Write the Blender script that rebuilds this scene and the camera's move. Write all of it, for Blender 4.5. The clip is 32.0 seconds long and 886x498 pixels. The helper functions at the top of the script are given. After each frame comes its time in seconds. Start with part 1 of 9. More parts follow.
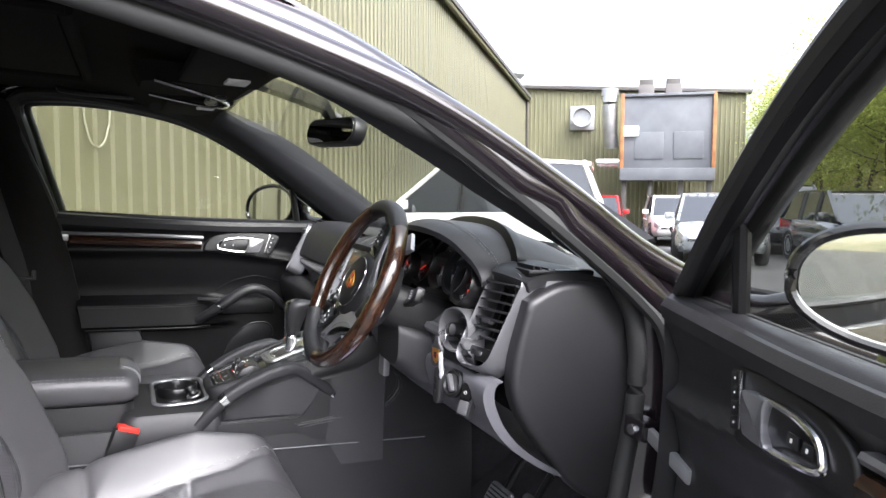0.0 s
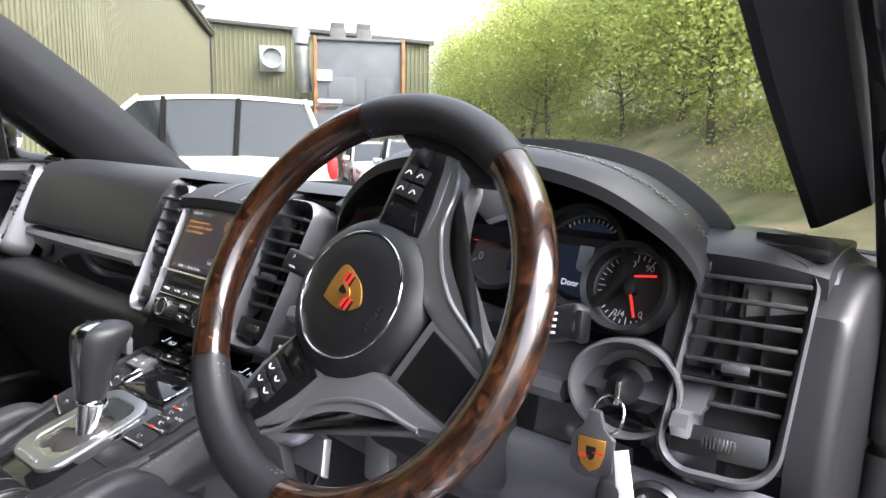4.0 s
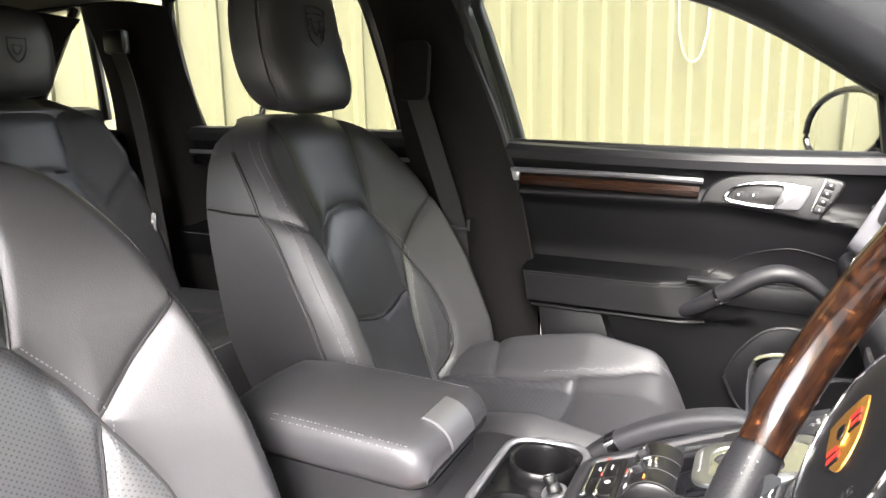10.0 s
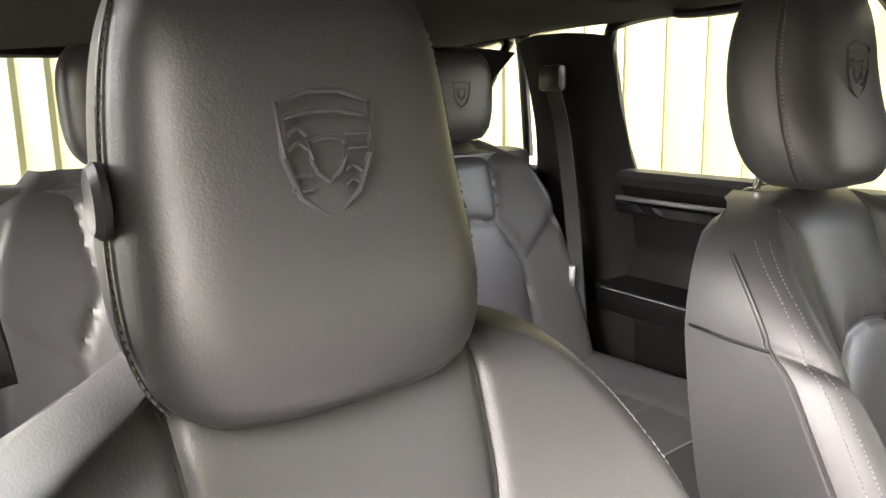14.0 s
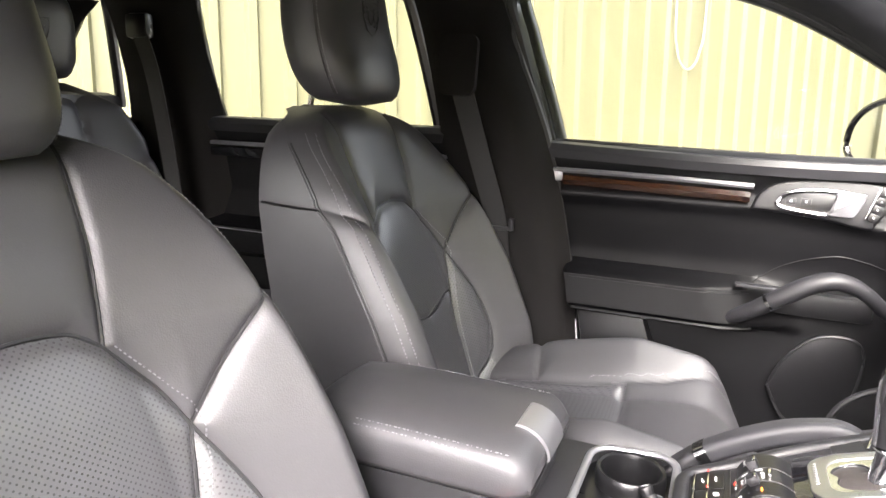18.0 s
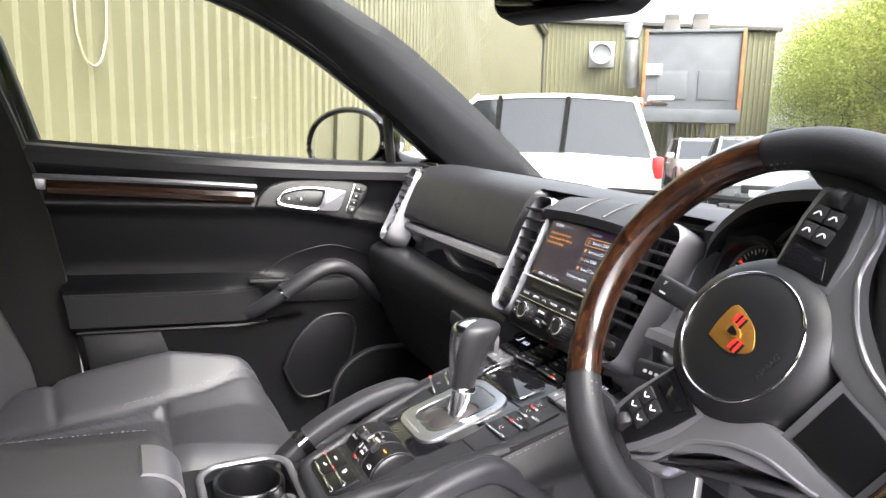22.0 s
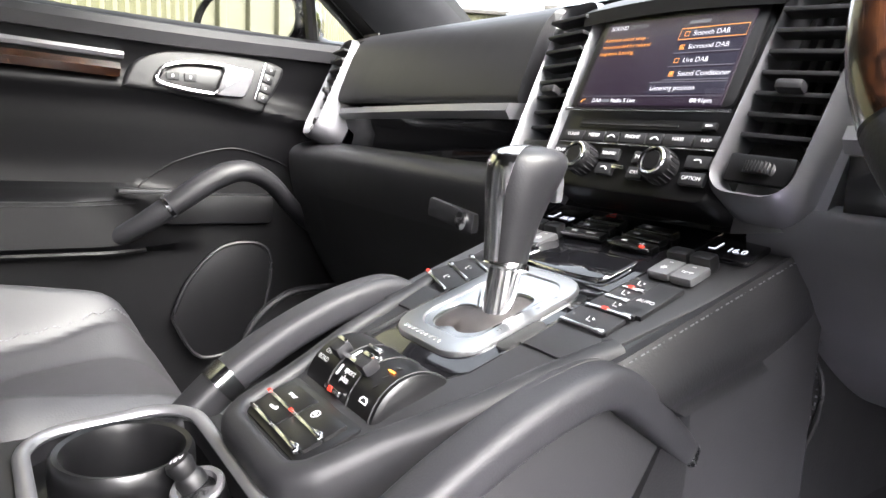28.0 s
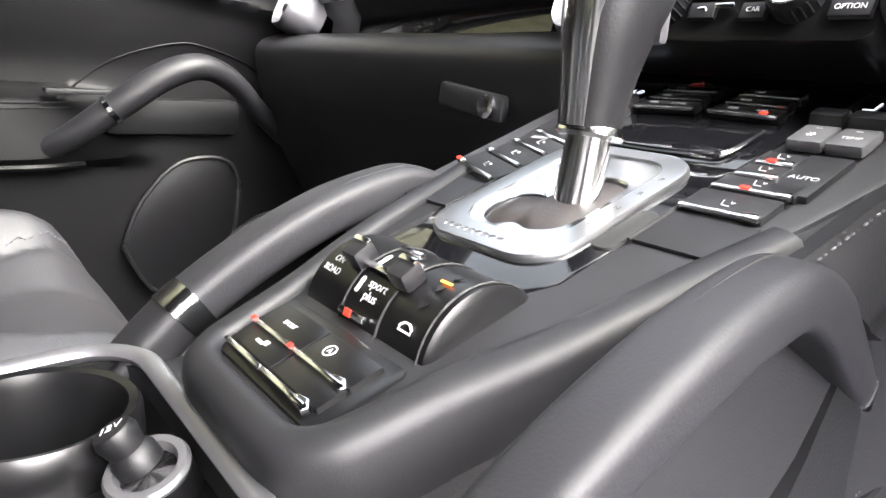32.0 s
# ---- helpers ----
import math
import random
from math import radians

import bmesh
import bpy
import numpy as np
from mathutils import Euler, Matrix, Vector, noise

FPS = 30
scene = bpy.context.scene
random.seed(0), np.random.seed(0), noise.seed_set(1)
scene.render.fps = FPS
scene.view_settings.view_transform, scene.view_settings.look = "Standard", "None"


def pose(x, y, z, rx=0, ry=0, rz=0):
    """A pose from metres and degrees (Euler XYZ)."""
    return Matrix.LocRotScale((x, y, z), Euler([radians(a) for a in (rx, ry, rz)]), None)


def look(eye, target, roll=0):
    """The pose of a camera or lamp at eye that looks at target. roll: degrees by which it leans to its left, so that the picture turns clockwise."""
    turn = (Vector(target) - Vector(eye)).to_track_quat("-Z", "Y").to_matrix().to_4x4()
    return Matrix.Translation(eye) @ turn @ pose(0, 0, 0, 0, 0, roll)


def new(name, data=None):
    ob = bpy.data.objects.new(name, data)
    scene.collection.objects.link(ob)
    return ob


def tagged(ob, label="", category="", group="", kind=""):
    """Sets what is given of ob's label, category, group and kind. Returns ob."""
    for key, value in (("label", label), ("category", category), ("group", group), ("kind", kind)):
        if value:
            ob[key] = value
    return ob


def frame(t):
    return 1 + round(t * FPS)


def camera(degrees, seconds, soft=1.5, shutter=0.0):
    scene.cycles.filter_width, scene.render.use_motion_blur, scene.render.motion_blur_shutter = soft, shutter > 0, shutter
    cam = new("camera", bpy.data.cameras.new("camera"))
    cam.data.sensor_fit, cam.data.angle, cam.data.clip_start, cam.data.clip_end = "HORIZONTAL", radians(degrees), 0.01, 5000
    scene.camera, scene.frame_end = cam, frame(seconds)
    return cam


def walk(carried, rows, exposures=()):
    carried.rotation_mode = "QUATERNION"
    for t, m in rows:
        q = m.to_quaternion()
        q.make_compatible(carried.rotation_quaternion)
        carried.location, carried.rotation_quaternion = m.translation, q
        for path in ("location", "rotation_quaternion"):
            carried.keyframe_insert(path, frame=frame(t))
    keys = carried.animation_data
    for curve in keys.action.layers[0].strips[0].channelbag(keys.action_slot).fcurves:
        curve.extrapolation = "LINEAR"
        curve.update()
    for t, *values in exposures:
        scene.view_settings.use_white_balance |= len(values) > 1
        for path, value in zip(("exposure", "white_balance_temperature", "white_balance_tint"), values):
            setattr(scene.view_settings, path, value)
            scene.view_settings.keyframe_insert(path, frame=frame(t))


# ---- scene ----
cam = camera(66.3, 32.0)
# The car stands on slightly uneven ground: its own frame leans a little.
CAR = pose(0, 0, 0, -2.1, 1.8, 0)
ROWS = [
    (0.0, 1.5710, -0.3567, 1.2184, 85.41, -2.99, 64.65),
    (0.5, 1.3741, -0.3833, 1.1997, 85.20, -2.78, 59.90),
    (1.0, 1.2026, -0.4158, 1.1624, 85.59, -2.97, 54.42),
    (1.5, 1.0283, -0.4228, 1.1457, 85.74, -3.07, 47.76),
    (2.0, 0.9263, -0.3851, 1.1345, 83.84, -2.77, 42.87),
    (2.5, 0.8511, -0.3694, 1.1428, 83.00, -2.66, 40.61),
    (4.5, 0.7243, -0.3055, 1.1553, 82.44, -3.51, 38.39),
    (5.0, 0.7071, -0.3026, 1.1599, 81.87, -3.61, 43.02),
    (5.5, 0.6934, -0.2894, 1.1665, 81.34, -3.69, 49.81),
    (6.0, 0.6601, -0.2613, 1.1601, 80.58, -3.60, 57.14),
    (6.5, 0.6231, -0.2280, 1.1560, 79.94, -3.18, 64.66),
    (7.0, 0.6113, -0.1827, 1.1631, 79.35, -2.63, 72.37),
    (7.5, 0.6299, -0.1423, 1.1747, 78.82, -2.28, 82.28),
    (8.0, 0.6519, -0.1134, 1.1811, 78.54, -1.78, 91.26),
    (8.5, 0.6706, -0.0697, 1.1889, 78.16, -1.25, 98.41),
    (9.0, 0.6996, -0.0597, 1.2062, 77.73, -0.82, 104.28),
    (9.5, 0.7027, -0.0378, 1.2031, 77.55, -0.25, 110.54),
    (10.0, 0.7080, -0.0184, 1.1990, 77.50, 0.04, 114.88),
    (10.5, 0.7008, -0.0216, 1.1872, 77.43, 0.17, 118.28),
    (11.0, 0.7023, -0.0425, 1.1852, 77.27, 0.53, 122.07),
    (11.5, 0.6858, -0.0720, 1.1946, 77.26, 0.83, 127.47),
    (12.0, 0.6691, -0.1660, 1.2309, 77.19, 1.21, 131.73),
    (12.5, 0.6314, -0.2487, 1.2724, 77.39, 1.80, 136.58),
    (13.0, 0.5963, -0.2967, 1.2957, 79.63, 3.32, 141.27),
    (13.5, 0.5756, -0.3830, 1.3199, 77.19, 1.48, 143.77),
    (15.5, 0.6462, -0.1056, 1.2050, 77.20, 1.50, 144.99),
    (16.0, 0.6696, -0.0408, 1.1862, 77.15, 1.07, 142.30),
    (16.5, 0.7027, -0.0330, 1.1879, 77.15, 0.53, 136.53),
    (17.0, 0.7206, -0.0835, 1.1885, 77.39, -0.16, 128.64),
    (17.5, 0.7218, -0.1248, 1.1811, 77.37, -1.15, 120.45),
    (18.0, 0.7332, -0.1640, 1.1860, 77.60, -1.75, 112.95),
    (18.5, 0.7363, -0.2117, 1.1928, 77.90, -2.42, 105.49),
    (19.0, 0.7471, -0.2233, 1.1927, 78.25, -2.78, 98.54),
    (19.5, 0.7819, -0.2346, 1.2016, 78.61, -3.23, 92.67),
    (20.0, 0.8018, -0.2641, 1.2073, 78.77, -3.66, 87.68),
    (20.5, 0.8155, -0.2943, 1.2142, 79.20, -3.93, 82.37),
    (21.0, 0.7967, -0.3329, 1.2118, 79.34, -4.07, 77.17),
    (21.5, 0.7562, -0.3724, 1.1986, 79.70, -4.09, 70.73),
    (22.0, 0.7156, -0.3707, 1.1787, 80.27, -4.18, 64.85),
    (22.5, 0.6480, -0.3593, 1.1640, 80.45, -4.21, 60.39),
    (23.0, 0.5642, -0.3593, 1.1436, 80.33, -3.97, 56.27),
    (23.5, 0.4661, -0.3383, 1.1050, 80.67, -4.34, 52.42),
    (24.0, 0.3831, -0.3158, 1.0651, 80.63, -4.23, 48.01),
    (24.5, 0.3138, -0.2460, 1.0517, 81.06, -4.37, 43.73),
    (26.5, 0.2783, -0.2304, 0.9786, 82.26, -4.60, 37.33),
    (27.0, 0.3128, -0.2518, 0.9624, 81.95, -4.52, 40.04),
    (27.5, 0.3496, -0.2820, 0.9621, 81.03, -4.26, 47.50),
    (28.0, 0.3791, -0.3083, 0.9597, 80.46, -4.08, 55.14),
    (28.5, 0.3647, -0.3254, 0.9587, 79.76, -3.80, 61.67),
    (29.0, 0.3222, -0.3096, 0.9598, 79.59, -3.78, 63.09),
    (29.5, 0.3031, -0.2882, 0.9343, 79.64, -3.80, 62.30),
    (30.0, 0.2682, -0.2678, 0.9144, 79.89, -4.00, 60.46),
    (30.5, 0.2359, -0.2452, 0.8752, 79.85, -3.88, 57.63),
    (31.0, 0.2171, -0.2301, 0.8507, 76.67, -3.73, 54.39),
    (31.5, 0.2074, -0.2375, 0.8705, 75.76, -3.86, 52.94),
    (32.0, 0.2387, -0.2604, 0.8938, 75.63, -3.72, 52.21),
]
walk(cam, [(t, CAR @ pose(x, y, z, rx, ry, rz)) for t, x, y, z, rx, ry, rz in ROWS],
     [(0, 2.58, 6100, 14), (2, 3, 6150, 16), (4.5, 3.1, 6100, 15), (6, 3.25, 6100, 15), (8, 3.6, 6250, 15), (10, 3.95, 6500, 15), (11.5, 4.22, 6500, 16), (13, 5, 6750, 17), (16, 4.78, 6800, 15), (18, 4.18, 6550, 17), (20, 3.82, 6550, 17), (23, 3.36, 6200, 15), (24.5, 3.55, 6100, 15), (26.5, 3.85, 6100, 14), (28, 3.83, 6350, 14), (32, 3.86, 6400, 14)])

# ---- daylight: bright overcast ----
world = bpy.data.worlds.new("overcast_sky")
scene.world = world
world.use_nodes = True
wn = world.node_tree.nodes
wl = world.node_tree.links
sky = wn.new("ShaderNodeTexSky")
sky.sky_type = "NISHITA"
sky.sun_disc = False
sky.sun_elevation = radians(48)
sky.sun_rotation = radians(80)
sky.dust_density = 6.0
sky.air_density = 1.0
grey = wn.new("ShaderNodeHueSaturation")
grey.inputs["Saturation"].default_value = 0.32
grey.inputs["Value"].default_value = 1.0
wl.new(sky.outputs[0], grey.inputs["Color"])
wl.new(grey.outputs[0], wn["Background"].inputs["Color"])
wn["Background"].inputs["Strength"].default_value = 0.15

sun_data = bpy.data.lights.new("sun", "SUN")
sun_data.energy = 0.9
sun_data.angle = radians(70)
sun_data.color = (1.0, 0.96, 0.93)
sun = new("sun", sun_data)
sun.matrix_world = look((10, 2.5, 9), (0, 0, 0))

# ---- materials ----
def mat(name, base, rough=0.5, metal=0.0, vary=0.15, scale=8.0, grain=300.0, bump=0.1, coat=0.0, spec=0.5, dist=0.001, second=None):
    """A node material: two scales of noise vary the colour, roughness and relief."""
    m = bpy.data.materials.new(name)
    m.use_nodes = True
    nt = m.node_tree
    b = nt.nodes["Principled BSDF"]
    tc = nt.nodes.new("ShaderNodeTexCoord")
    big = nt.nodes.new("ShaderNodeTexNoise")
    big.inputs["Scale"].default_value = scale
    big.inputs["Detail"].default_value = 5
    fine = nt.nodes.new("ShaderNodeTexNoise")
    fine.inputs["Scale"].default_value = grain
    fine.inputs["Detail"].default_value = 3
    for n in (big, fine):
        nt.links.new(tc.outputs["Object"], n.inputs["Vector"])
    ramp = nt.nodes.new("ShaderNodeValToRGB")
    lo = [max(0.0, c * (1 - vary)) for c in base]
    hi = [min(1.0, c * (1 + vary)) for c in (second or base)]
    ramp.color_ramp.elements[0].position, ramp.color_ramp.elements[1].position = 0.3, 0.7
    ramp.color_ramp.elements[0].color, ramp.color_ramp.elements[1].color = (*lo, 1), (*hi, 1)
    nt.links.new(big.outputs["Fac"], ramp.inputs["Fac"])
    nt.links.new(ramp.outputs["Color"], b.inputs["Base Color"])
    rr = nt.nodes.new("ShaderNodeMapRange")
    rr.inputs["To Min"].default_value, rr.inputs["To Max"].default_value = max(0.02, rough * 0.85), min(1, rough * 1.15)
    nt.links.new(big.outputs["Fac"], rr.inputs["Value"])
    nt.links.new(rr.outputs["Result"], b.inputs["Roughness"])
    b.inputs["Metallic"].default_value = metal
    b.inputs["Coat Weight"].default_value = coat
    b.inputs["Coat Roughness"].default_value = 0.05
    b.inputs["Specular IOR Level"].default_value = spec
    if bump:
        bp = nt.nodes.new("ShaderNodeBump")
        bp.inputs["Strength"].default_value = bump
        bp.inputs["Distance"].default_value = dist
        nt.links.new(fine.outputs["Fac"], bp.inputs["Height"])
        nt.links.new(bp.outputs["Normal"], b.inputs["Normal"])
    return m


def leather(name, base, rough=0.42, cells=550.0, bump=0.30, spec=0.5):
    """Grained leather: fine cells under a soft noise."""
    m = mat(name, base, rough, vary=0.12, scale=5.0, bump=0, spec=spec)
    nt = m.node_tree
    b = nt.nodes["Principled BSDF"]
    tc = next(n for n in nt.nodes if n.type == "TEX_COORD")
    vor = nt.nodes.new("ShaderNodeTexVoronoi")
    vor.inputs["Scale"].default_value = cells
    nt.links.new(tc.outputs["Object"], vor.inputs["Vector"])
    soft = nt.nodes.new("ShaderNodeTexNoise")
    soft.inputs["Scale"].default_value = 14.0
    nt.links.new(tc.outputs["Object"], soft.inputs["Vector"])
    b1 = nt.nodes.new("ShaderNodeBump")
    b1.inputs["Strength"].default_value, b1.inputs["Distance"].default_value = bump, 0.0006
    nt.links.new(vor.outputs["Distance"], b1.inputs["Height"])
    b2 = nt.nodes.new("ShaderNodeBump")
    b2.inputs["Strength"].default_value, b2.inputs["Distance"].default_value = 0.16, 0.006
    nt.links.new(soft.outputs["Fac"], b2.inputs["Height"])
    nt.links.new(b1.outputs["Normal"], b2.inputs["Normal"])
    nt.links.new(b2.outputs["Normal"], b.inputs["Normal"])
    return m


def perforated(name, base, pitch=0.0075):
    """Leather with rows of small punched holes."""
    m = leather(name, base, 0.38, bump=0.10, spec=1.0)
    nt = m.node_tree
    b = nt.nodes["Principled BSDF"]
    tc = next(n for n in nt.nodes if n.type == "TEX_COORD")
    sep = nt.nodes.new("ShaderNodeSeparateXYZ")
    nt.links.new(tc.outputs["Object"], sep.inputs[0])

    def op(kind, a, c=None):
        n = nt.nodes.new("ShaderNodeMath")
        n.operation = kind
        for i, v in enumerate((a, c)):
            if v is None:
                continue
            if isinstance(v, (int, float)):
                n.inputs[i].default_value = v
            else:
                nt.links.new(v, n.inputs[i])
        return n.outputs[0]

    yz = op("ADD", sep.outputs[2], op("MULTIPLY", sep.outputs[1], -0.5))
    a = op("ADD", op("DIVIDE", sep.outputs[0], pitch), op("DIVIDE", yz, pitch))
    c = op("SUBTRACT", op("DIVIDE", sep.outputs[0], pitch), op("DIVIDE", yz, pitch))
    fa, fc = (op("SUBTRACT", op("FRACT", v), 0.5) for v in (a, c))
    r = op("SQRT", op("ADD", op("MULTIPLY", fa, fa), op("MULTIPLY", fc, fc)))
    hole = op("LESS_THAN", r, 0.20)
    old = b.inputs["Base Color"].links[0].from_socket
    mix = nt.nodes.new("ShaderNodeMix")
    mix.data_type = "RGBA"
    nt.links.new(hole, mix.inputs["Factor"])
    nt.links.new(old, mix.inputs["A"])
    mix.inputs["B"].default_value = (0.004, 0.004, 0.004, 1)
    nt.links.new(mix.outputs["Result"], b.inputs["Base Color"])
    return m


def burl(name):
    """Polished dark burl wood under lacquer."""
    m = mat(name, (0.05, 0.02, 0.008), 0.25, vary=0.5, scale=30, bump=0, coat=1.0)
    nt = m.node_tree
    b = nt.nodes["Principled BSDF"]
    tc = next(n for n in nt.nodes if n.type == "TEX_COORD")
    n1 = nt.nodes.new("ShaderNodeTexNoise")
    n1.inputs["Scale"].default_value, n1.inputs["Detail"].default_value, n1.inputs["Distortion"].default_value = 55, 8, 2.5
    nt.links.new(tc.outputs["Object"], n1.inputs["Vector"])
    ramp = nt.nodes.new("ShaderNodeValToRGB")
    e = ramp.color_ramp.elements
    e[0].position, e[0].color = 0.36, (0.004, 0.0018, 0.001, 1)
    e[1].position, e[1].color = 0.80, (0.075, 0.027, 0.009, 1)
    mid = e.new(0.52)
    mid.color = (0.020, 0.008, 0.004, 1)
    nt.links.new(n1.outputs["Fac"], ramp.inputs["Fac"])
    nt.links.new(ramp.outputs["Color"], b.inputs["Base Color"])
    return m


def glass(name, tint=(1, 1, 1), gloss=1.0):
    m = bpy.data.materials.new(name)
    m.use_nodes = True
    nt = m.node_tree
    nt.nodes.remove(nt.nodes["Principled BSDF"])
    out = nt.nodes["Material Output"]
    t = nt.nodes.new("ShaderNodeBsdfTransparent")
    t.inputs["Color"].default_value = (*tint, 1)
    g = nt.nodes.new("ShaderNodeBsdfGlossy")
    g.inputs["Roughness"].default_value = 0.01
    lw = nt.nodes.new("ShaderNodeLayerWeight")
    lw.inputs["Blend"].default_value = 0.5
    f0 = nt.nodes.new("ShaderNodeMath")
    f0.operation, f0.inputs[1].default_value = "POWER", 4.0
    f = nt.nodes.new("ShaderNodeMath")
    f.operation, f.inputs[1].default_value, f.inputs[2].default_value = "MULTIPLY_ADD", 0.75 * gloss, 0.025 * gloss
    nt.links.new(lw.outputs["Facing"], f0.inputs[0])
    nt.links.new(f0.outputs[0], f.inputs[0])
    mx = nt.nodes.new("ShaderNodeMixShader")
    nt.links.new(f.outputs[0], mx.inputs[0])
    nt.links.new(t.outputs[0], mx.inputs[1])
    nt.links.new(g.outputs[0], mx.inputs[2])
    nt.links.new(mx.outputs[0], out.inputs["Surface"])
    return m


def lit(name, colour, strength):
    m = bpy.data.materials.new(name)
    m.use_nodes = True
    b = m.node_tree.nodes["Principled BSDF"]
    b.inputs["Base Color"].default_value = (*[c * 0.2 for c in colour], 1)
    b.inputs["Emission Color"].default_value = (*colour, 1)
    b.inputs["Emission Strength"].default_value = strength
    return m


def foliage(name, base, second):
    """Thin leaves that let part of the light through."""
    m = mat(name, base, 0.6, vary=0.45, scale=0.6, bump=0, second=second)
    nt = m.node_tree
    b = nt.nodes["Principled BSDF"]
    tr = nt.nodes.new("ShaderNodeBsdfTranslucent")
    nt.links.new(b.inputs["Base Color"].links[0].from_socket, tr.inputs["Color"])
    mx = nt.nodes.new("ShaderNodeMixShader")
    mx.inputs[0].default_value = 0.45
    nt.links.new(b.outputs[0], mx.inputs[1])
    nt.links.new(tr.outputs[0], mx.inputs[2])
    nt.links.new(mx.outputs[0], nt.nodes["Material Output"].inputs["Surface"])
    return m


LEATHER = leather("black_leather", (0.040, 0.0395, 0.042), 0.44, bump=0.16, spec=0.62)
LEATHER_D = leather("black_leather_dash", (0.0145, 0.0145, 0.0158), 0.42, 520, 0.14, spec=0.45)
# darker copy of the black leather: the closed doors' shade is in its colour
DOOR_SHADED = leather("black_door_leather_shaded", (0.0026, 0.0026, 0.0030), 0.46, 520, 0.12, spec=0.24)
PERF = perforated("perforated_leather", (0.056, 0.056, 0.060))
STITCH = mat("grey_thread", (0.17, 0.17, 0.18), 0.7, grain=900, bump=0.3)
PLASTIC = mat("black_soft_plastic", (0.006, 0.006, 0.0066), 0.45, grain=900, bump=0.25, dist=0.0004)
PLASTIC_M = mat("dark_grey_plastic", (0.012, 0.012, 0.0134), 0.50, grain=1200, bump=0.2, dist=0.0004)
PLASTIC_S = mat("black_smooth_plastic", (0.005, 0.005, 0.0054), 0.3, bump=0.03)
GLOSS = mat("piano_black", (0.006, 0.006, 0.007), 0.06, bump=0, coat=0.6)
RUBBER = mat("black_rubber", (0.02, 0.02, 0.02), 0.65, bump=0.2)
SILVER = mat("satin_silver", (0.27, 0.27, 0.282), 0.36, metal=0.75, vary=0.03, grain=1500, bump=0.03)
CHROME_S = mat("polished_aluminium", (0.66, 0.67, 0.68), 0.2, metal=1.0, vary=0.05, grain=900, bump=0.02)
CHROME = mat("chrome", (0.84, 0.84, 0.85), 0.16, metal=1.0, vary=0.04, bump=0)
ALU = mat("brushed_aluminium", (0.52, 0.53, 0.54), 0.34, metal=1.0, vary=0.06, grain=700, bump=0.05)
BURL = burl("burl_wood")
CARPET = mat("charcoal_carpet", (0.016, 0.0155, 0.018), 0.95, vary=0.4, scale=60, grain=1400, bump=0.9, dist=0.003, spec=0.1)
LINER = mat("black_headliner", (0.011, 0.0102, 0.0100), 0.95, vary=0.1, scale=40, grain=1600, bump=0.4, spec=0.15)
PAINT = mat("black_car_paint", (0.012, 0.009, 0.011), 0.18, metal=0.3, vary=0.1, grain=3000, bump=0.0, coat=1.0)
BELT = mat("black_webbing", (0.018, 0.018, 0.018), 0.75, grain=1800, bump=0.5)
WHITE = mat("white_print", (0.75, 0.75, 0.75), 0.5, bump=0)
RED = mat("red_plastic", (0.6, 0.03, 0.02), 0.35, bump=0)
REDLED = lit("red_indicator", (1.0, 0.06, 0.03), 0.12)
GOLD = mat("gold_enamel", (0.50, 0.25, 0.05), 0.32, metal=0.8, grain=700, bump=0.4)
GLASS = glass("clear_glass", (0.68, 0.70, 0.655))
MIRROR = mat("mirror_glass", (0.85, 0.86, 0.87), 0.02, metal=1.0, vary=0.02, bump=0)

# ---- building helpers ----
BASE = {}
# the dashboard group, the passenger door and the console sit in these frames
DASH = CAR @ Matrix.Translation((0, 0.018, 0.013))
PDOOR = CAR @ Matrix.Translation((-0.022, 0, 0.010))
CONS = CAR @ Matrix.Translation((0.011, 0, 0))


def thing(name, label, category, base=(0, 0, 0), group="", kind="", frame_m=None):
    """An empty at a thing's base; its parts are given in the car's coordinates, or in those of frame_m."""
    ob = new(name)
    ob.empty_display_size = 0.05
    ob.matrix_world = (CAR if frame_m is None else frame_m) @ Matrix.Translation(base)
    BASE[ob.name] = Vector(base)
    return tagged(ob, label, category, group, kind)


def part(name, bm, material, parent=None, label="", smooth=40, kind=""):
    me = bpy.data.meshes.new(name)
    ob = new(name, me)
    off = Vector((0, 0, 0))
    if parent is not None:
        off = BASE[parent.name]
        ob.parent = parent
    BASE[ob.name] = off
    if off.length:
        bmesh.ops.translate(bm, vec=-off, verts=bm.verts)
    bmesh.ops.recalc_face_normals(bm, faces=bm.faces)
    bm.to_mesh(me)
    bm.free()
    for m in material if isinstance(material, (list, tuple)) else (material,):
        me.materials.append(m)
    if smooth:
        me.polygons.foreach_set("use_smooth", [True] * len(me.polygons))
        me.set_sharp_from_angle(angle=radians(smooth))
    return tagged(ob, label, "", "", kind)


def solo(name, bm, material, label, category, group="", kind="", smooth=40, frame_m=None):
    """A thing that is one mesh."""
    ob = part(name, bm, material, None, label, smooth, kind)
    ob.matrix_world = CAR if frame_m is None else frame_m
    return tagged(ob, label, category, group, kind)


def merge(*bms):
    out = bms[0]
    for b in bms[1:]:
        me = bpy.data.meshes.new("tmp")
        b.to_mesh(me)
        b.free()
        out.from_mesh(me)
        bpy.data.meshes.remove(me)
    return out


def moved(bm, m):
    bmesh.ops.transform(bm, matrix=m, verts=bm.verts)
    return bm


def mirrored(bm):
    bmesh.ops.transform(bm, matrix=Matrix.Diagonal((-1, 1, 1, 1)), verts=bm.verts)
    bmesh.ops.reverse_faces(bm, faces=bm.faces)
    return bm


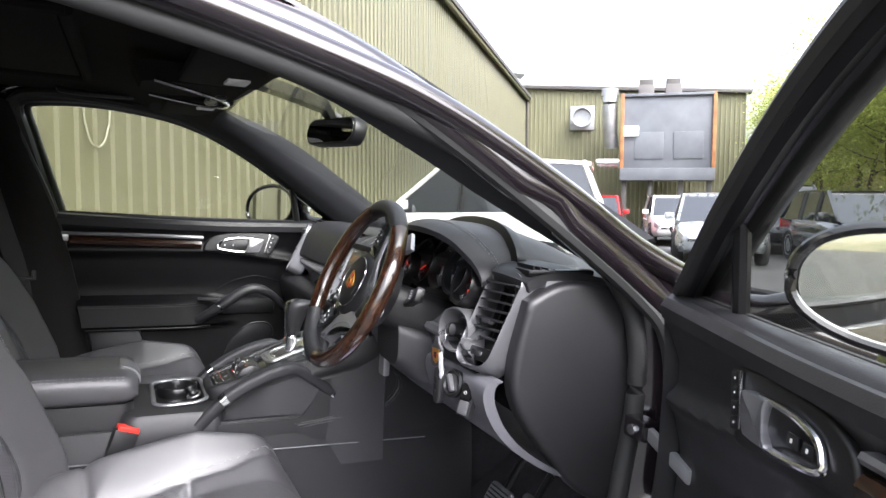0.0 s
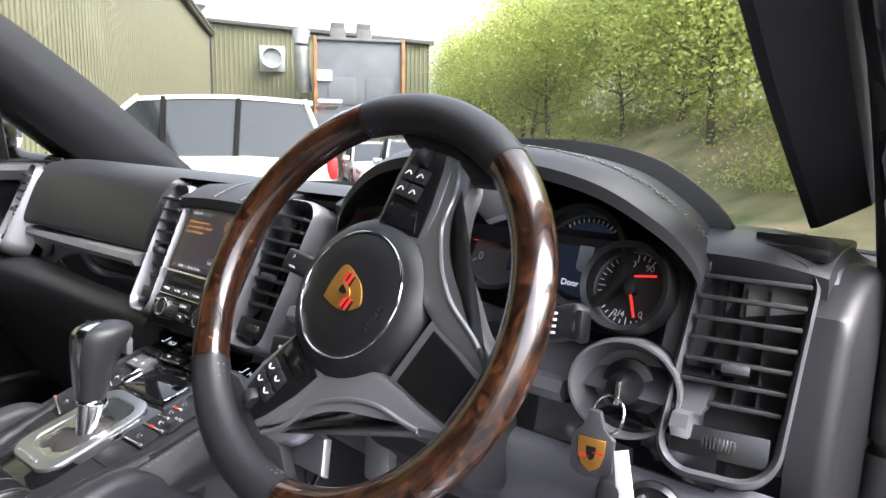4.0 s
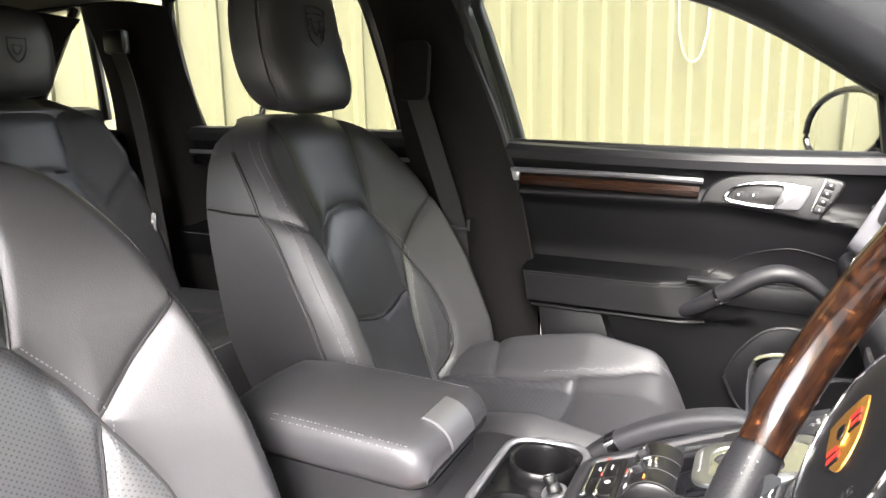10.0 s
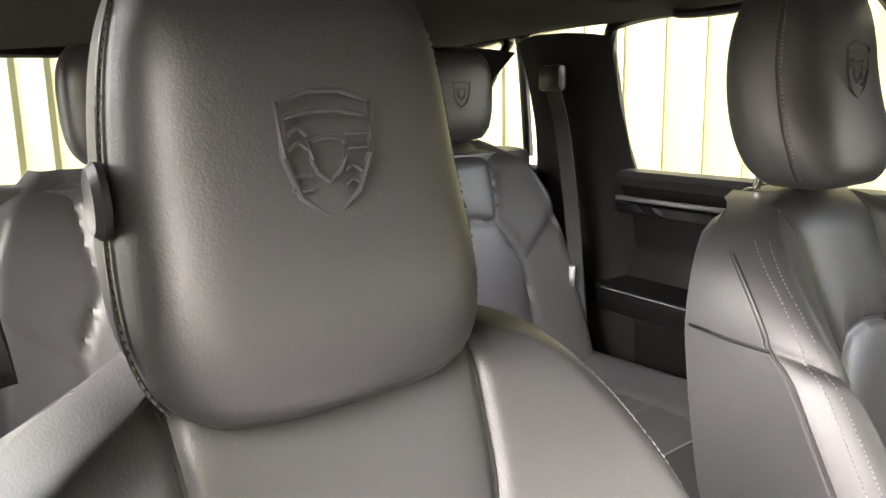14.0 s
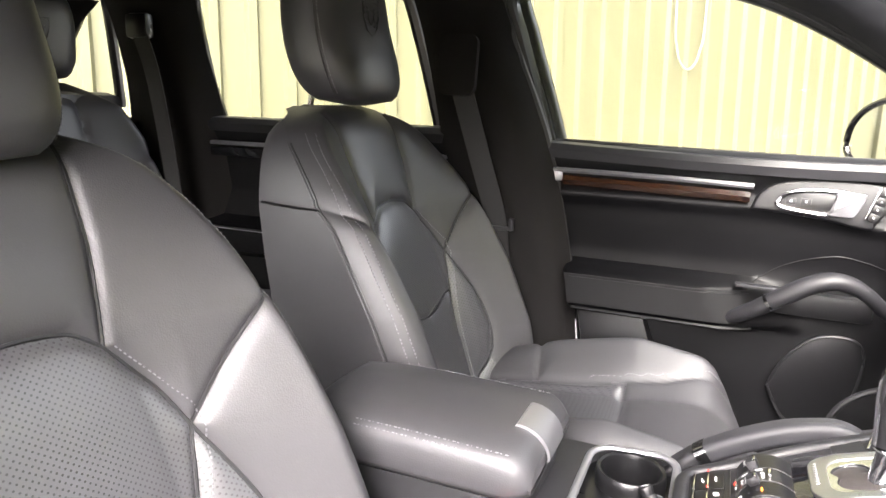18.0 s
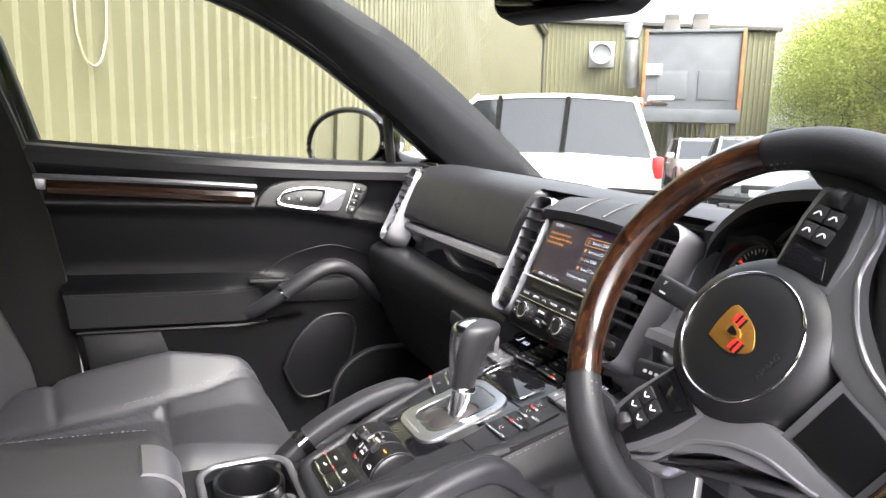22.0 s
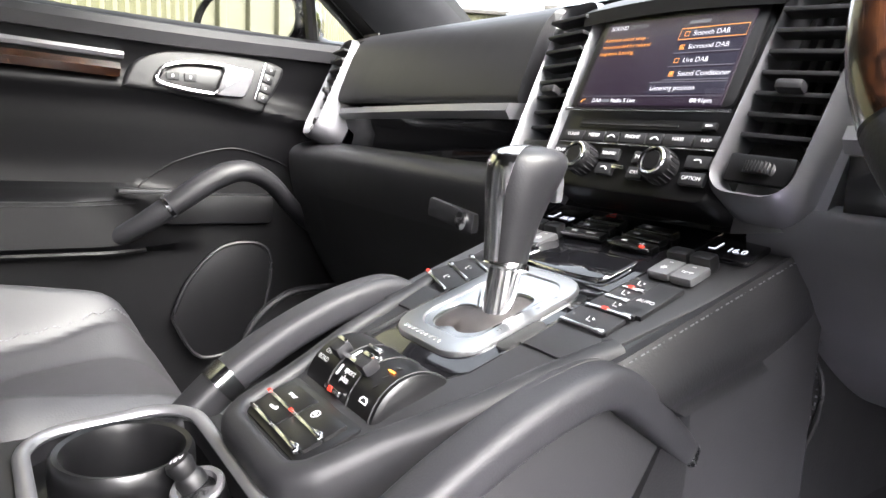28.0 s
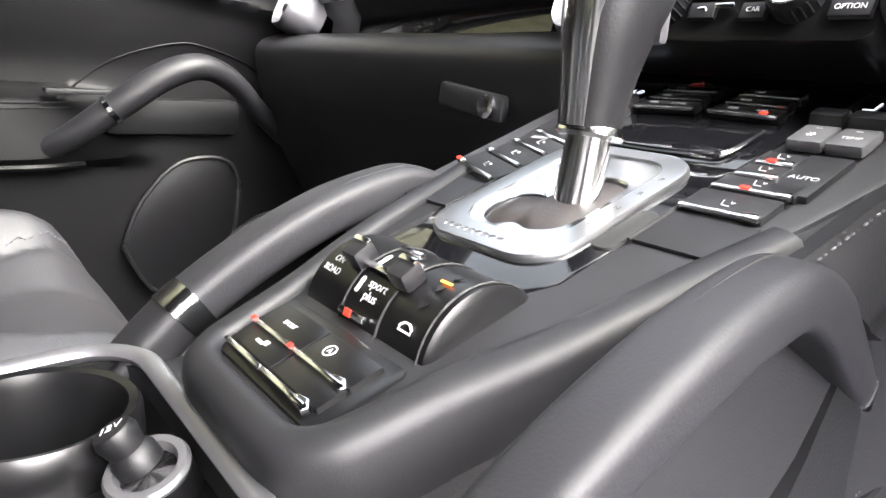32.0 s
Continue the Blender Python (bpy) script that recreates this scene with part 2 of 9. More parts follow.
def rbox(c, s, bevel=0.004, m=None, seg=2):
    """A box with rounded edges: centre, size."""
    bm = bmesh.new()
    bmesh.ops.create_cube(bm, size=1.0, matrix=Matrix.Diagonal((*s, 1)))
    if bevel:
        bmesh.ops.bevel(bm, geom=bm.edges, offset=min(bevel, min(s) * 0.45), segments=seg, affect="EDGES", profile=0.6)
    bmesh.ops.transform(bm, matrix=(m if m is not None else Matrix()) @ Matrix.Translation(c) if m is not None else Matrix.Translation(c), verts=bm.verts)
    return bm


def loft(rings, closed=True, cap=True):
    """A skin through rings of points with equal counts."""
    bm = bmesh.new()
    vs = [[bm.verts.new(p) for p in r] for r in rings]
    n = len(rings[0])
    for a, b in zip(vs, vs[1:]):
        for i in range(n if closed else n - 1):
            j = (i + 1) % n
            bm.faces.new((a[i], a[j], b[j], b[i]))
    if cap and closed:
        bm.faces.new(vs[0][::-1])
        bm.faces.new(vs[-1])
    return bm


def spline(points, n):
    """n points on a smooth curve through the given ones (any dimension)."""
    p = np.array(points, float)
    k = np.linspace(0, len(p) - 1, n)
    out = []
    for t in k:
        i = min(int(t), len(p) - 2)
        u = t - i
        p0, p1, p2, p3 = p[max(i - 1, 0)], p[i], p[i + 1], p[min(i + 2, len(p) - 1)]
        out.append((0.5 * (2 * p1 + (p2 - p0) * u + (2 * p0 - 5 * p1 + 4 * p2 - p3) * u * u + (3 * p1 - p0 - 3 * p2 + p3) * u**3)).tolist())
    return out


def tube(points, radius, n=10, flat=1.0, up=(0, 0, 1), closed=False):
    """A round or flattened rod along points. radius: one number or one a point; flat scales it along up."""
    pts = [Vector(p) for p in points]
    rad = [float(r) for r in radius] if hasattr(radius, "__len__") else [radius] * len(pts)
    rings = []
    for i, p in enumerate(pts):
        a = pts[i - 1] if (i or closed) else pts[0]
        b = pts[(i + 1) % len(pts)] if (i < len(pts) - 1 or closed) else pts[-1]
        d = (b - a).normalized()
        u = Vector(up)
        side = d.cross(u)
        if side.length < 1e-4:
            side = d.cross(Vector((1, 0, 0.01)))
        side.normalize()
        v = side.cross(d).normalized()
        rings.append([p + rad[i] * (math.cos(t) * side + flat * math.sin(t) * v) for t in np.linspace(0, 2 * math.pi, n, endpoint=False)])
    if closed:
        rings.append(rings[0])
        bm = loft(rings, True, False)
        bmesh.ops.remove_doubles(bm, verts=bm.verts, dist=1e-6)
        return bm
    return loft(rings)


def lathe(profile, m=None, n=32):
    """Turned body: (radius, height) pairs about z, closed by its own profile."""
    rings = [[(max(r, 1e-4) * math.cos(t), max(r, 1e-4) * math.sin(t), h) for t in np.linspace(0, 2 * math.pi, n, endpoint=False)] for r, h in profile]
    if profile[0][0] > 0.0005 and profile[-1][0] > 0.0005:
        # a ring: its section closes on itself
        bm = loft(rings + rings[:1], True, False)
        bmesh.ops.remove_doubles(bm, verts=bm.verts, dist=1e-7)
    else:
        bm = loft(rings)
    return moved(bm, m) if m is not None else bm


def slab(outline, depth, m=None, bevel=0.002, seg=2):
    """A plate with a 2D outline in x, y; its top at z = 0 with rounded edge, its underside at -depth."""
    bm = bmesh.new()
    top = bm.faces.new([bm.verts.new((x, y, 0)) for x, y in outline])
    top.normal_update()
    if top.normal.z < 0:
        top.normal_flip()
    low = bmesh.ops.extrude_face_region(bm, geom=[top])["geom"]
    bmesh.ops.translate(bm, vec=(0, 0, depth), verts=[g for g in low if isinstance(g, bmesh.types.BMVert)])
    bmesh.ops.translate(bm, vec=(0, 0, -depth), verts=bm.verts)
    bmesh.ops.recalc_face_normals(bm, faces=bm.faces)
    if bevel:
        es = [e for e in bm.edges if all(abs(v.co.z) < 1e-6 for v in e.verts)]
        bmesh.ops.bevel(bm, geom=es, offset=bevel, segments=seg, affect="EDGES", profile=0.5)
    return moved(bm, m) if m is not None else bm


def rrect(w, h, r, n=5, cx=0.0, cy=0.0):
    """Outline of a rounded rectangle."""
    out = []
    for sx, sy, a in ((1, 1, 0), (-1, 1, 90), (-1, -1, 180), (1, -1, 270)):
        for i in range(n):
            t = radians(a + 90 * i / (n - 1))
            out.append((cx + sx * (w / 2 - r) + r * math.cos(t), cy + sy * (h / 2 - r) + r * math.sin(t)))
    return out


def sheet(f, nu, nv, thick=0.0, away=(0, 0, -1)):
    """A grid surface f(u, v), u and v from 0 to 1; with thickness it is a closed skin."""
    bm = bmesh.new()
    g = [[Vector(f(u, v)) for v in np.linspace(0, 1, nv)] for u in np.linspace(0, 1, nu)]
    top = [[bm.verts.new(p) for p in r] for r in g]
    for i in range(nu - 1):
        for j in range(nv - 1):
            bm.faces.new((top[i][j], top[i + 1][j], top[i + 1][j + 1], top[i][j + 1]))
    if thick:
        w = Vector(away) * thick
        low = [[bm.verts.new(p + w) for p in r] for r in g]
        for i in range(nu - 1):
            for j in range(nv - 1):
                bm.faces.new((low[i][j + 1], low[i + 1][j + 1], low[i + 1][j], low[i][j]))
        for i in range(nu - 1):
            for j in (0, nv - 1):
                bm.faces.new((top[i][j], low[i][j], low[i + 1][j], top[i + 1][j]))
        for j in range(nv - 1):
            for i in (0, nu - 1):
                bm.faces.new((top[i][j], top[i][j + 1], low[i][j + 1], low[i][j]))
    return bm


def frame_at(o, x, y):
    """A pose whose x and y axes run along the given ways."""
    x = Vector(x).normalized()
    z = x.cross(Vector(y)).normalized()
    y = z.cross(x)
    m = Matrix((x, y, z)).transposed().to_4x4()
    m.translation = o
    return m


def words(text, size, m, material, parent, name="lettering", align="CENTER", depth=0.0003):
    """Raised lettering in the built-in font, as a mesh."""
    cu = bpy.data.curves.new("tmp_text", "FONT")
    cu.body, cu.size, cu.align_x, cu.align_y, cu.extrude = text, size, align, "CENTER", depth
    tmp = bpy.data.objects.new("tmp_text", cu)
    me = bpy.data.meshes.new_from_object(tmp)
    bpy.data.objects.remove(tmp)
    bm = bmesh.new()
    bm.from_mesh(me)
    bpy.data.meshes.remove(me)
    return part(name, moved(bm, m), material, parent, smooth=0)


def strip2(points, material, parent, name, r=0.0012, n=6):
    return part(name, tube(points, r, n), material, parent)

# ---- the yard: x runs along the shed, y towards it ----
OUT = pose(0, 0, 0, 0, 0, 140.5)
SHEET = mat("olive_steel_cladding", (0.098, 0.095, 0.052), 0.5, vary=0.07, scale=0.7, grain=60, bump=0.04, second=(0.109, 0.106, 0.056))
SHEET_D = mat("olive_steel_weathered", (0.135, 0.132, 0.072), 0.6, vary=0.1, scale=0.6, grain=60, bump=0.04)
ASPHALT = mat("asphalt", (0.055, 0.055, 0.055), 0.9, vary=0.35, scale=0.5, grain=60, bump=0.6, dist=0.01)
GRASS = mat("rough_grass", (0.16, 0.22, 0.06), 0.95, vary=0.45, scale=0.7, grain=12, bump=0.8, dist=0.05, second=(0.30, 0.24, 0.15))
STEEL = mat("grey_painted_steel", (0.11, 0.118, 0.13), 0.55, vary=0.18, scale=1.2, grain=40, bump=0.1)
RUST = mat("rusty_steel", (0.30, 0.13, 0.05), 0.8, vary=0.4, scale=3, grain=60, bump=0.4)
GALV = mat("galvanised_duct", (0.45, 0.46, 0.47), 0.4, metal=0.7, vary=0.15, scale=4, bump=0.05)
TRIM = mat("dark_flashing", (0.06, 0.055, 0.05), 0.6)
SIGNW = mat("white_board", (0.7, 0.7, 0.68), 0.5, scale=10)
LEAF = foliage("spring_leaves", (0.27, 0.34, 0.07), (0.40, 0.44, 0.12))
LEAF_P = foliage("pale_spring_leaves", (0.38, 0.40, 0.13), (0.52, 0.50, 0.20))
BARK = mat("grey_brown_bark", (0.10, 0.08, 0.06), 0.9, vary=0.4, scale=12, grain=60, bump=0.7, dist=0.01)
WINDOW_C = mat("dark_car_glass", (0.018, 0.021, 0.024), 0.05, bump=0, coat=1.0)
TYRE = mat("tyre_rubber", (0.02, 0.02, 0.02), 0.8, bump=0.2)
LAMP_R = mat("red_lamp_lens", (0.45, 0.02, 0.02), 0.15, bump=0)
LAMP_W = mat("clear_lamp_lens", (0.6, 0.62, 0.65), 0.08, metal=0.5, bump=0)


def ground_f(u, v):
    # dense near the yard, then out to the horizon
    def stretch(t):
        t = 2 * t - 1
        return math.copysign(40 * abs(t) + 1400 * abs(t) ** 9, t)
    x, y = stretch(u) + 8, stretch(v)
    bank = min(max((-y - 6.6) / 7.0, 0), 1)
    z = 2.8 * bank * bank * (3 - 2 * bank) if -25 < x < 60 else 0
    return x, y, z + 0.12 * bank * math.sin(x * 0.9) * math.cos(y * 0.7)


def asphalt_f(u, v):
    return -30 + 90 * u, -6.4 + 40 * v, 0.006


solo("ground", sheet(ground_f, 90, 110), GRASS, "rough spring grass rising to a bank behind the yard", "ground", kind="structure", frame_m=OUT)
solo("yard_surface", sheet(asphalt_f, 12, 8, 0.04), ASPHALT, "worn grey asphalt of the works yard", "pavement", kind="structure", frame_m=OUT)


def cladding(width, height, pitch=0.2, depth=0.032, n_thick=0.004):
    """One profiled steel sheet: broad pans between narrow raised ribs; its face looks to -y."""
    prof = []
    k = int(round(width / pitch))
    for i in range(k):
        x = i * pitch
        prof += [(x, 0), (x + pitch * 0.62, 0), (x + pitch * 0.70, -depth), (x + pitch * 0.92, -depth)]
    prof.append((k * pitch, 0))
    bm = bmesh.new()
    rows = []
    for z in (0.0, height):
        rows.append([bm.verts.new((x, y, z)) for x, y in prof])
        rows.append([bm.verts.new((x, y + n_thick, z)) for x, y in prof])
    for a, b in ((rows[0], rows[2]), (rows[3], rows[1]), (rows[1], rows[0]), (rows[2], rows[3])):
        for i in range(len(prof) - 1):
            bm.faces.new((a[i], a[i + 1], b[i + 1], b[i]))
    return bm


WALL_Y = 3.4
shed = thing("wall_shed", "long shed wall clad in olive-green ribbed steel sheets", "wall", (0, WALL_Y, 0), kind="structure", frame_m=OUT)
first = part("panel", moved(cladding(1.0, 6.1), Matrix.Translation((-14, WALL_Y, 0))), SHEET, shed, smooth=0)
for i in range(1, 45):
    o = new("panel", first.data)
    o.parent = shed
    o.matrix_basis = Matrix.Translation((i, 0, 0.0))
    BASE[o.name] = BASE[shed.name]
part("core", rbox((8.5, WALL_Y + 0.16, 3.05), (45, 0.28, 6.1), 0.01), SHEET_D, shed)
part("eave_flashing", rbox((8.5, WALL_Y - 0.02, 6.16), (45.2, 0.5, 0.14), 0.02), TRIM, shed)
part("gutter", tube([(-14, WALL_Y - 0.16, 6.05), (31, WALL_Y - 0.16, 6.05)], 0.07, 8), SHEET_D, shed)
part("downpipe", tube([(30.8, WALL_Y - 0.12, 6.0), (30.8, WALL_Y - 0.12, 0.05)], 0.05, 8), TRIM, shed)
# a pale cable that hangs down the cladding in a loop
CY = WALL_Y - 0.06
cable = spline([(3.15, CY, 5.9), (3.15, CY, 4.0), (3.16, CY, 2.1), (3.19, CY, 1.77), (3.26, CY, 1.64), (3.35, CY, 1.64), (3.42, CY, 1.76), (3.46, CY, 2.1), (3.48, CY, 4.0), (3.48, CY, 5.9)], 70)
solo("hanging_cable", tube(cable, 0.008, 8, up=(0, 1, 0)), mat("pale_cable", (0.22, 0.215, 0.15), 0.6), "pale cable hanging in a loop down the shed cladding", "cable", frame_m=OUT)

far = thing("workshop_building", "olive-green ribbed steel workshop across the end of the yard", "building", (31, -4, 0), frame_m=OUT)
RY = Matrix.Translation((31, WALL_Y + 0.3, 0)) @ pose(0, 0, 0, 0, 0, -90)
for i in range(10):
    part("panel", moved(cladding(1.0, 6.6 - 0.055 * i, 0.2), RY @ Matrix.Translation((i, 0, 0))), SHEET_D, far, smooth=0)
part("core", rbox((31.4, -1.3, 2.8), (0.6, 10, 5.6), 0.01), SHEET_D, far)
part("roof_flashing", moved(rbox((0, 0, 0), (0.5, 10.4, 0.16), 0.02), Matrix.Translation((31.0, -1.3, 6.40)) @ pose(0, 0, 0, 3.1)), TRIM, far)
part("roof_cowl", lathe([(0.0, 0), (0.35, 0), (0.35, 1.0), (0.55, 1.2), (0.55, 1.45), (0.0, 1.45)], Matrix.Translation((31.8, 4.1, 6.2)), 16), GALV, far)
part("wall_fan", merge(lathe([(0.0, 0), (0.42, 0), (0.46, 0.05), (0.46, 0.5), (0.40, 0.5), (0.38, 0.1), (0.0, 0.1)], Matrix.Translation((30.9, 0.75, 5.15)) @ pose(0, 0, 0, 0, -90), 20), rbox((30.93, 0.75, 5.15), (0.06, 1.1, 1.1), 0.02)), GALV, far)

unit = thing("extraction_unit", "grey steel extraction unit with rusty edges on a steel stand", "machinery", (28.8, -3.0, 0), frame_m=OUT)
part("body", rbox((28.9, -2.82, 3.95), (1.8, 3.62, 3.5), 0.04), STEEL, unit)
for y in (-1.03, -4.62):
    part("corner_post", rbox((27.96, y, 3.95), (0.16, 0.14, 3.56), 0.02), RUST, unit)
part("base_rail", rbox((27.95, -2.82, 2.42), (0.2, 3.72, 0.5), 0.02), STEEL, unit)
part("top_rail", rbox((27.95, -2.82, 5.66), (0.14, 3.68, 0.12), 0.02), STEEL, unit)
for y in (-2.0, -3.55):
    part("access_panel", rbox((27.98, y - 0.1, 3.6), (0.04, 1.15, 1.1), 0.02), STEEL, unit)
for y in (-1.15, -2.2, -3.4, -4.5):
    part("leg", rbox((28.2, y, 1.1), (0.2, 0.2, 2.2), 0.02), TRIM, unit)
for y in (-1.96, -3.03):
    d = merge(rbox((28.5, y, 6.0), (0.55, 0.55, 0.7), 0.02), moved(rbox((0, 0, 0), (0.62, 0.62, 0.55), 0.02), Matrix.Translation((28.35, y, 5.75)) @ pose(0, 0, 0, 0, 25)))
    cowl = part("duct_cowl", d, TRIM, unit)
part("notice", rbox((27.9, -1.38, 4.2), (0.02, 0.62, 0.42), 0.01), SIGNW, unit)
part("side_duct", merge(tube(spline([(28.3, -0.5, 5.9), (28.2, -0.5, 5.4), (28.3, -0.5, 4.6), (28.6, -0.6, 3.6)], 20), [0.3] * 20, 12), lathe([(0.36, 0), (0.36, 0.3), (0, 0.3)], Matrix.Translation((28.3, -0.5, 5.7)), 14)), GALV, unit)


def parked_car(name, label, paint, x, y, turn, length=4.4, width=1.8, height=1.5, estate=True, group=""):
    """A parked car: lower body, dark glass house, roof, lamps, wheels. It points along its own +x."""
    fm = OUT @ Matrix.Translation((x, y, 0.0)) @ pose(0, 0, 0, 0, 0, turn)
    ob = thing(name, label, "car", (0, 0, 0), frame_m=fm, group=group)
    L, W, H = length / 2, width / 2, height
    belt = H * 0.60

    def ring(px, w, lo, hi, top_in=0.94):
        return [(px, -w * 0.9, lo), (px, -w, lo + 0.12), (px, -w, (lo + hi) / 2), (px, -w * top_in, hi - 0.05), (px, -w * top_in * 0.9, hi), (px, 0, hi + 0.03), (px, w * top_in * 0.9, hi), (px, w * top_in, hi - 0.05), (px, w, (lo + hi) / 2), (px, w, lo + 0.12), (px, w * 0.9, lo)]

    body = loft([ring(-L, W * 0.82, 0.42, belt * 0.92), ring(-L + 0.1, W * 0.94, 0.28, belt), ring(-L * 0.5, W, 0.24, belt + 0.02), ring(0.1 * L, W, 0.24, belt), ring(L * 0.42, W, 0.24, belt - 0.02), ring(L * 0.80, W * 0.95, 0.26, belt * 0.88), ring(L - 0.06, W * 0.84, 0.32, belt * 0.72), ring(L, W * 0.7, 0.42, belt * 0.62)])
    part("body", body, paint, ob, smooth=50)
    tail = -L + (0.12 if estate else 0.55)

    gl = bmesh.new()
    lo = [gl.verts.new((a, s * W * 0.90, belt - 0.03)) for s in (-1, 1) for a in (tail + 0.02, L * 0.50)]
    hi = [gl.verts.new((b, s * W * 0.74, H - 0.05)) for s in (-1, 1) for b in (tail + 0.28, L * 0.10)]
    gl.faces.new((lo[0], lo[1], hi[1], hi[0]))
    gl.faces.new((lo[3], lo[2], hi[2], hi[3]))
    gl.faces.new((lo[2], lo[0], hi[0], hi[2]))
    gl.faces.new((lo[1], lo[3], hi[3], hi[1]))
    gl.faces.new((hi[0], hi[1], hi[3], hi[2]))
    gl.faces.new((lo[0], lo[2], lo[3], lo[1]))
    part("glass_house", gl, WINDOW_C, ob, "dark window glass", smooth=0)
    rx0, rx1 = tail + 0.16, L * 0.13
    rf = sheet(lambda u, v: (rx0 + (rx1 - rx0) * u, (2 * v - 1) * W * 0.77, H - 0.04 + 0.05 * math.sin(math.pi * u) - 0.02 * (2 * v - 1) ** 2), 12, 8, 0.05)
    part("roof", rf, paint, ob)
    for s in (-1, 1):
        for a, b in (((L * 0.50, belt - 0.03), (L * 0.10, H - 0.05)), ((-L * 0.02, belt), (-L * 0.03, H - 0.05)), ((-L * 0.42, belt), (-L * 0.44, H - 0.05)), ((tail + 0.0, belt), (tail + 0.26, H - 0.05))):
            part("pillar", tube([(a[0], s * W * 0.905, a[1]), (b[0], s * W * 0.75, b[1])], 0.035, 6), paint if abs(a[0]) > L * 0.46 else PLASTIC_S, ob)
        for wx in (-L * 0.60, L * 0.60):
            wh = part("wheel", lathe([(0.0, -0.1), (0.20, -0.1), (0.31, -0.11), (0.335, -0.05), (0.335, 0.06), (0.30, 0.11), (0.22, 0.09), (0.0, 0.09)], Matrix.Translation((wx, s * (W - 0.10), 0.335)) @ pose(0, 0, 0, 90 * -s), 24), TYRE, ob)
            part("rim", lathe([(0.0, 0.085), (0.05, 0.10), (0.20, 0.085), (0.225, 0.10), (0.225, 0.07), (0.0, 0.07)], Matrix.Translation((wx, s * (W - 0.10), 0.335)) @ pose(0, 0, 0, 90 * -s), 20), GALV, wh)
        part("headlight", moved(rbox((0, 0, 0), (0.30, 0.34, 0.17), 0.06), Matrix.Translation((L - 0.20, s * W * 0.68, belt * 0.66)) @ pose(0, 0, 0, 0, 18, -18 * s)), LAMP_W, ob)
        part("tail_light", rbox((-L + 0.06, s * W * 0.80, belt * 0.86), (0.14, 0.22, 0.26), 0.04), LAMP_R, ob)
        part("door_mirror", rbox((L * 0.36, s * (W + 0.07), belt + 0.08), (0.12, 0.2, 0.14), 0.04), paint, ob)
        for hx0 in (0.0, -L * 0.44):
            part("door_handle", rbox((hx0 - 0.12, s * (W - 0.01), belt - 0.16), (0.2, 0.035, 0.035), 0.012), paint, ob)
    part("grille", rbox((L - 0.02, 0, belt * 0.56), (0.06, W * 0.9, 0.16), 0.03), PLASTIC_S, ob)
    part("number_plate", rbox((L + 0.012, 0, 0.42), (0.02, 0.52, 0.11), 0.004), SIGNW, ob)
    return ob


P_WHITE = mat("white_car_paint", (0.72, 0.72, 0.70), 0.22, vary=0.03, bump=0, coat=0.8)
P_RED = mat("red_car_paint", (0.38, 0.02, 0.02), 0.2, bump=0, coat=0.8)
P_DARK = mat("dark_grey_car_paint", (0.03, 0.032, 0.036), 0.2, metal=0.3, bump=0, coat=0.8)
P_SILVER = mat("silver_car_paint", (0.42, 0.45, 0.47), 0.28, metal=0.6, bump=0, coat=0.8)
suv = parked_car("white_suv", "white estate-bodied off-roader with dark windows, nose to the shed", P_WHITE, 8.5, 1.30, 90, 4.1, 1.9, 1.80)
part("roof_spoiler", rbox((-1.98, 0, 1.75), (0.30, 1.38, 0.05), 0.02), P_WHITE, suv)
parked_car("hatchback", "white hatchback facing the yard, parked in a row", P_WHITE, 20.5, -2.6, 182, 4.2, 1.75, 1.48, group="parked cars")
parked_car("estate_car", "red estate car parked behind the white off-roader", P_RED, 20.0, -0.2, 178, 4.3, 1.75, 1.48, group="parked cars")
parked_car("saloon_car", "silver car with a pale windscreen parked by the verge", P_SILVER, 14.2, -2.9, 176, 4.3, 1.75, 1.45, group="parked cars")
parked_car("estate_car", "dark grey estate car parked by the grass verge", P_DARK, 13.2, -5.4, 184, 4.5, 1.8, 1.50, group="parked cars")
parked_car("pickup_car", "dark off-roader parked at the edge of the yard", P_DARK, 18.0, -5.0, 180, 4.6, 1.85, 1.75, group="parked cars")
parked_car("small_car", "dark small car parked near the far workshop", P_DARK, 24.0, 0.9, 170, 4.0, 1.7, 1.5, group="parked cars")


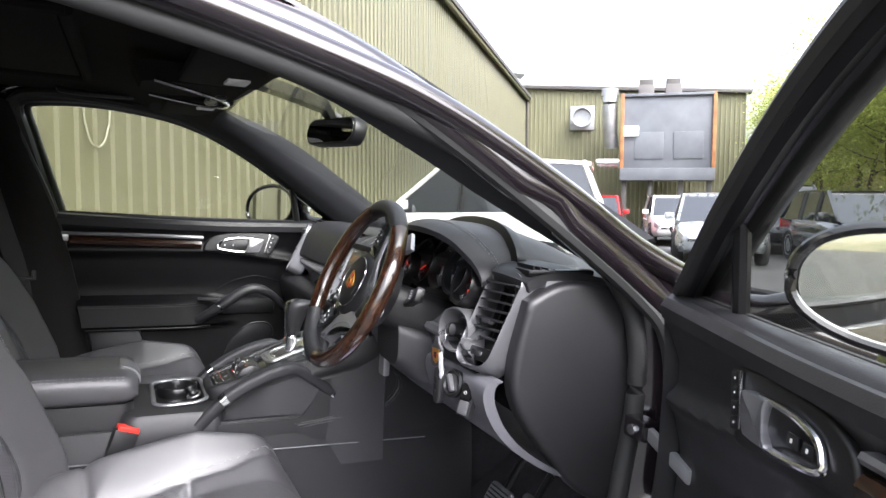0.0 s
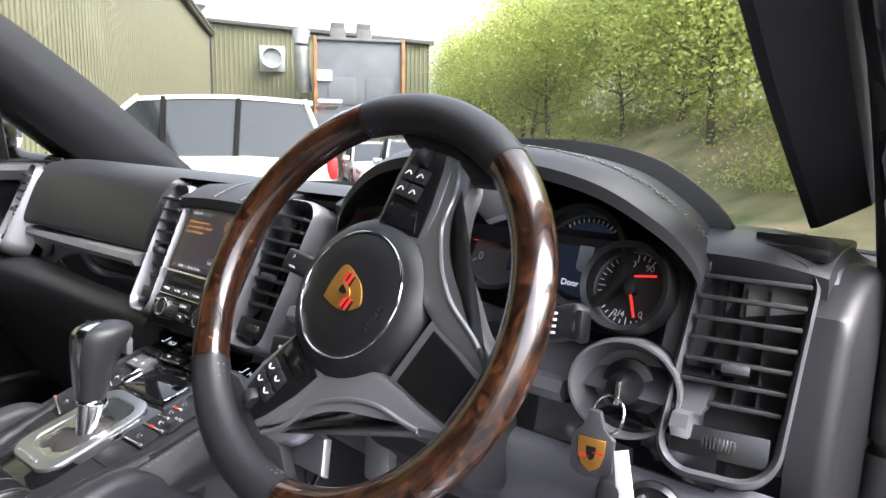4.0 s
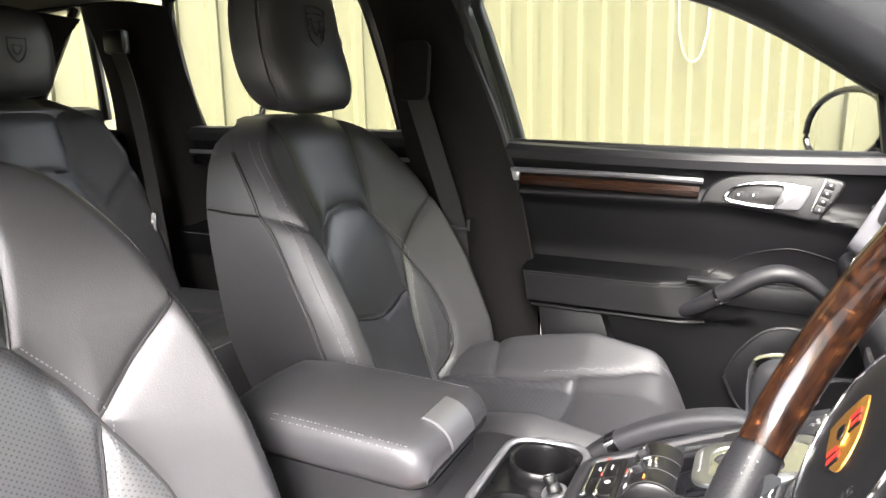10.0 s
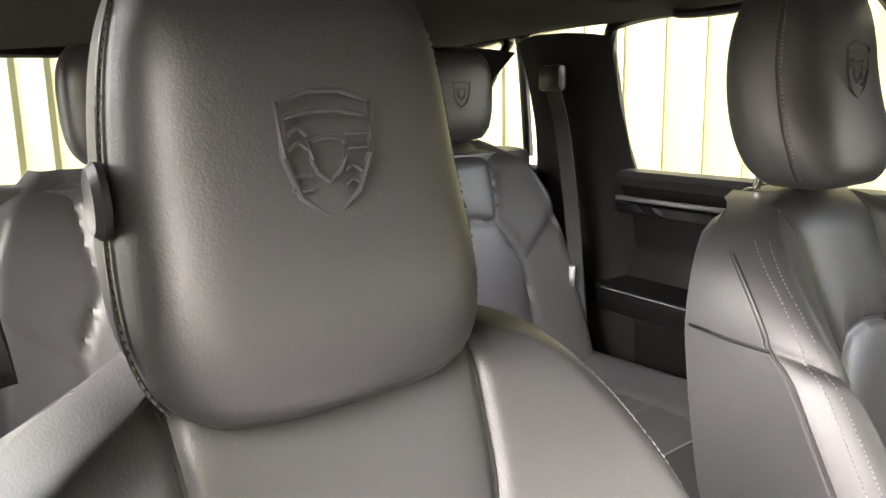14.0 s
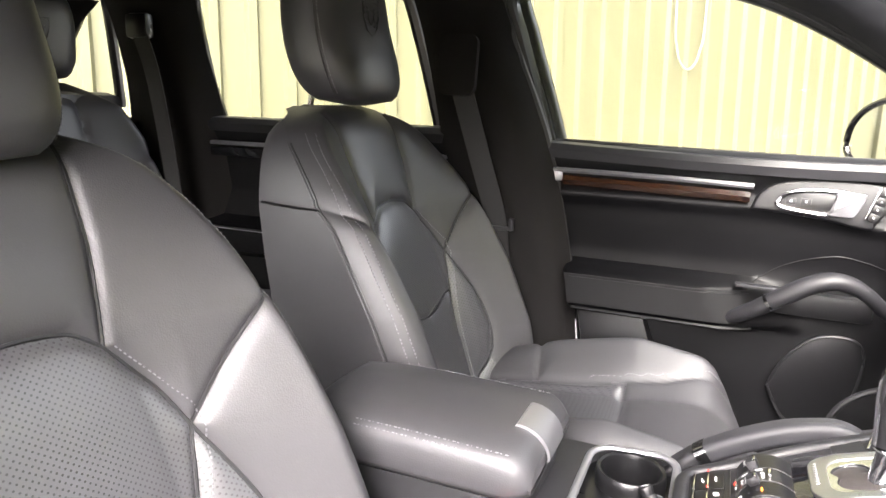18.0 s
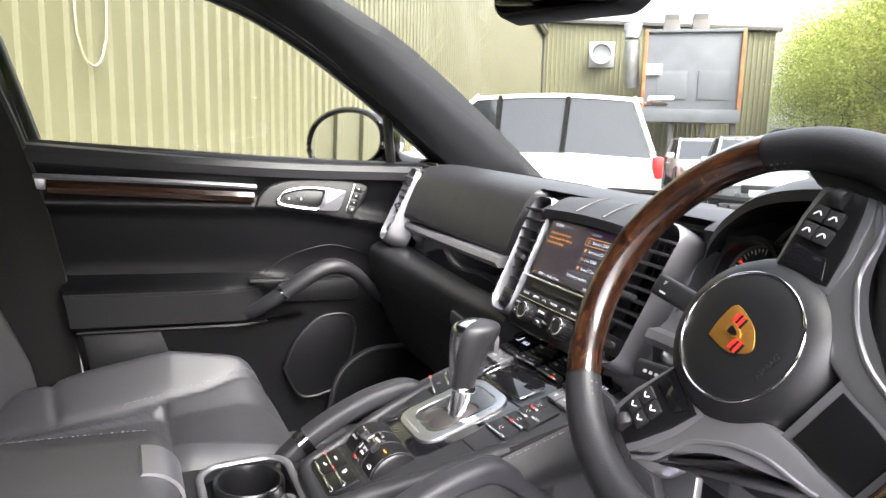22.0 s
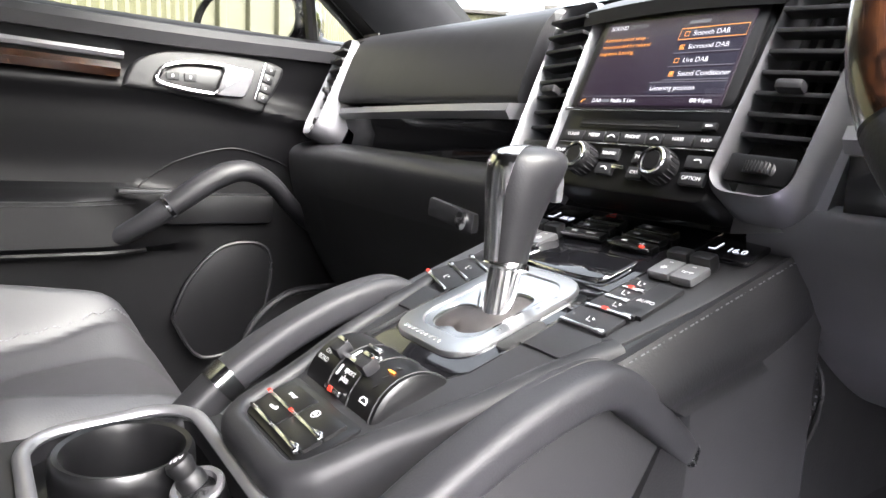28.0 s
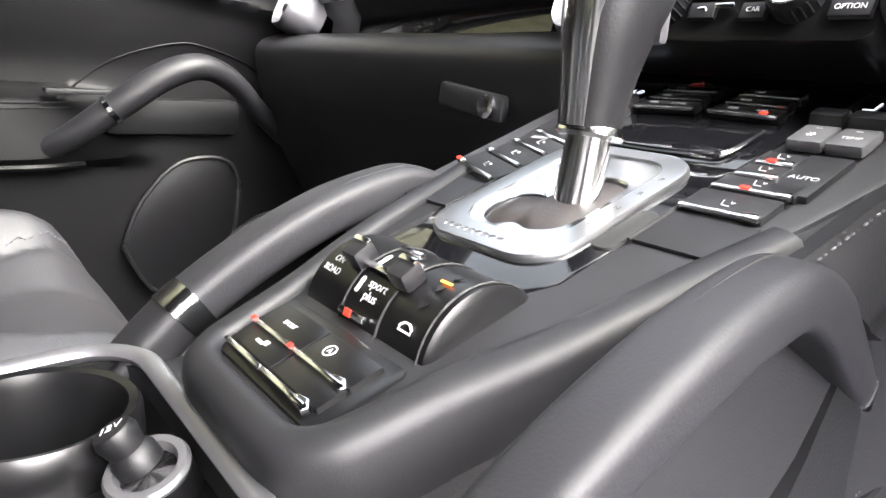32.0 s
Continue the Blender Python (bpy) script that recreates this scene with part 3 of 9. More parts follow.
def tree(x, y, z, h, seed, material, spread=1.0):
    rnd = random.Random(seed)
    fm = OUT @ Matrix.Translation((x, y, z))
    ob = thing("tree", "young broadleaf tree in pale spring leaf on the bank", "tree", (0, 0, 0), frame_m=fm, group="trees on the bank")
    lean = rnd.uniform(-0.3, 0.3)
    pts = [(lean * t * t * 2, 0.2 * math.sin(t * 3 + seed), t * h * 0.8) for t in np.linspace(0, 1, 8)]
    limbs = [tube(pts, [0.11 * (1 - 0.85 * t) * h / 6 for t in np.linspace(0, 1, 8)], 7)]
    tips = []
    for _ in range(15):
        t = rnd.uniform(0.18, 0.95)
        a = rnd.uniform(0, 6.28)
        ln = h * rnd.uniform(0.20, 0.42) * spread * (1.15 - 0.6 * t)
        b = Vector((lean * t * t * 2, 0, t * h * 0.8))
        e = b + Vector((math.cos(a) * ln, math.sin(a) * ln, ln * rnd.uniform(0.3, 0.9)))
        mid = (b + e) / 2 + Vector((0, 0, -0.08 * ln))
        limbs.append(tube(spline([b, mid, e], 6), [0.035 * h / 6 * (1 - 0.8 * k / 5) for k in range(6)], 5))
        tips += [mid, e, (mid + e) / 2, e + Vector((0, 0, 0.3))]
    part("trunk", merge(*limbs), BARK, ob)
    verts, faces = [], []
    for c in tips:
        n = 300
        cs = h * 0.14
        for _ in range(n):
            o = c + Vector((rnd.gauss(0, cs), rnd.gauss(0, cs), rnd.gauss(0, cs * 0.8)))
            s = rnd.uniform(0.035, 0.070)
            d1 = Vector((rnd.gauss(0, 1), rnd.gauss(0, 1), rnd.gauss(0, 0.6))).normalized()
            d2 = d1.cross(Vector((rnd.gauss(0, 1), rnd.gauss(0, 1), rnd.gauss(0, 1)))).normalized()
            k = len(verts)
            verts += [o - d1 * s, o + d2 * s * 0.5, o + d1 * s, o - d2 * s * 0.5]
            faces.append((k, k + 1, k + 2, k + 3))
    me = bpy.data.meshes.new("crown")
    me.from_pydata(verts, [], faces)
    me.materials.append(material)
    cr = new("crown", me)
    cr.parent = ob
    tagged(cr, "", "", "", "stuff")
    return ob


rt = random.Random(5)
k = 0
for x in np.linspace(0, 40, 17):
    for y0 in (-10.5, -14.0):
        k += 1
        xx, yy = x + rt.uniform(-1, 1), y0 + rt.uniform(-1.2, 1.2)
        tree(xx, yy, 1.4 if y0 > -12 else 2.6, rt.uniform(5.0, 7.5) + (1.5 if y0 < -12 else 0), k, LEAF if rt.random() < 0.75 else LEAF_P, 1.1)
# low scrub along the foot of the bank
for i in range(44):
    rb = random.Random(100 + i)
    bx, by = rb.uniform(-2, 40), (rb.uniform(-9.5, -8.2) if i < 22 else rb.uniform(-13.5, -10.0))
    vs, fs = [], []
    for _ in range(3200):
        o = Vector((rb.gauss(0, 0.8), rb.gauss(0, 0.6), abs(rb.gauss(0, 0.6 if i < 22 else 1.1))))
        s = rb.uniform(0.025, 0.05)
        d1 = Vector((rb.gauss(0, 1), rb.gauss(0, 1), rb.gauss(0, 1))).normalized()
        d2 = d1.cross(Vector((rb.gauss(0, 1), rb.gauss(0, 1), rb.gauss(0, 1)))).normalized()
        q = len(vs)
        vs += [o - d1 * s, o + d2 * s * 0.5, o + d1 * s, o - d2 * s * 0.5]
        fs.append((q, q + 1, q + 2, q + 3))
    me = bpy.data.meshes.new("shrub")
    me.from_pydata(vs, [], fs)
    me.materials.append(LEAF if i % 3 else LEAF_P)
    sh = new("shrub", me)
    sh.matrix_world = OUT @ Matrix.Translation((bx, by, 0.55 if i < 22 else 1.2 + 0.4 * (-10 - by)))
    tagged(sh, "leafy scrub on the grassy bank", "shrub", "scrub", "stuff")

# ---- the car's shell ----
carpet = solo("floor_carpet", sheet(lambda u, v: (-0.74 + 1.48 * u, -2.2 + 2.95 * v, 0.43 + 0.25 * max(0, v - 0.86) / 0.14 + 0.01 * math.sin(v * 20)), 30, 60, 0.06), CARPET, "charcoal carpet over the car's floor", "carpet", kind="structure")
tun = [[(-0.13, y, 0.42), (-0.12, y, 0.60), (-0.09, y, 0.66), (0.09, y, 0.66), (0.12, y, 0.60), (0.13, y, 0.42)] for y in (-1.0, -0.5, 0.0, 0.5, 0.72)]
solo("transmission_tunnel", loft(tun), CARPET, "carpeted tunnel between the footwells", "tunnel", kind="structure")
fire = sheet(lambda u, v: (-0.74 + 1.48 * u, 0.62 + 0.16 * v, 0.44 + 0.62 * v), 12, 12, 0.05, (0, 1, 0))
solo("bulkhead", fire, CARPET, "dark carpeted bulkhead of the footwells", "bulkhead", kind="structure")

roof_z = lambda x, y: 1.490 - 0.034 * (x / 0.62) ** 2 - 0.10 * max(0.0, (y + 0.42) / 0.36) ** 1.5 - 0.05 * max(0.0, (-1.5 - y) / 0.8) ** 2
solo("headliner", sheet(lambda u, v: (-0.64 + 1.28 * u, -2.25 + 2.13 * v, roof_z(-0.64 + 1.28 * u, -2.25 + 2.13 * v)), 33, 50, 0.012, (0, 0, 1)), LINER, "black fabric headlining", "ceiling", kind="structure")
solo("roof_panel", sheet(lambda u, v: (-0.68 + 1.36 * u, -2.35 + 2.28 * v, roof_z((-0.68 + 1.36 * u) * 0.9, -2.35 + 2.28 * v) + 0.055), 33, 40, 0.006, (0, 0, 1)), PAINT, "black painted car roof", "roof", kind="structure")
sr = thing("sunroof", "dark glass sunroof panel with black frame in the headlining", "sunroof", (0, -0.8, 1.46))
part("blind", rbox((0, -0.80, 1.468), (0.74, 0.70, 0.008), 0.003), LINER, sr, "closed black roller blind")
fr = [(x * 0.385, -0.80 + y * 0.365, 1.466) for x, y in ((-1, -1), (-1, 1), (1, 1), (1, -1))]
for a, b in zip(fr, fr[1:] + fr[:1]):
    part("frame_rail", tube([a, b], 0.012, 8), LINER, sr)

ws = thing("windscreen", "clear laminated windscreen glass", "windscreen", (0, 0.6, 1.08), kind="structure")
WS = lambda u, v: ((2 * u - 1) * (0.68 - 0.09 * v), (0.74 - 0.19 * abs(2 * u - 1) ** 2.2) * (1 - v) + (-0.105 - 0.06 * abs(2 * u - 1) ** 2.2) * v, 1.065 + 0.375 * v + 0.02 * math.sin(math.pi * v))
pane = part("pane", sheet(WS, 25, 17), GLASS, ws)
pane.visible_shadow = False
part("header_seal", tube([WS(u, 0.99) for u in np.linspace(0, 1, 25)], 0.012, 8), RUBBER, ws)
part("cowl", tube([Vector(WS(u, 0.0)) + Vector((0, 0.03, -0.012)) for u in np.linspace(0, 1, 25)], 0.02, 8), PLASTIC_S, ws)
for s in (-1, 1):
    wp = spline([(s * 0.55, 0.66, 1.075), (s * 0.3, 0.735, 1.088), (s * 0.02, 0.76, 1.092)], 20)
    part("wiper", tube(wp, 0.008, 6), PLASTIC_S, ws)

def sm(a, b, x):
    t = min(max((x - a) / (b - a), 0.0), 1.0)
    return t * t * (3 - 2 * t)


# painted bonnet and wings outside the glass
bon = sheet(lambda u, v: ((2 * u - 1) * (0.80 - 0.06 * v), 0.74 + 0.95 * v - 0.1 * abs(2 * u - 1) ** 2, 1.005 - 0.05 * v - 0.22 * v**4 - 0.06 * (2 * u - 1) ** 2), 21, 15, 0.02)
solo("bonnet", bon, PAINT, "black painted bonnet", "bonnet", kind="structure")
for s in (-1, 1):
    w = loft([[(s * (0.76 + dx), y, z) for dx, z in ((0.0, 0.45), (0.16, 0.50), (0.20, 0.72), (0.17, 0.92), (0.06, 0.985 - 0.03 * k), (0.0, 0.96 - 0.03 * k))] for k, y in enumerate((0.47, 0.8, 1.2, 1.6))])
    solo("front_wing", w, PAINT, "black painted front wing", "car wing", kind="structure")


def pillar(name, label, stations, material=LINER):
    """stations: for each height the outer, middle and inner points of the trim; closed by a back."""
    rings = []
    for o, m_, i in stations:
        o, m_, i = Vector(o), Vector(m_), Vector(i)
        q = spline([o, (o + m_) / 2 + (m_ - (o + i) / 2) * 0.35, m_, (m_ + i) / 2 + (m_ - (o + i) / 2) * 0.35, i], 9)
        back = (o + i) / 2 - (m_ - (o + i) / 2) * 0.6
        rings.append([tuple(p) for p in q] + [tuple(back)])
    return solo(name, loft(rings), material, label, "pillar trim", kind="structure")


def smooth_stations(st, n=14):
    a = spline([[*o, *m_, *i] for o, m_, i in st], n)
    return [(p[:3], p[3:6], p[6:9]) for p in a]


APT = mat("pillar_fabric", (0.028, 0.029, 0.032), 0.85, vary=0.08, scale=60, grain=1800, bump=0.35, spec=0.2)
for s in (-1, 1):
    st = [((s * 0.700, 0.36, 1.075), (s * 0.645, 0.43, 1.10), (s * 0.640, 0.545, 1.085)),
          ((s * 0.690, 0.20, 1.185), (s * 0.620, 0.24, 1.215), (s * 0.615, 0.345, 1.225)),
          ((s * 0.665, 0.00, 1.318), (s * 0.590, 0.03, 1.345), (s * 0.590, 0.135, 1.355)),
          ((s * 0.640, -0.15, 1.385), (s * 0.560, -0.14, 1.415), (s * 0.560, -0.05, 1.428)),
          ((s * 0.62, -0.28, 1.42), (s * 0.53, -0.26, 1.44), (s * 0.53, -0.16, 1.45))]
    if s > 0:
        # on the open side the trim runs lower, down to the aperture seal
        edge_ = [(0.618, 0.400, 1.112), (0.616, 0.20, 1.208), (0.616, 0.06, 1.280), (0.612, -0.10, 1.355), (0.59, -0.27, 1.405)]
        st = [((x + 0.050, y - 0.020, z + 0.024), (x, y, z), (x + 0.018, y + 0.115, z + 0.040)) for x, y, z in edge_]
        sl = spline([(0.70, -0.10, 0.470), (0.70, 0.10, 0.470), (0.70, 0.28, 0.50), (0.702, 0.385, 0.62), (0.700, 0.422, 0.78), (0.700, 0.436, 0.90), (0.700, 0.428, 1.0), (0.694, 0.400, 1.070), (0.690, 0.300, 1.172), (0.690, 0.157, 1.252), (0.690, 0.033, 1.308), (0.686, -0.165, 1.372), (0.672, -0.32, 1.408), (0.664, -0.46, 1.434), (0.660, -0.58, 1.442)], 96)
        solo("aperture_seal", tube(sl, 0.0165, 12), RUBBER, "soft black rubber seal along the open door aperture", "door seal", kind="structure")
        fl = []
        for x, y, z in sl[18:]:
            k = sm(1.03, 1.12, z)
            fl.append([(x + 0.004, y + 0.004, z + 0.004), (x + 0.035 - 0.018 * k, y + 0.030 - 0.018 * k, z + 0.012), (x + 0.055 - 0.030 * k, y + (0.10 * (1 - k) + 0.02 * k) * sm(0.62, 0.75, z), z + 0.040 - 0.016 * k)])
        solo("aperture_flange", loft(fl, closed=False, cap=False), PAINT, "glossy black painted flange behind the aperture seal", "door frame", kind="structure")
    pillar("pillar_trim_front", "dark grey fabric-covered windscreen pillar trim", smooth_stations(st), APT)
    # B pillar
    st = [((s * 0.735, -0.425, 0.46), (s * 0.68, -0.50, 0.46), (s * 0.70, -0.66, 0.46)),
          ((s * 0.725, -0.455, 0.80), (s * 0.665, -0.55, 0.80), (s * 0.70, -0.72, 0.80)),
          ((s * 0.715, -0.52, 1.09), (s * 0.650, -0.62, 1.09), (s * 0.69, -0.765, 1.09)),
          ((s * 0.690, -0.60, 1.30), (s * 0.625, -0.69, 1.30), (s * 0.665, -0.80, 1.30)),
          ((s * 0.66, -0.635, 1.41), (s * 0.595, -0.72, 1.43), (s * 0.63, -0.825, 1.42))]
    pillar("pillar_trim_centre", "black fabric and plastic centre pillar trim", smooth_stations(st))
    # C pillar
    st = [((s * 0.72, -1.36, 0.60), (s * 0.66, -1.50, 0.60), (s * 0.70, -1.74, 0.60)),
          ((s * 0.72, -1.40, 1.09), (s * 0.65, -1.52, 1.09), (s * 0.69, -1.70, 1.10)),
          ((s * 0.69, -1.43, 1.30), (s * 0.62, -1.54, 1.30), (s * 0.66, -1.695, 1.30)),
          ((s * 0.655, -1.43, 1.43), (s * 0.58, -1.55, 1.44), (s * 0.62, -1.70, 1.43))]
    pillar("pillar_trim_rear", "black fabric rear pillar trim", smooth_stations(st))
    # D pillar and side of the boot
    st = [((s * 0.70, -2.05, 1.10), (s * 0.60, -2.10, 1.10), (s * 0.55, -2.28, 1.10)),
          ((s * 0.66, -1.96, 1.25), (s * 0.57, -2.04, 1.27), (s * 0.53, -2.24, 1.27)),
          ((s * 0.63, -1.72, 1.41), (s * 0.52, -1.95, 1.44), (s * 0.50, -2.20, 1.44))]
    pillar("pillar_trim_tail", "black fabric tailgate pillar trim", smooth_stations(st))
    solo("boot_side", rbox((s * 0.70, -1.95, 0.80), (0.14, 0.62, 0.62), 0.03), LINER, "dark boot side trim", "side trim", kind="structure")
    # roof rail outside: glossy body frame and its seals
    rail = spline([(s * 0.86, 0.78, 0.97), (s * 0.80, 0.52, 1.06), (s * 0.765, 0.28, 1.215), (s * 0.735, 0.08, 1.335), (s * 0.705, -0.12, 1.425), (s * 0.685, -0.40, 1.485), (s * 0.675, -0.80, 1.51), (s * 0.675, -1.4, 1.50), (s * 0.66, -2.1, 1.44)], 60)
    if s > 0:
        rail = spline([(0.84, 0.82, 0.98), (0.76, 0.62, 1.050), (0.715, 0.41, 1.140), (0.708, 0.25, 1.232), (0.704, 0.05, 1.332), (0.700, -0.12, 1.388), (0.687, -0.40, 1.455), (0.675, -0.80, 1.505), (0.675, -1.4, 1.50), (0.66, -2.1, 1.44)], 60)
    solo("roof_rail", tube(rail, [0.045 if s < 0 else 0.030] * 60, 12, flat=0.75), PAINT, "glossy black painted roof frame beside the door opening", "roof frame", kind="structure")
    # body side: door opening frame, seals
    ap = spline([(s * 0.745, -0.46, 0.50), (s * 0.75, -0.2, 0.455), (s * 0.75, 0.15, 0.455), (s * 0.75, 0.36, 0.53), (s * 0.745, 0.45, 0.68), (s * 0.74, 0.475, 0.88), (s * 0.735, 0.46, 1.0), (s * 0.725, 0.40, 1.07), (s * 0.715, 0.22, 1.195), (s * 0.70, 0.02, 1.32), (s * 0.685, -0.13, 1.39), (s * 0.67, -0.32, 1.432), (s * 0.66, -0.55, 1.445), (s * 0.67, -0.635, 1.41), (s * 0.695, -0.61, 1.30), (s * 0.72, -0.53, 1.09), (s * 0.735, -0.465, 0.80)], 110)
    solo("door_seal", tube(ap, 0.013, 8, closed=True), RUBBER, "black rubber seal round the front door opening", "door seal", kind="structure")
    frame2 = [(p[0] + s * (0.035 if s < 0 or p[2] < 1.03 else -0.010), p[1] + (0.035 if p[1] > 0.2 else -0.02 if p[1] < -0.4 else 0), p[2] + (0.02 if p[2] > 1.2 else -0.02 if p[2] < 0.6 else 0)) for p in ap]
    solo("door_opening", tube(frame2, 0.030, 10, closed=True), PAINT, "glossy black painted door opening of the body", "door frame", kind="structure")
    # second outer seal and hinge post
    solo("hinge_post", rbox((s * 0.80, 0.50, 0.76), (0.12, 0.06, 0.56), 0.012), PAINT, "black painted hinge post", "door post", kind="structure")
    solo("lower_sill", rbox((s * 0.80, -0.1, 0.40), (0.14, 1.2, 0.12), 0.02), PAINT, "black painted door sill", "sill", kind="structure")
    solo("sill_plate", rbox((s * 0.70, -0.06, 0.475), (0.09, 0.85, 0.012), 0.004), SILVER, "satin sill plate", "sill", kind="structure")
    solo("kick_panel", rbox((s * 0.70, 0.58, 0.60), (0.02, 0.14, 0.34), 0.006), PLASTIC, "black plastic footwell side trim", "side trim", kind="structure")
solo("tailgate", merge(rbox((0, -2.30, 0.88), (1.3, 0.06, 0.46), 0.02), rbox((0, -2.27, 1.44), (1.2, 0.08, 0.05), 0.02)), LINER, "dark trimmed tailgate behind the rear seats", "tailgate", kind="structure")
g = solo("rear_window", rbox((0, -2.31, 1.27), (1.16, 0.006, 0.34), 0), GLASS, "tailgate window glass", "window", kind="structure")
g.visible_shadow = False


# ---- doors: built for the passenger side closed, mirrored for the driver's side ----
def card_x(y, z):
    """How far the door card stands from the car's middle, at y, z."""
    x = float(np.interp(z, [0.46, 0.60, 0.74, 0.80, 0.84, 0.92, 1.00, 1.035, 1.060, 1.082, 1.092], [0.70, 0.705, 0.71, 0.715, 0.718, 0.722, 0.716, 0.705, 0.694, 0.697, 0.712]))
    arm = sm(0.735, 0.755, z) * (1 - sm(0.826, 0.842, z)) * (1 - sm(-0.16, 0.02, y + (z - 0.75) * 0.5))
    zr = 0.988 - 0.045 * sm(-0.10, 0.32, y)
    ridge = math.exp(-(((z - zr) / 0.016) ** 2)) + 0.6 * sm(zr + 0.02, zr, z) * sm(0.84, zr, z)
    return x - 0.062 * arm - 0.012 * ridge + 0.010 * sm(0.93, 0.86, z) * (1 - arm)


def front_door(label, driver=False):
    hinge = Matrix.Translation((0.78, 0.46, 0)) @ pose(0, 0, 0, 0, 0, 66) @ Matrix.Translation((-0.765, -0.43, 0)) if driver else None
    fm = CAR @ hinge if driver else PDOOR
    ob = thing("front_door", label, "car door", (0.76 if driver else -0.76, 0.0, 0.46), frame_m=fm, group="front doors")

    def add(name, bm, material, label="", parent=None, smooth=40):
        return part(name, bm if driver else mirrored(bm), material, parent or ob, label, smooth)

    rear = lambda z: np.interp(z, [0.46, 0.62, 0.80, 1.09], [-0.385, -0.432, -0.462, -0.535])
    front = lambda z: np.interp(z, [0.46, 0.75, 1.0, 1.09], [0.33, 0.33, 0.33, 0.36])

    def card(u, v):
        z = 0.46 + 0.632 * v
        y = rear(z) + (front(z) - rear(z)) * u
        return card_x(y, z), y, z

    # same leather on both: shade painted into the closed card, the open one lighter
    add("door_card", sheet(card, 110, 90, 0.03, (1, 0, 0)), LEATHER_D if driver else DOOR_SHADED, "black leather and soft plastic door card")
    skin = sheet(lambda u, v: (0.80 + 0.09 * math.sin(math.pi * (0.15 + 0.7 * v)) - 0.03 * v, rear(0.46 + 0.6 * v) - 0.03 + (front(0.46 + 0.6 * v) - rear(0.46 + 0.6 * v) + 0.13) * u, 0.40 + 0.67 * v), 30, 24, 0.01, (-1, 0, 0))
    add("outer_skin", skin, PAINT)
    edge = [[(x, rear(z) + (-0.012 if x > 0.74 else 0.002), z) for x in (0.715, 0.76, 0.82)] for z in np.linspace(0.46, 1.07, 12)]
    add("rear_edge", loft(edge, closed=False, cap=False), PAINT)
    fe = [[(x, front(z) + 0.012, z) for x in (0.70, 0.74, 0.80)] for z in np.linspace(0.46, 1.07, 12)]
    add("front_edge", loft(fe, closed=False, cap=False), PLASTIC_M)
    # waist rail: padded top with the window slot
    top = [[(0.690, y, z - 0.028), (0.686, y, z - 0.010), (0.694, y, z + 0.002), (0.715, y, z + 0.006), (0.735, y, z), (0.735, y, z - 0.03)] for y, z in spline([(-0.535, 1.092), (-0.30, 1.084), (-0.05, 1.080), (0.16, 1.083), (0.34, 1.086)], 24)]
    add("waist_rail", loft(top), LEATHER_D)
    add("window_seal", tube([(0.738, y, z) for y, z in spline([(-0.54, 1.097), (-0.05, 1.088), (0.35, 1.090)], 12)], 0.006, 6), RUBBER)
    # window frame
    fp = spline([(0.735, -0.535, 1.09), (0.722, -0.565, 1.19), (0.695, -0.60, 1.31), (0.672, -0.620, 1.400), (0.664, -0.56, 1.424), (0.660, -0.40, 1.428), (0.664, -0.20, 1.400), (0.676, -0.03, 1.332), (0.70, 0.17, 1.21), (0.728, 0.345, 1.09)], 60)
    add("window_frame", tube(fp, [0.016] * 60, 8), PLASTIC_S)
    add("frame_liner", tube([(p[0] - 0.012, p[1] - 0.004, p[2] + 0.006) for p in fp], [0.013] * 60, 8), RUBBER)
    add("frame_channel", tube([(p[0] + 0.030, p[1] + 0.006, p[2] + 0.004) for p in fp], [0.026] * 60, 10), PLASTIC_S)
    add("divider_bar", tube([(0.712, 0.165, 1.225), (0.735, 0.195, 1.085)], 0.011, 8), PLASTIC_S)
    gl = sheet(lambda u, v: ((0.737 - 0.064 * v), float(np.interp(v, [0, 0.3, 0.7, 0.95, 1], [-0.535, -0.56, -0.605, -0.615, -0.56])) * (1 - u) + u * float(np.interp(v, [0, 0.36, 0.72, 0.93, 1], [0.345, 0.18, -0.02, -0.18, -0.38])), 1.085 + 0.338 * v), 14, 12)
    p = add("window_glass", gl, GLASS)
    p.visible_shadow = False
    # chrome strip and dark wood inlay
    cs = [(0.700 - 0.004, y, z) for y, z in spline([(-0.515, 1.036), (-0.30, 1.034), (-0.115, 1.029)], 10)]
    add("chrome_strip", loft([[(x - 0.005, y, z + 0.006), (x - 0.008, y, z + 0.001), (x - 0.005, y, z - 0.004), (x + 0.02, y, z - 0.004), (x + 0.02, y, z + 0.006)] for x, y, z in cs]), SILVER)
    add("end_cap", rbox((0.696, -0.505, 1.024), (0.012, 0.024, 0.022), 0.004), SILVER)
    wd = spline([(-0.49, 1.018), (-0.30, 1.014), (-0.12, 1.010)], 10)
    add("wood_inlay", loft([[(0.690, y, z + 0.009), (0.684, y, z), (0.690, y, z - 0.011), (0.72, y, z - 0.011), (0.72, y, z + 0.009)] for y, z in wd]), BURL, "dark lacquered wood inlay")
    # handle bowl
    M = frame_at((0.694, 0.0, 1.008), (0, 1, 0.02), (0.10, 0, 1))
    if not driver:
        pass
    bz = [(-0.118, -0.022), (-0.100, 0.016), (-0.060, 0.036), (0.0, 0.044), (0.07, 0.044), (0.118, 0.036), (0.128, 0.020), (0.100, -0.030), (0.085, -0.044), (0.02, -0.034), (-0.05, -0.026)]
    MI = frame_at((0.694, 0.0, 1.008), (0, -1, 0), (0.10, 0, 1))

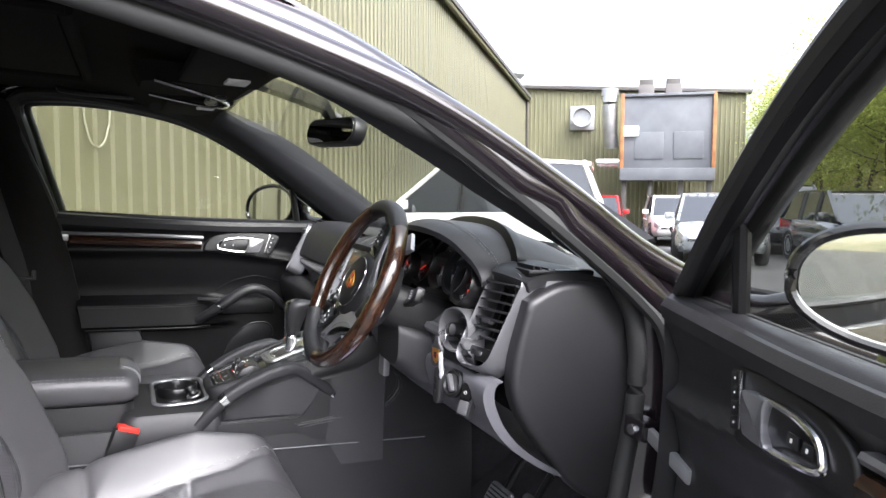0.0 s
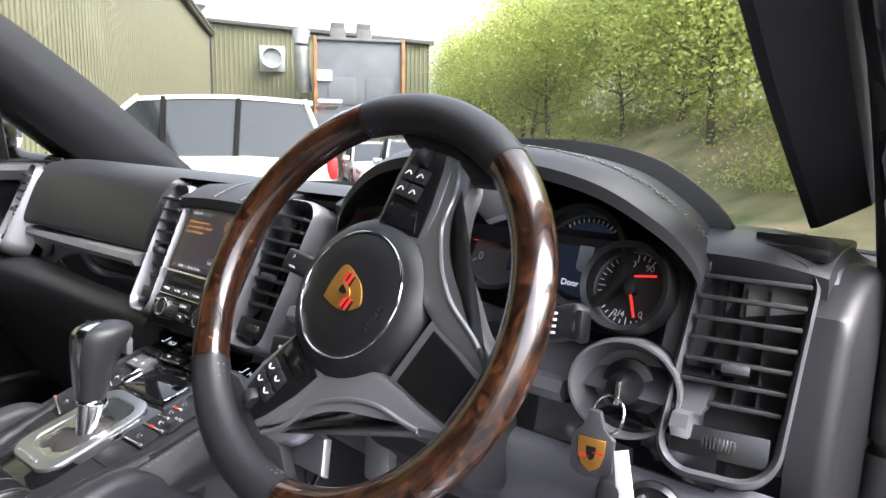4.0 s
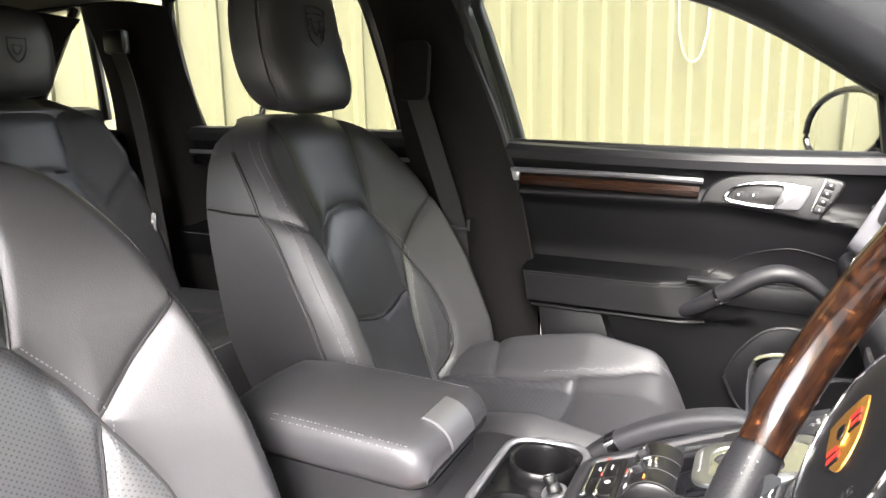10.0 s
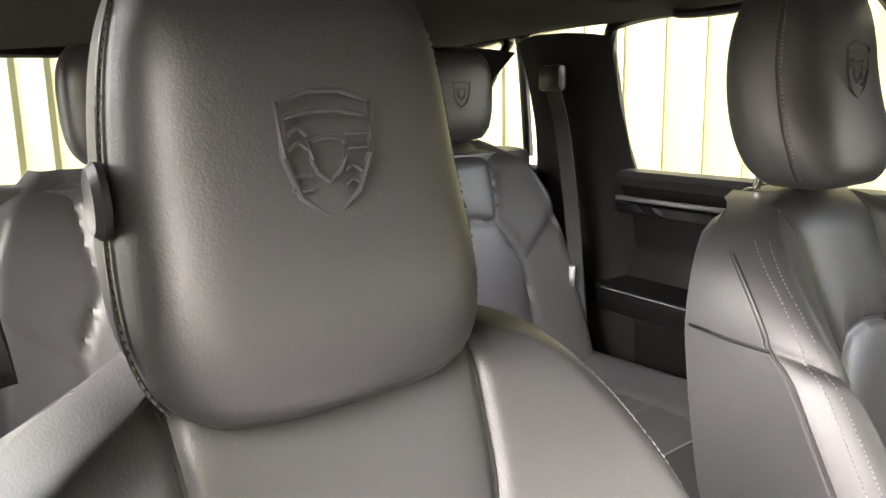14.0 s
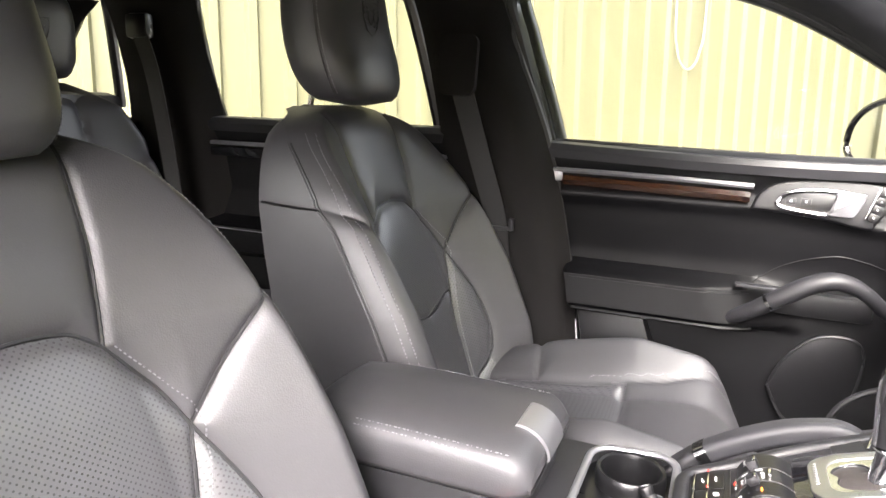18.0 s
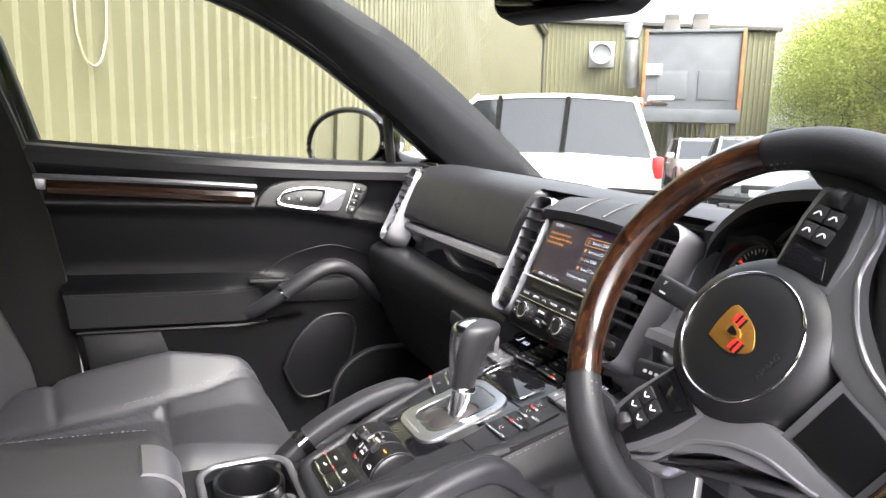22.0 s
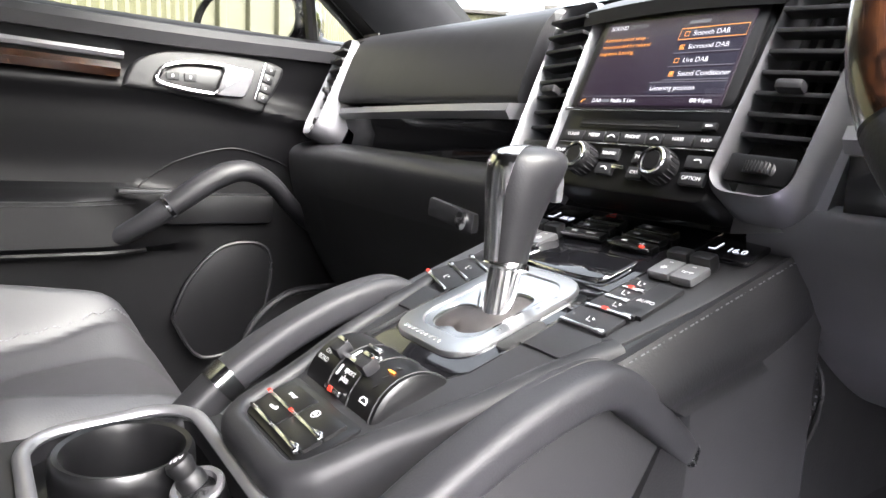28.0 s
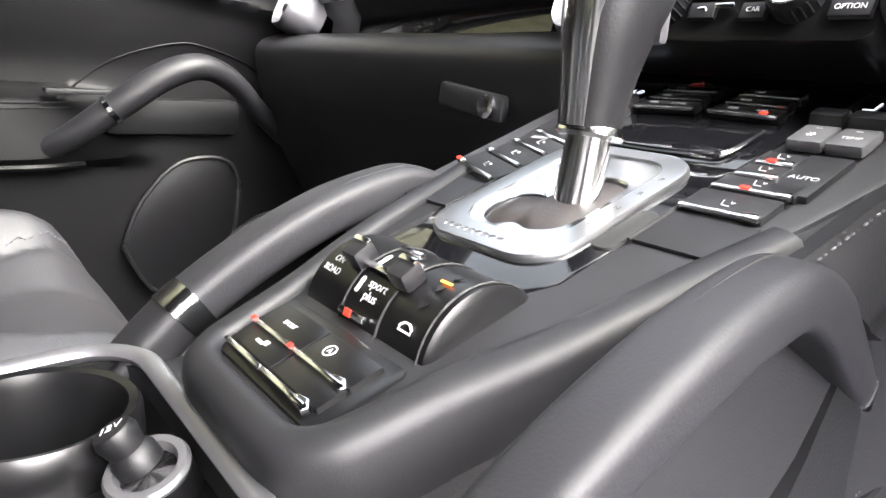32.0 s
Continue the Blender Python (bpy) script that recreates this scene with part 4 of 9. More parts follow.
    def lay(pts):
        return [(-a, b) for a, b in pts]

    add("handle_bezel", slab(lay([tuple(q) for q in spline(bz + bz[:1], 60)[:-1]]), 0.03, MI, 0.006, 3), PLASTIC)
    hw = spline([(-0.072, -0.008), (-0.058, 0.012), (-0.020, 0.022), (0.03, 0.022), (0.050, 0.016), (0.040, -0.014), (0.020, -0.022), (-0.02, -0.020), (-0.06, -0.014), (-0.072, -0.008)], 48)[:-1]
    add("handle_ring", tube([MI @ Vector((-a, b, 0.004)) for a, b in hw], 0.0042, 8, closed=True), CHROME, "chrome ring")
    add("handle_bowl", slab([(-a * 0.97, b * 0.95) for a, b in hw], 0.002, MI @ Matrix.Translation((0, 0, 0.0015)), 0.0005), PLASTIC_S)
    hd = spline([(0.026, 0.023), (0.070, 0.021), (0.074, 0.012), (0.062, -0.018), (0.050, -0.024), (0.012, -0.022), (0.028, -0.005), (0.026, 0.023)], 40)[:-1]
    add("door_handle", slab(lay([tuple(q) for q in hd]), 0.012, MI @ Matrix.Translation((0, 0, 0.012)), 0.004), SILVER, "satin silver inner door handle")
    for k in range(2):
        add("lock_button", rbox((0, 0, 0), (0.018, 0.012, 0.003), 0.001, MI @ Matrix.Translation((0.048 - 0.026 * k, 0.0, 0.004))), PLASTIC_M)
        add("lock_mark", rbox((0, 0, 0), (0.003, 0.004, 0.0008), 0, MI @ Matrix.Translation((0.048 - 0.026 * k, 0.0, 0.0060))), WHITE)
    sw = frame_at(MI @ Vector((-0.098, 0.002, 0.003)), MI.to_3x3() @ Vector((0.30, -0.95, 0)), MI.to_3x3() @ Vector((0.95, 0.30, 0)))
    add("memory_bar", rbox((0, 0.011, 0), (0.062, 0.003, 0.003), 0.001, sw), CHROME)
    for k in range(4):
        b = add("memory_button", rbox((-0.024 + 0.016 * k, 0.0, 0), (0.0145, 0.016, 0.003), 0.001, sw), PLASTIC_S)
        add("mark", rbox((-0.024 + 0.016 * k, 0.0, 0.0018), (0.0025, 0.0025, 0.0006), 0, sw), WHITE, "", b)
    # armrest seam, pull handle, pocket, loudspeaker
    for dz in (0.0, -0.006):
        q = [(card_x(y, 0.822 + dz) - 0.0012, y, 0.822 + dz) for y in np.linspace(-0.455, -0.10, 40)]
        add("armrest_seam", tube(q, 0.0009, 5), PLASTIC_M)
    q = [(card_x(y, 0.752) - 0.002, y, 0.752 - 0.004) for y in np.linspace(-0.445, -0.09, 30)]
    add("armrest_edge", tube(q, 0.004, 6), DOOR_SHADED)
    pl = spline([(0.690, -0.150, 0.752), (0.655, -0.105, 0.785), (0.636, -0.055, 0.824), (0.630, 0.00, 0.862), (0.630, 0.045, 0.874), (0.640, 0.09, 0.855), (0.662, 0.135, 0.815), (0.690, 0.185, 0.778)], 40)
    add("pull_handle", tube(pl, [0.016 + 0.006 * math.sin(math.pi * min(1, i / 30)) for i in range(40)], 16, flat=0.8), PLASTIC_M, "curved pull handle")
    add("handle_cuff", tube([Vector(pl[10]), Vector(pl[10]).lerp(Vector(pl[11]), 0.5)], 0.0225, 16, flat=0.85), CHROME, "chrome cuff")
    add("foot_stud", lathe([(0.0, 0), (0.012, 0), (0.013, 0.004), (0.0, 0.006)], Matrix.Translation((0.682, 0.188, 0.778)) @ pose(0, 0, 0, 0, -90), 16), CHROME)
    add("trim_blade", rbox((0.676, -0.085, 0.8365), (0.022, 0.085, 0.006), 0.002), PLASTIC_M)
    add("bowl", rbox((0.708, 0.03, 0.805), (0.03, 0.18, 0.05), 0.02), PLASTIC)
    crv = [(card_x(y, z) - 0.001, y, z) for y, z in spline([(-0.10, 0.83), (-0.04, 0.875), (0.03, 0.90), (0.08, 0.90), (0.16, 0.87), (0.22, 0.80)], 30)]
    add("panel_seam", tube(crv, 0.0012, 6), DOOR_SHADED)
    mp = [(-0.440, 0.742), (-0.300, 0.748), (-0.262, 0.64), (-0.23, 0.55), (-0.40, 0.54)]
    MP = frame_at((0.700, 0, 0), (0, -1, 0), (0, 0, 1))
    add("map_pocket", slab(lay(mp), 0.04, MP @ Matrix.Translation((0, 0, 0.022)), 0.008), PLASTIC)
    sp = spline([(-0.045, 0.63), (-0.02, 0.69), (0.03, 0.742), (0.09, 0.748), (0.115, 0.72), (0.11, 0.65), (0.085, 0.58), (0.0, 0.56), (-0.045, 0.63)], 40)[:-1]
    add("speaker_recess", slab(lay([tuple(q) for q in sp]), 0.01, MP @ Matrix.Translation((0, 0, 0.003)), 0.002), PLASTIC_S)
    add("speaker_rim", tube([MP @ Vector((-a, b, 0.004)) for a, b in sp], 0.003, 6, closed=True), PLASTIC)
    low = spline([(0.06, 0.50), (0.08, 0.60), (0.14, 0.655), (0.22, 0.665), (0.30, 0.66)], 24)
    add("lower_rim", tube([(0.690, y, z) for y, z in low], 0.007, 8), PLASTIC_M)
    g2 = [(a, b) for a, b in low] + [(0.30, 0.49), (0.08, 0.49)]
    add("speaker_grille", slab(lay([tuple(q) for q in g2]), 0.01, MP @ Matrix.Translation((0, 0, 0.012)), 0.002), PLASTIC_S)
    # outside mirror
    gx = frame_at((0.905, 0.135, 1.125), (-0.2, 0.108, 0), (0, 0, 1))
    ell = lambda k, d: [gx @ Vector((k * 0.122 * math.cos(t) * (1.0 if math.cos(t) < 0 else 1.02), k * (0.080 if math.sin(t) > 0 else 0.062) * math.copysign(abs(math.sin(t)) ** 0.85, math.sin(t)) + 0.012 * k * math.cos(t), d)) for t in np.linspace(0, 2 * math.pi, 48, endpoint=False)]
    zs = 1 if gx.to_3x3().col[2].y < 0 else -1
    add("mirror_housing", loft([ell(0.93, 0.000 * zs), ell(1.0, 0.006 * zs), ell(1.08, -0.01 * zs), ell(1.05, -0.05 * zs), ell(0.85, -0.10 * zs), ell(0.45, -0.125 * zs), ell(0.05, -0.13 * zs)]), PAINT)
    add("mirror_rim", tube(ell(1.02, 0.004 * zs), 0.0075, 8, closed=True), GLOSS)
    add("mirror_glass", loft([ell(0.95, 0.003 * zs), ell(0.95, 0.0045 * zs)]), MIRROR)
    add("mirror_arm", tube([(0.75, 0.30, 1.075), (0.80, 0.26, 1.08), (0.86, 0.22, 1.10)], [0.03, 0.028, 0.03], 10), PAINT)
    return ob


front_door("closed front passenger door with black leather card and chrome handle")
front_door("open driver's door with black leather card and chrome handle", True)
hg = thing("door_check", "steel door check arm and hinge on the body post", "hinge", (0.76, 0.46, 0.83), frame_m=CAR @ Matrix.Translation((-0.026, -0.026, 0.02)))
part("hinge_block", rbox((0.765, 0.445, 0.835), (0.05, 0.035, 0.035), 0.006), PAINT, hg)
part("check_arm", rbox((0, 0, 0), (0.16, 0.012, 0.022), 0.004, Matrix.Translation((0.85, 0.42, 0.828)) @ pose(0, 0, 0, 0, 4, -20)), GALV, hg)
part("bolt", lathe([(0, 0), (0.009, 0), (0.009, 0.006), (0, 0.007)], Matrix.Translation((0.765, 0.427, 0.835)) @ pose(0, 0, 0, 90), 8), CHROME, hg)
st = thing("door_striker", "bright steel door striker loop on the centre pillar", "striker", (0.745, -0.49, 0.80))
part("loop", tube([(0.75, -0.475, 0.83), (0.78, -0.475, 0.83), (0.78, -0.475, 0.79), (0.75, -0.475, 0.79)], 0.006, 8), CHROME, st)
part("plate", rbox((0.75, -0.472, 0.80), (0.03, 0.006, 0.09), 0.002), CHROME, st)


def rear_door(s):
    ob = thing("rear_door", "closed rear door with black leather card and silver strip", "car door", (s * 0.76, -1.1, 0.46), group="rear doors", frame_m=CAR @ Matrix.Translation((0, -0.035, 0.02)))

    def cx(z):
        return float(np.interp(z, [0.46, 0.74, 0.76, 0.83, 0.85, 0.92, 1.02, 1.06, 1.095, 1.105], [0.71, 0.715, 0.665, 0.655, 0.70, 0.722, 0.715, 0.697, 0.697, 0.715]))

    def add(name, bm, material, label=""):
        return part(name, bm if s > 0 else mirrored(bm), material, ob, label)

    # rear card also carries its shade in the near-black colour
    add("door_card", sheet(lambda u, v: (cx(0.46 + 0.645 * v), -1.42 + 0.70 * u, 0.46 + 0.645 * v), 20, 80, 0.03, (1, 0, 0)), DOOR_SHADED)
    add("outer_skin", rbox((0.84, -1.07, 0.76), (0.04, 0.74, 0.62), 0.01), PAINT)
    add("waist_rail", loft([[(0.690, y, 1.070), (0.684, y, 1.09), (0.694, y, 1.104), (0.715, y, 1.108), (0.737, y, 1.10), (0.737, y, 1.07)] for y in np.linspace(-1.44, -0.72, 8)]), LEATHER_D)
    add("silver_strip", rbox((0.694, -1.10, 1.040), (0.014, 0.78, 0.010), 0.003), SILVER)
    add("dark_inlay", rbox((0.694, -1.08, 1.018), (0.014, 0.72, 0.024), 0.004), GLOSS)
    add("armrest_seam", tube([(0.653, y, 0.822) for y in np.linspace(-1.40, -0.75, 4)], 0.0012, 5), STITCH)
    fp = spline([(0.735, -0.755, 1.10), (0.70, -0.79, 1.28), (0.668, -0.83, 1.42), (0.66, -0.90, 1.438), (0.66, -1.15, 1.448), (0.664, -1.36, 1.44), (0.676, -1.412, 1.40), (0.715, -1.405, 1.20), (0.735, -1.385, 1.10)], 50)
    add("window_frame", tube(fp, 0.015, 8), PLASTIC_S)
    g = add("window_glass", sheet(lambda u, v: (0.737 - 0.07 * v, -1.40 + (0.64 - 0.07 * v) * u, 1.10 + 0.34 * v), 4, 4), GLASS)
    g.visible_shadow = False
    q = add("quarter_glass", sheet(lambda u, v: (0.715 - 0.06 * v, -1.70 - (0.30 - 0.26 * v) * u, 1.12 + 0.30 * v), 4, 4), GLASS)
    q.visible_shadow = False
    add("quarter_seal", tube(spline([(0.70, -1.71, 1.12), (0.66, -1.70, 1.42), (0.665, -1.76, 1.41), (0.69, -2.0, 1.14)], 20), 0.014, 8), PLASTIC_S)
    return ob


rear_door(-1)
rear_door(1)


# ---- belts ----
def belt(name, label, path, width, base, shift=(0, 0, 0)):
    ob = thing(name, label, "seat belt", base, frame_m=CAR @ Matrix.Translation(shift))
    pts = [Vector(p) for p in path]
    rings = []
    for i, p in enumerate(pts):
        d = (pts[min(i + 1, len(pts) - 1)] - pts[max(i - 1, 0)]).normalized()
        side = d.cross(Vector((1, 0, 0))).normalized() * width / 2
        n = side.cross(d).normalized() * 0.0009
        rings.append([p - side - n, p + side - n, p + side + n, p - side + n])
    part("webbing", loft(rings), BELT, ob)
    return ob


for s, lab in ((-1, "black seat belt hanging from the passenger side centre pillar"), (1, "black seat belt hanging from the driver's side centre pillar")):
    b = belt("seat_belt", lab, spline([(s * 0.608, -0.675, 1.235), (s * 0.612, -0.66, 1.18), (s * 0.632, -0.625, 1.05), (s * 0.650, -0.59, 0.92), (s * 0.652, -0.575, 0.80), (s * 0.655, -0.56, 0.60)], 24), 0.046, (s * 0.65, -0.6, 0.6), (s * -0.023, -0.02, 0.02))
    pm = frame_at((s * 0.622, -0.672, 1.235), (0, -1 * -s, 0), (s * 0.12, -0.25, 1))
    part("guide_cover", slab(rrect(0.080, 0.12, 0.018), 0.02, pm @ Matrix.Translation((0, 0, 0.003)), 0.006), LINER, b)
    part("guide_slot", rbox((0, 0.010, 0.002), (0.062, 0.050, 0.006), 0.012, pm), RUBBER, b)
    part("guide_loop", rbox((0, 0.018, 0.010), (0.060, 0.022, 0.016), 0.008, pm), PLASTIC_S, b)
    part("stop_hook", merge(rbox((s * 0.640, -0.572, 0.905), (0.012, 0.05, 0.008), 0.003), rbox((s * 0.640, -0.552, 0.915), (0.012, 0.010, 0.024), 0.003)), PLASTIC_M, b)
rb = belt("rear_seat_belt", "black rear seat belt running down the rear pillar", spline([(-0.615, -1.52, 1.30), (-0.62, -1.49, 1.20), (-0.622, -1.455, 1.0), (-0.622, -1.437, 0.86), (-0.63, -1.42, 0.70), (-0.64, -1.38, 0.62)], 24), 0.046, (-0.62, -1.45, 0.62), (0.05, 0, 0.02))
part("guide", rbox((-0.625, -1.53, 1.32), (0.03, 0.07, 0.06), 0.012), PLASTIC_S, rb)
part("stop_clip", rbox((-0.615, -1.437, 0.865), (0.02, 0.02, 0.05), 0.004), CHROME, rb)
bk = thing("belt_buckle", "black seat belt buckle with a red button beside the driver's seat", "buckle", (0.135, -0.36, 0.6))
mb = Matrix.Translation((0.138, -0.352, 0.685)) @ pose(0, 0, 0, -18, 0, 8)
part("body", rbox((0, 0, 0), (0.028, 0.046, 0.085), 0.006, mb), PLASTIC, bk)
part("red_button", rbox((0, 0.002, 0.044), (0.026, 0.040, 0.010), 0.002, mb), RED, bk)
part("stem", rbox((0, 0, -0.08), (0.014, 0.03, 0.10), 0.004, mb), PLASTIC_S, bk)

# ---- roof fittings ----
oc = thing("overhead_console", "black overhead console with a row of silver-edged switches", "overhead console", (0, -0.25, 1.43))
rings = [[(x, y, 1.428 - 0.012 * k + 0.02) for x, y in [(a * (1 - 0.06 * k), -0.24 + b * (1 - 0.06 * k)) for a, b in rrect(0.26, 0.20, 0.06, 8)]] for k in range(4)]
part("body", loft(rings), LINER, oc)
part("chrome_arc", tube(spline([(-0.13, -0.30, 1.41), (-0.09, -0.19, 1.392), (0.0, -0.145, 1.386), (0.09, -0.19, 1.392), (0.13, -0.30, 1.41)], 30), 0.004, 8), CHROME, oc)
for k in range(6):
    part("switch", rbox((-0.075 + 0.03 * k, -0.185 + 0.006 * abs(k - 2.5), 1.394), (0.026, 0.022, 0.008), 0.003), PLASTIC_S, oc)
sv = []
for s in (-1, 1):
    o = thing("sun_visor", "black fabric sun visor with a pale mirror lamp", "sun visor", (s * 0.32, -0.18, 1.41), group="sun visors")
    part("pad", rbox((s * 0.34, -0.185, 1.415), (0.36, 0.15, 0.018), 0.008, None), LINER, o)
    part("lamp", rbox((s * 0.254, -0.165, 1.404), (0.060, 0.040, 0.006), 0.002), WHITE, o)
rm = thing("rear_view_mirror", "black framed interior mirror on the windscreen", "mirror", (0, 0.06, 1.35))
M = Matrix.Translation((0.052, 0.070, 1.350)) @ pose(0, 0, 0, 80, 0, 14)
mo = [(x, y) for x, y in rrect(0.215, 0.062, 0.029, 9)]
part("housing", slab(mo, 0.03, M @ pose(0, 0, 0, 0, 0, 0) @ Matrix.Translation((0, 0, 0.0)), 0.006), PLASTIC_S, rm)
part("glass", slab([(x * 0.95, y * 0.86) for x, y in mo], 0.001, M @ Matrix.Translation((0, 0, 0.0015)), 0), MIRROR, rm)
part("stalk", tube([(0.052, 0.088, 1.355), (0.035, 0.105, 1.375), (0.028, 0.085, 1.385)], 0.013, 10), PLASTIC_S, rm)
part("sensor_cover", loft([[(0.028 + x * k, y, z + h) for x, h in ((-0.03, -0.012), (0.03, -0.012), (0.034, 0.012), (-0.034, 0.012))] for k, y, z in ((0.5, 0.085, 1.375), (1.0, 0.06, 1.405), (1.2, -0.04, 1.432), (1.1, -0.10, 1.445))]), PLASTIC, rm)
for s, yy in ((-1, -0.42), (1, -0.42), (-1, -1.12)):
    gh = thing("roof_grab_handle", "black folding grab handle above the window", "grab handle", (s * 0.60, yy, 1.43), group="roof grab handles")
    part("grip", tube(spline([(s * 0.60, yy - 0.09, 1.462), (s * 0.588, yy - 0.085, 1.450), (s * 0.585, yy, 1.446), (s * 0.588, yy + 0.085, 1.450), (s * 0.60, yy + 0.09, 1.462)], 16), 0.009, 8), PLASTIC, gh)

# ---- seats ----
def mesh_part(name, verts, faces, material, parent, label="", smooth=60, kind="", normals=None):
    """A part from vertex and face arrays in the car's coordinates."""
    off = BASE[parent.name]
    used = sorted({i for f in faces for i in f})
    idx = {v: i for i, v in enumerate(used)}
    me = bpy.data.meshes.new(name)
    me.from_pydata([(verts[i][0] - off.x, verts[i][1] - off.y, verts[i][2] - off.z) for i in used], [], [[idx[i] for i in f] for f in faces])
    me.materials.append(material)
    me.polygons.foreach_set("use_smooth", [True] * len(me.polygons))
    if normals is None:
        me.set_sharp_from_angle(angle=radians(smooth))
    else:
        me.normals_split_custom_set_from_vertices([normals[i] for i in used])
    ob = new(name, me)
    ob.parent = parent
    BASE[ob.name] = off
    return tagged(ob, label, "", "", kind)


def grid_normals(X, Y, Z, flip):
    """Smooth normals of a grid surface, shared by the panels that it is cut into."""
    P = np.stack([X, Y, Z], -1)
    n = np.cross(np.gradient(P, axis=1), np.gradient(P, axis=0)) * flip
    n /= np.linalg.norm(n, axis=-1, keepdims=True) + 1e-12
    return [tuple(q) for q in n.reshape(-1, 3).tolist()]


def seam_gap(A, B, lines):
    """Distance from every grid point to the nearest of the seam lines."""
    best = np.full(A.shape, 9.0)
    for line in lines:
        for (x0, y0), (x1, y1) in zip(line, line[1:]):
            dx, dy = x1 - x0, y1 - y0
            t = np.clip(((A - x0) * dx + (B - y0) * dy) / (dx * dx + dy * dy), 0, 1)
            best = np.minimum(best, np.hypot(A - x0 - t * dx, B - y0 - t * dy))
    return best


def both(line):
    return [line, [(-x, z) for x, z in line]]


def stitches(points, parent, r=0.0008, step=0.0055, name="stitching"):
    """A row of short threads along a line on the surface."""
    pts = [Vector(p) for p in points]
    bm = bmesh.new()
    carry = 0.0
    for a, b in zip(pts, pts[1:]):
        d = b - a
        ln = d.length
        if ln < 1e-6:
            continue
        d /= ln
        side = d.cross(Vector((0.3, -1, 0.5))).normalized() * r
        up = d.cross(side).normalized() * r
        t = carry
        while t < ln:
            o, e = a + d * t, a + d * min(t + step * 0.62, ln)
            q = [bm.verts.new(o + side), bm.verts.new(o + up * 1.3), bm.verts.new(o - side), bm.verts.new(o - up)]
            w = [bm.verts.new(e + side), bm.verts.new(e + up * 1.3), bm.verts.new(e - side), bm.verts.new(e - up)]
            for i in range(4):
                bm.faces.new((q[i], q[(i + 1) % 4], w[(i + 1) % 4], w[i]))
            t += step
        carry = t - ln
    return part(name, bm, STITCH, parent, smooth=0)


BW = spline([(0.600, 0.215), (0.68, 0.250), (0.78, 0.264), (0.90, 0.260), (0.98, 0.250), (1.04, 0.238), (1.09, 0.218), (1.125, 0.184), (1.148, 0.120), (1.156, 0.075)], 120)
S1 = [(0.108, 1.16), (0.100, 1.05), (0.090, 1.0), (0.080, 0.962)]
S2 = [(-0.080, 0.962), (-0.052, 0.981), (0.0, 0.988), (0.052, 0.981), (0.080, 0.962)]
S3 = [(0.080, 0.962), (0.112, 0.918), (0.129, 0.877)]
S4 = [(0.129, 0.877), (0.175, 0.935), (0.222, 0.985), (0.26, 1.02)]
S5 = [(0.129, 0.877), (0.112, 0.80), (0.098, 0.73), (0.085, 0.60)]
S6 = [(0.129, 0.877), (0.158, 0.80), (0.165, 0.72), (0.150, 0.66), (0.110, 0.625)]
S7 = [(-0.112, 0.80), (0.0, 0.775), (0.112, 0.80)]


def line_at(line, z, k=1):
    zs = [p[1] for p in line]
    xs = [p[0] for p in line]
    if zs[0] > zs[-1]:
        zs, xs = zs[::-1], xs[::-1]
    return np.interp(z, zs, xs)


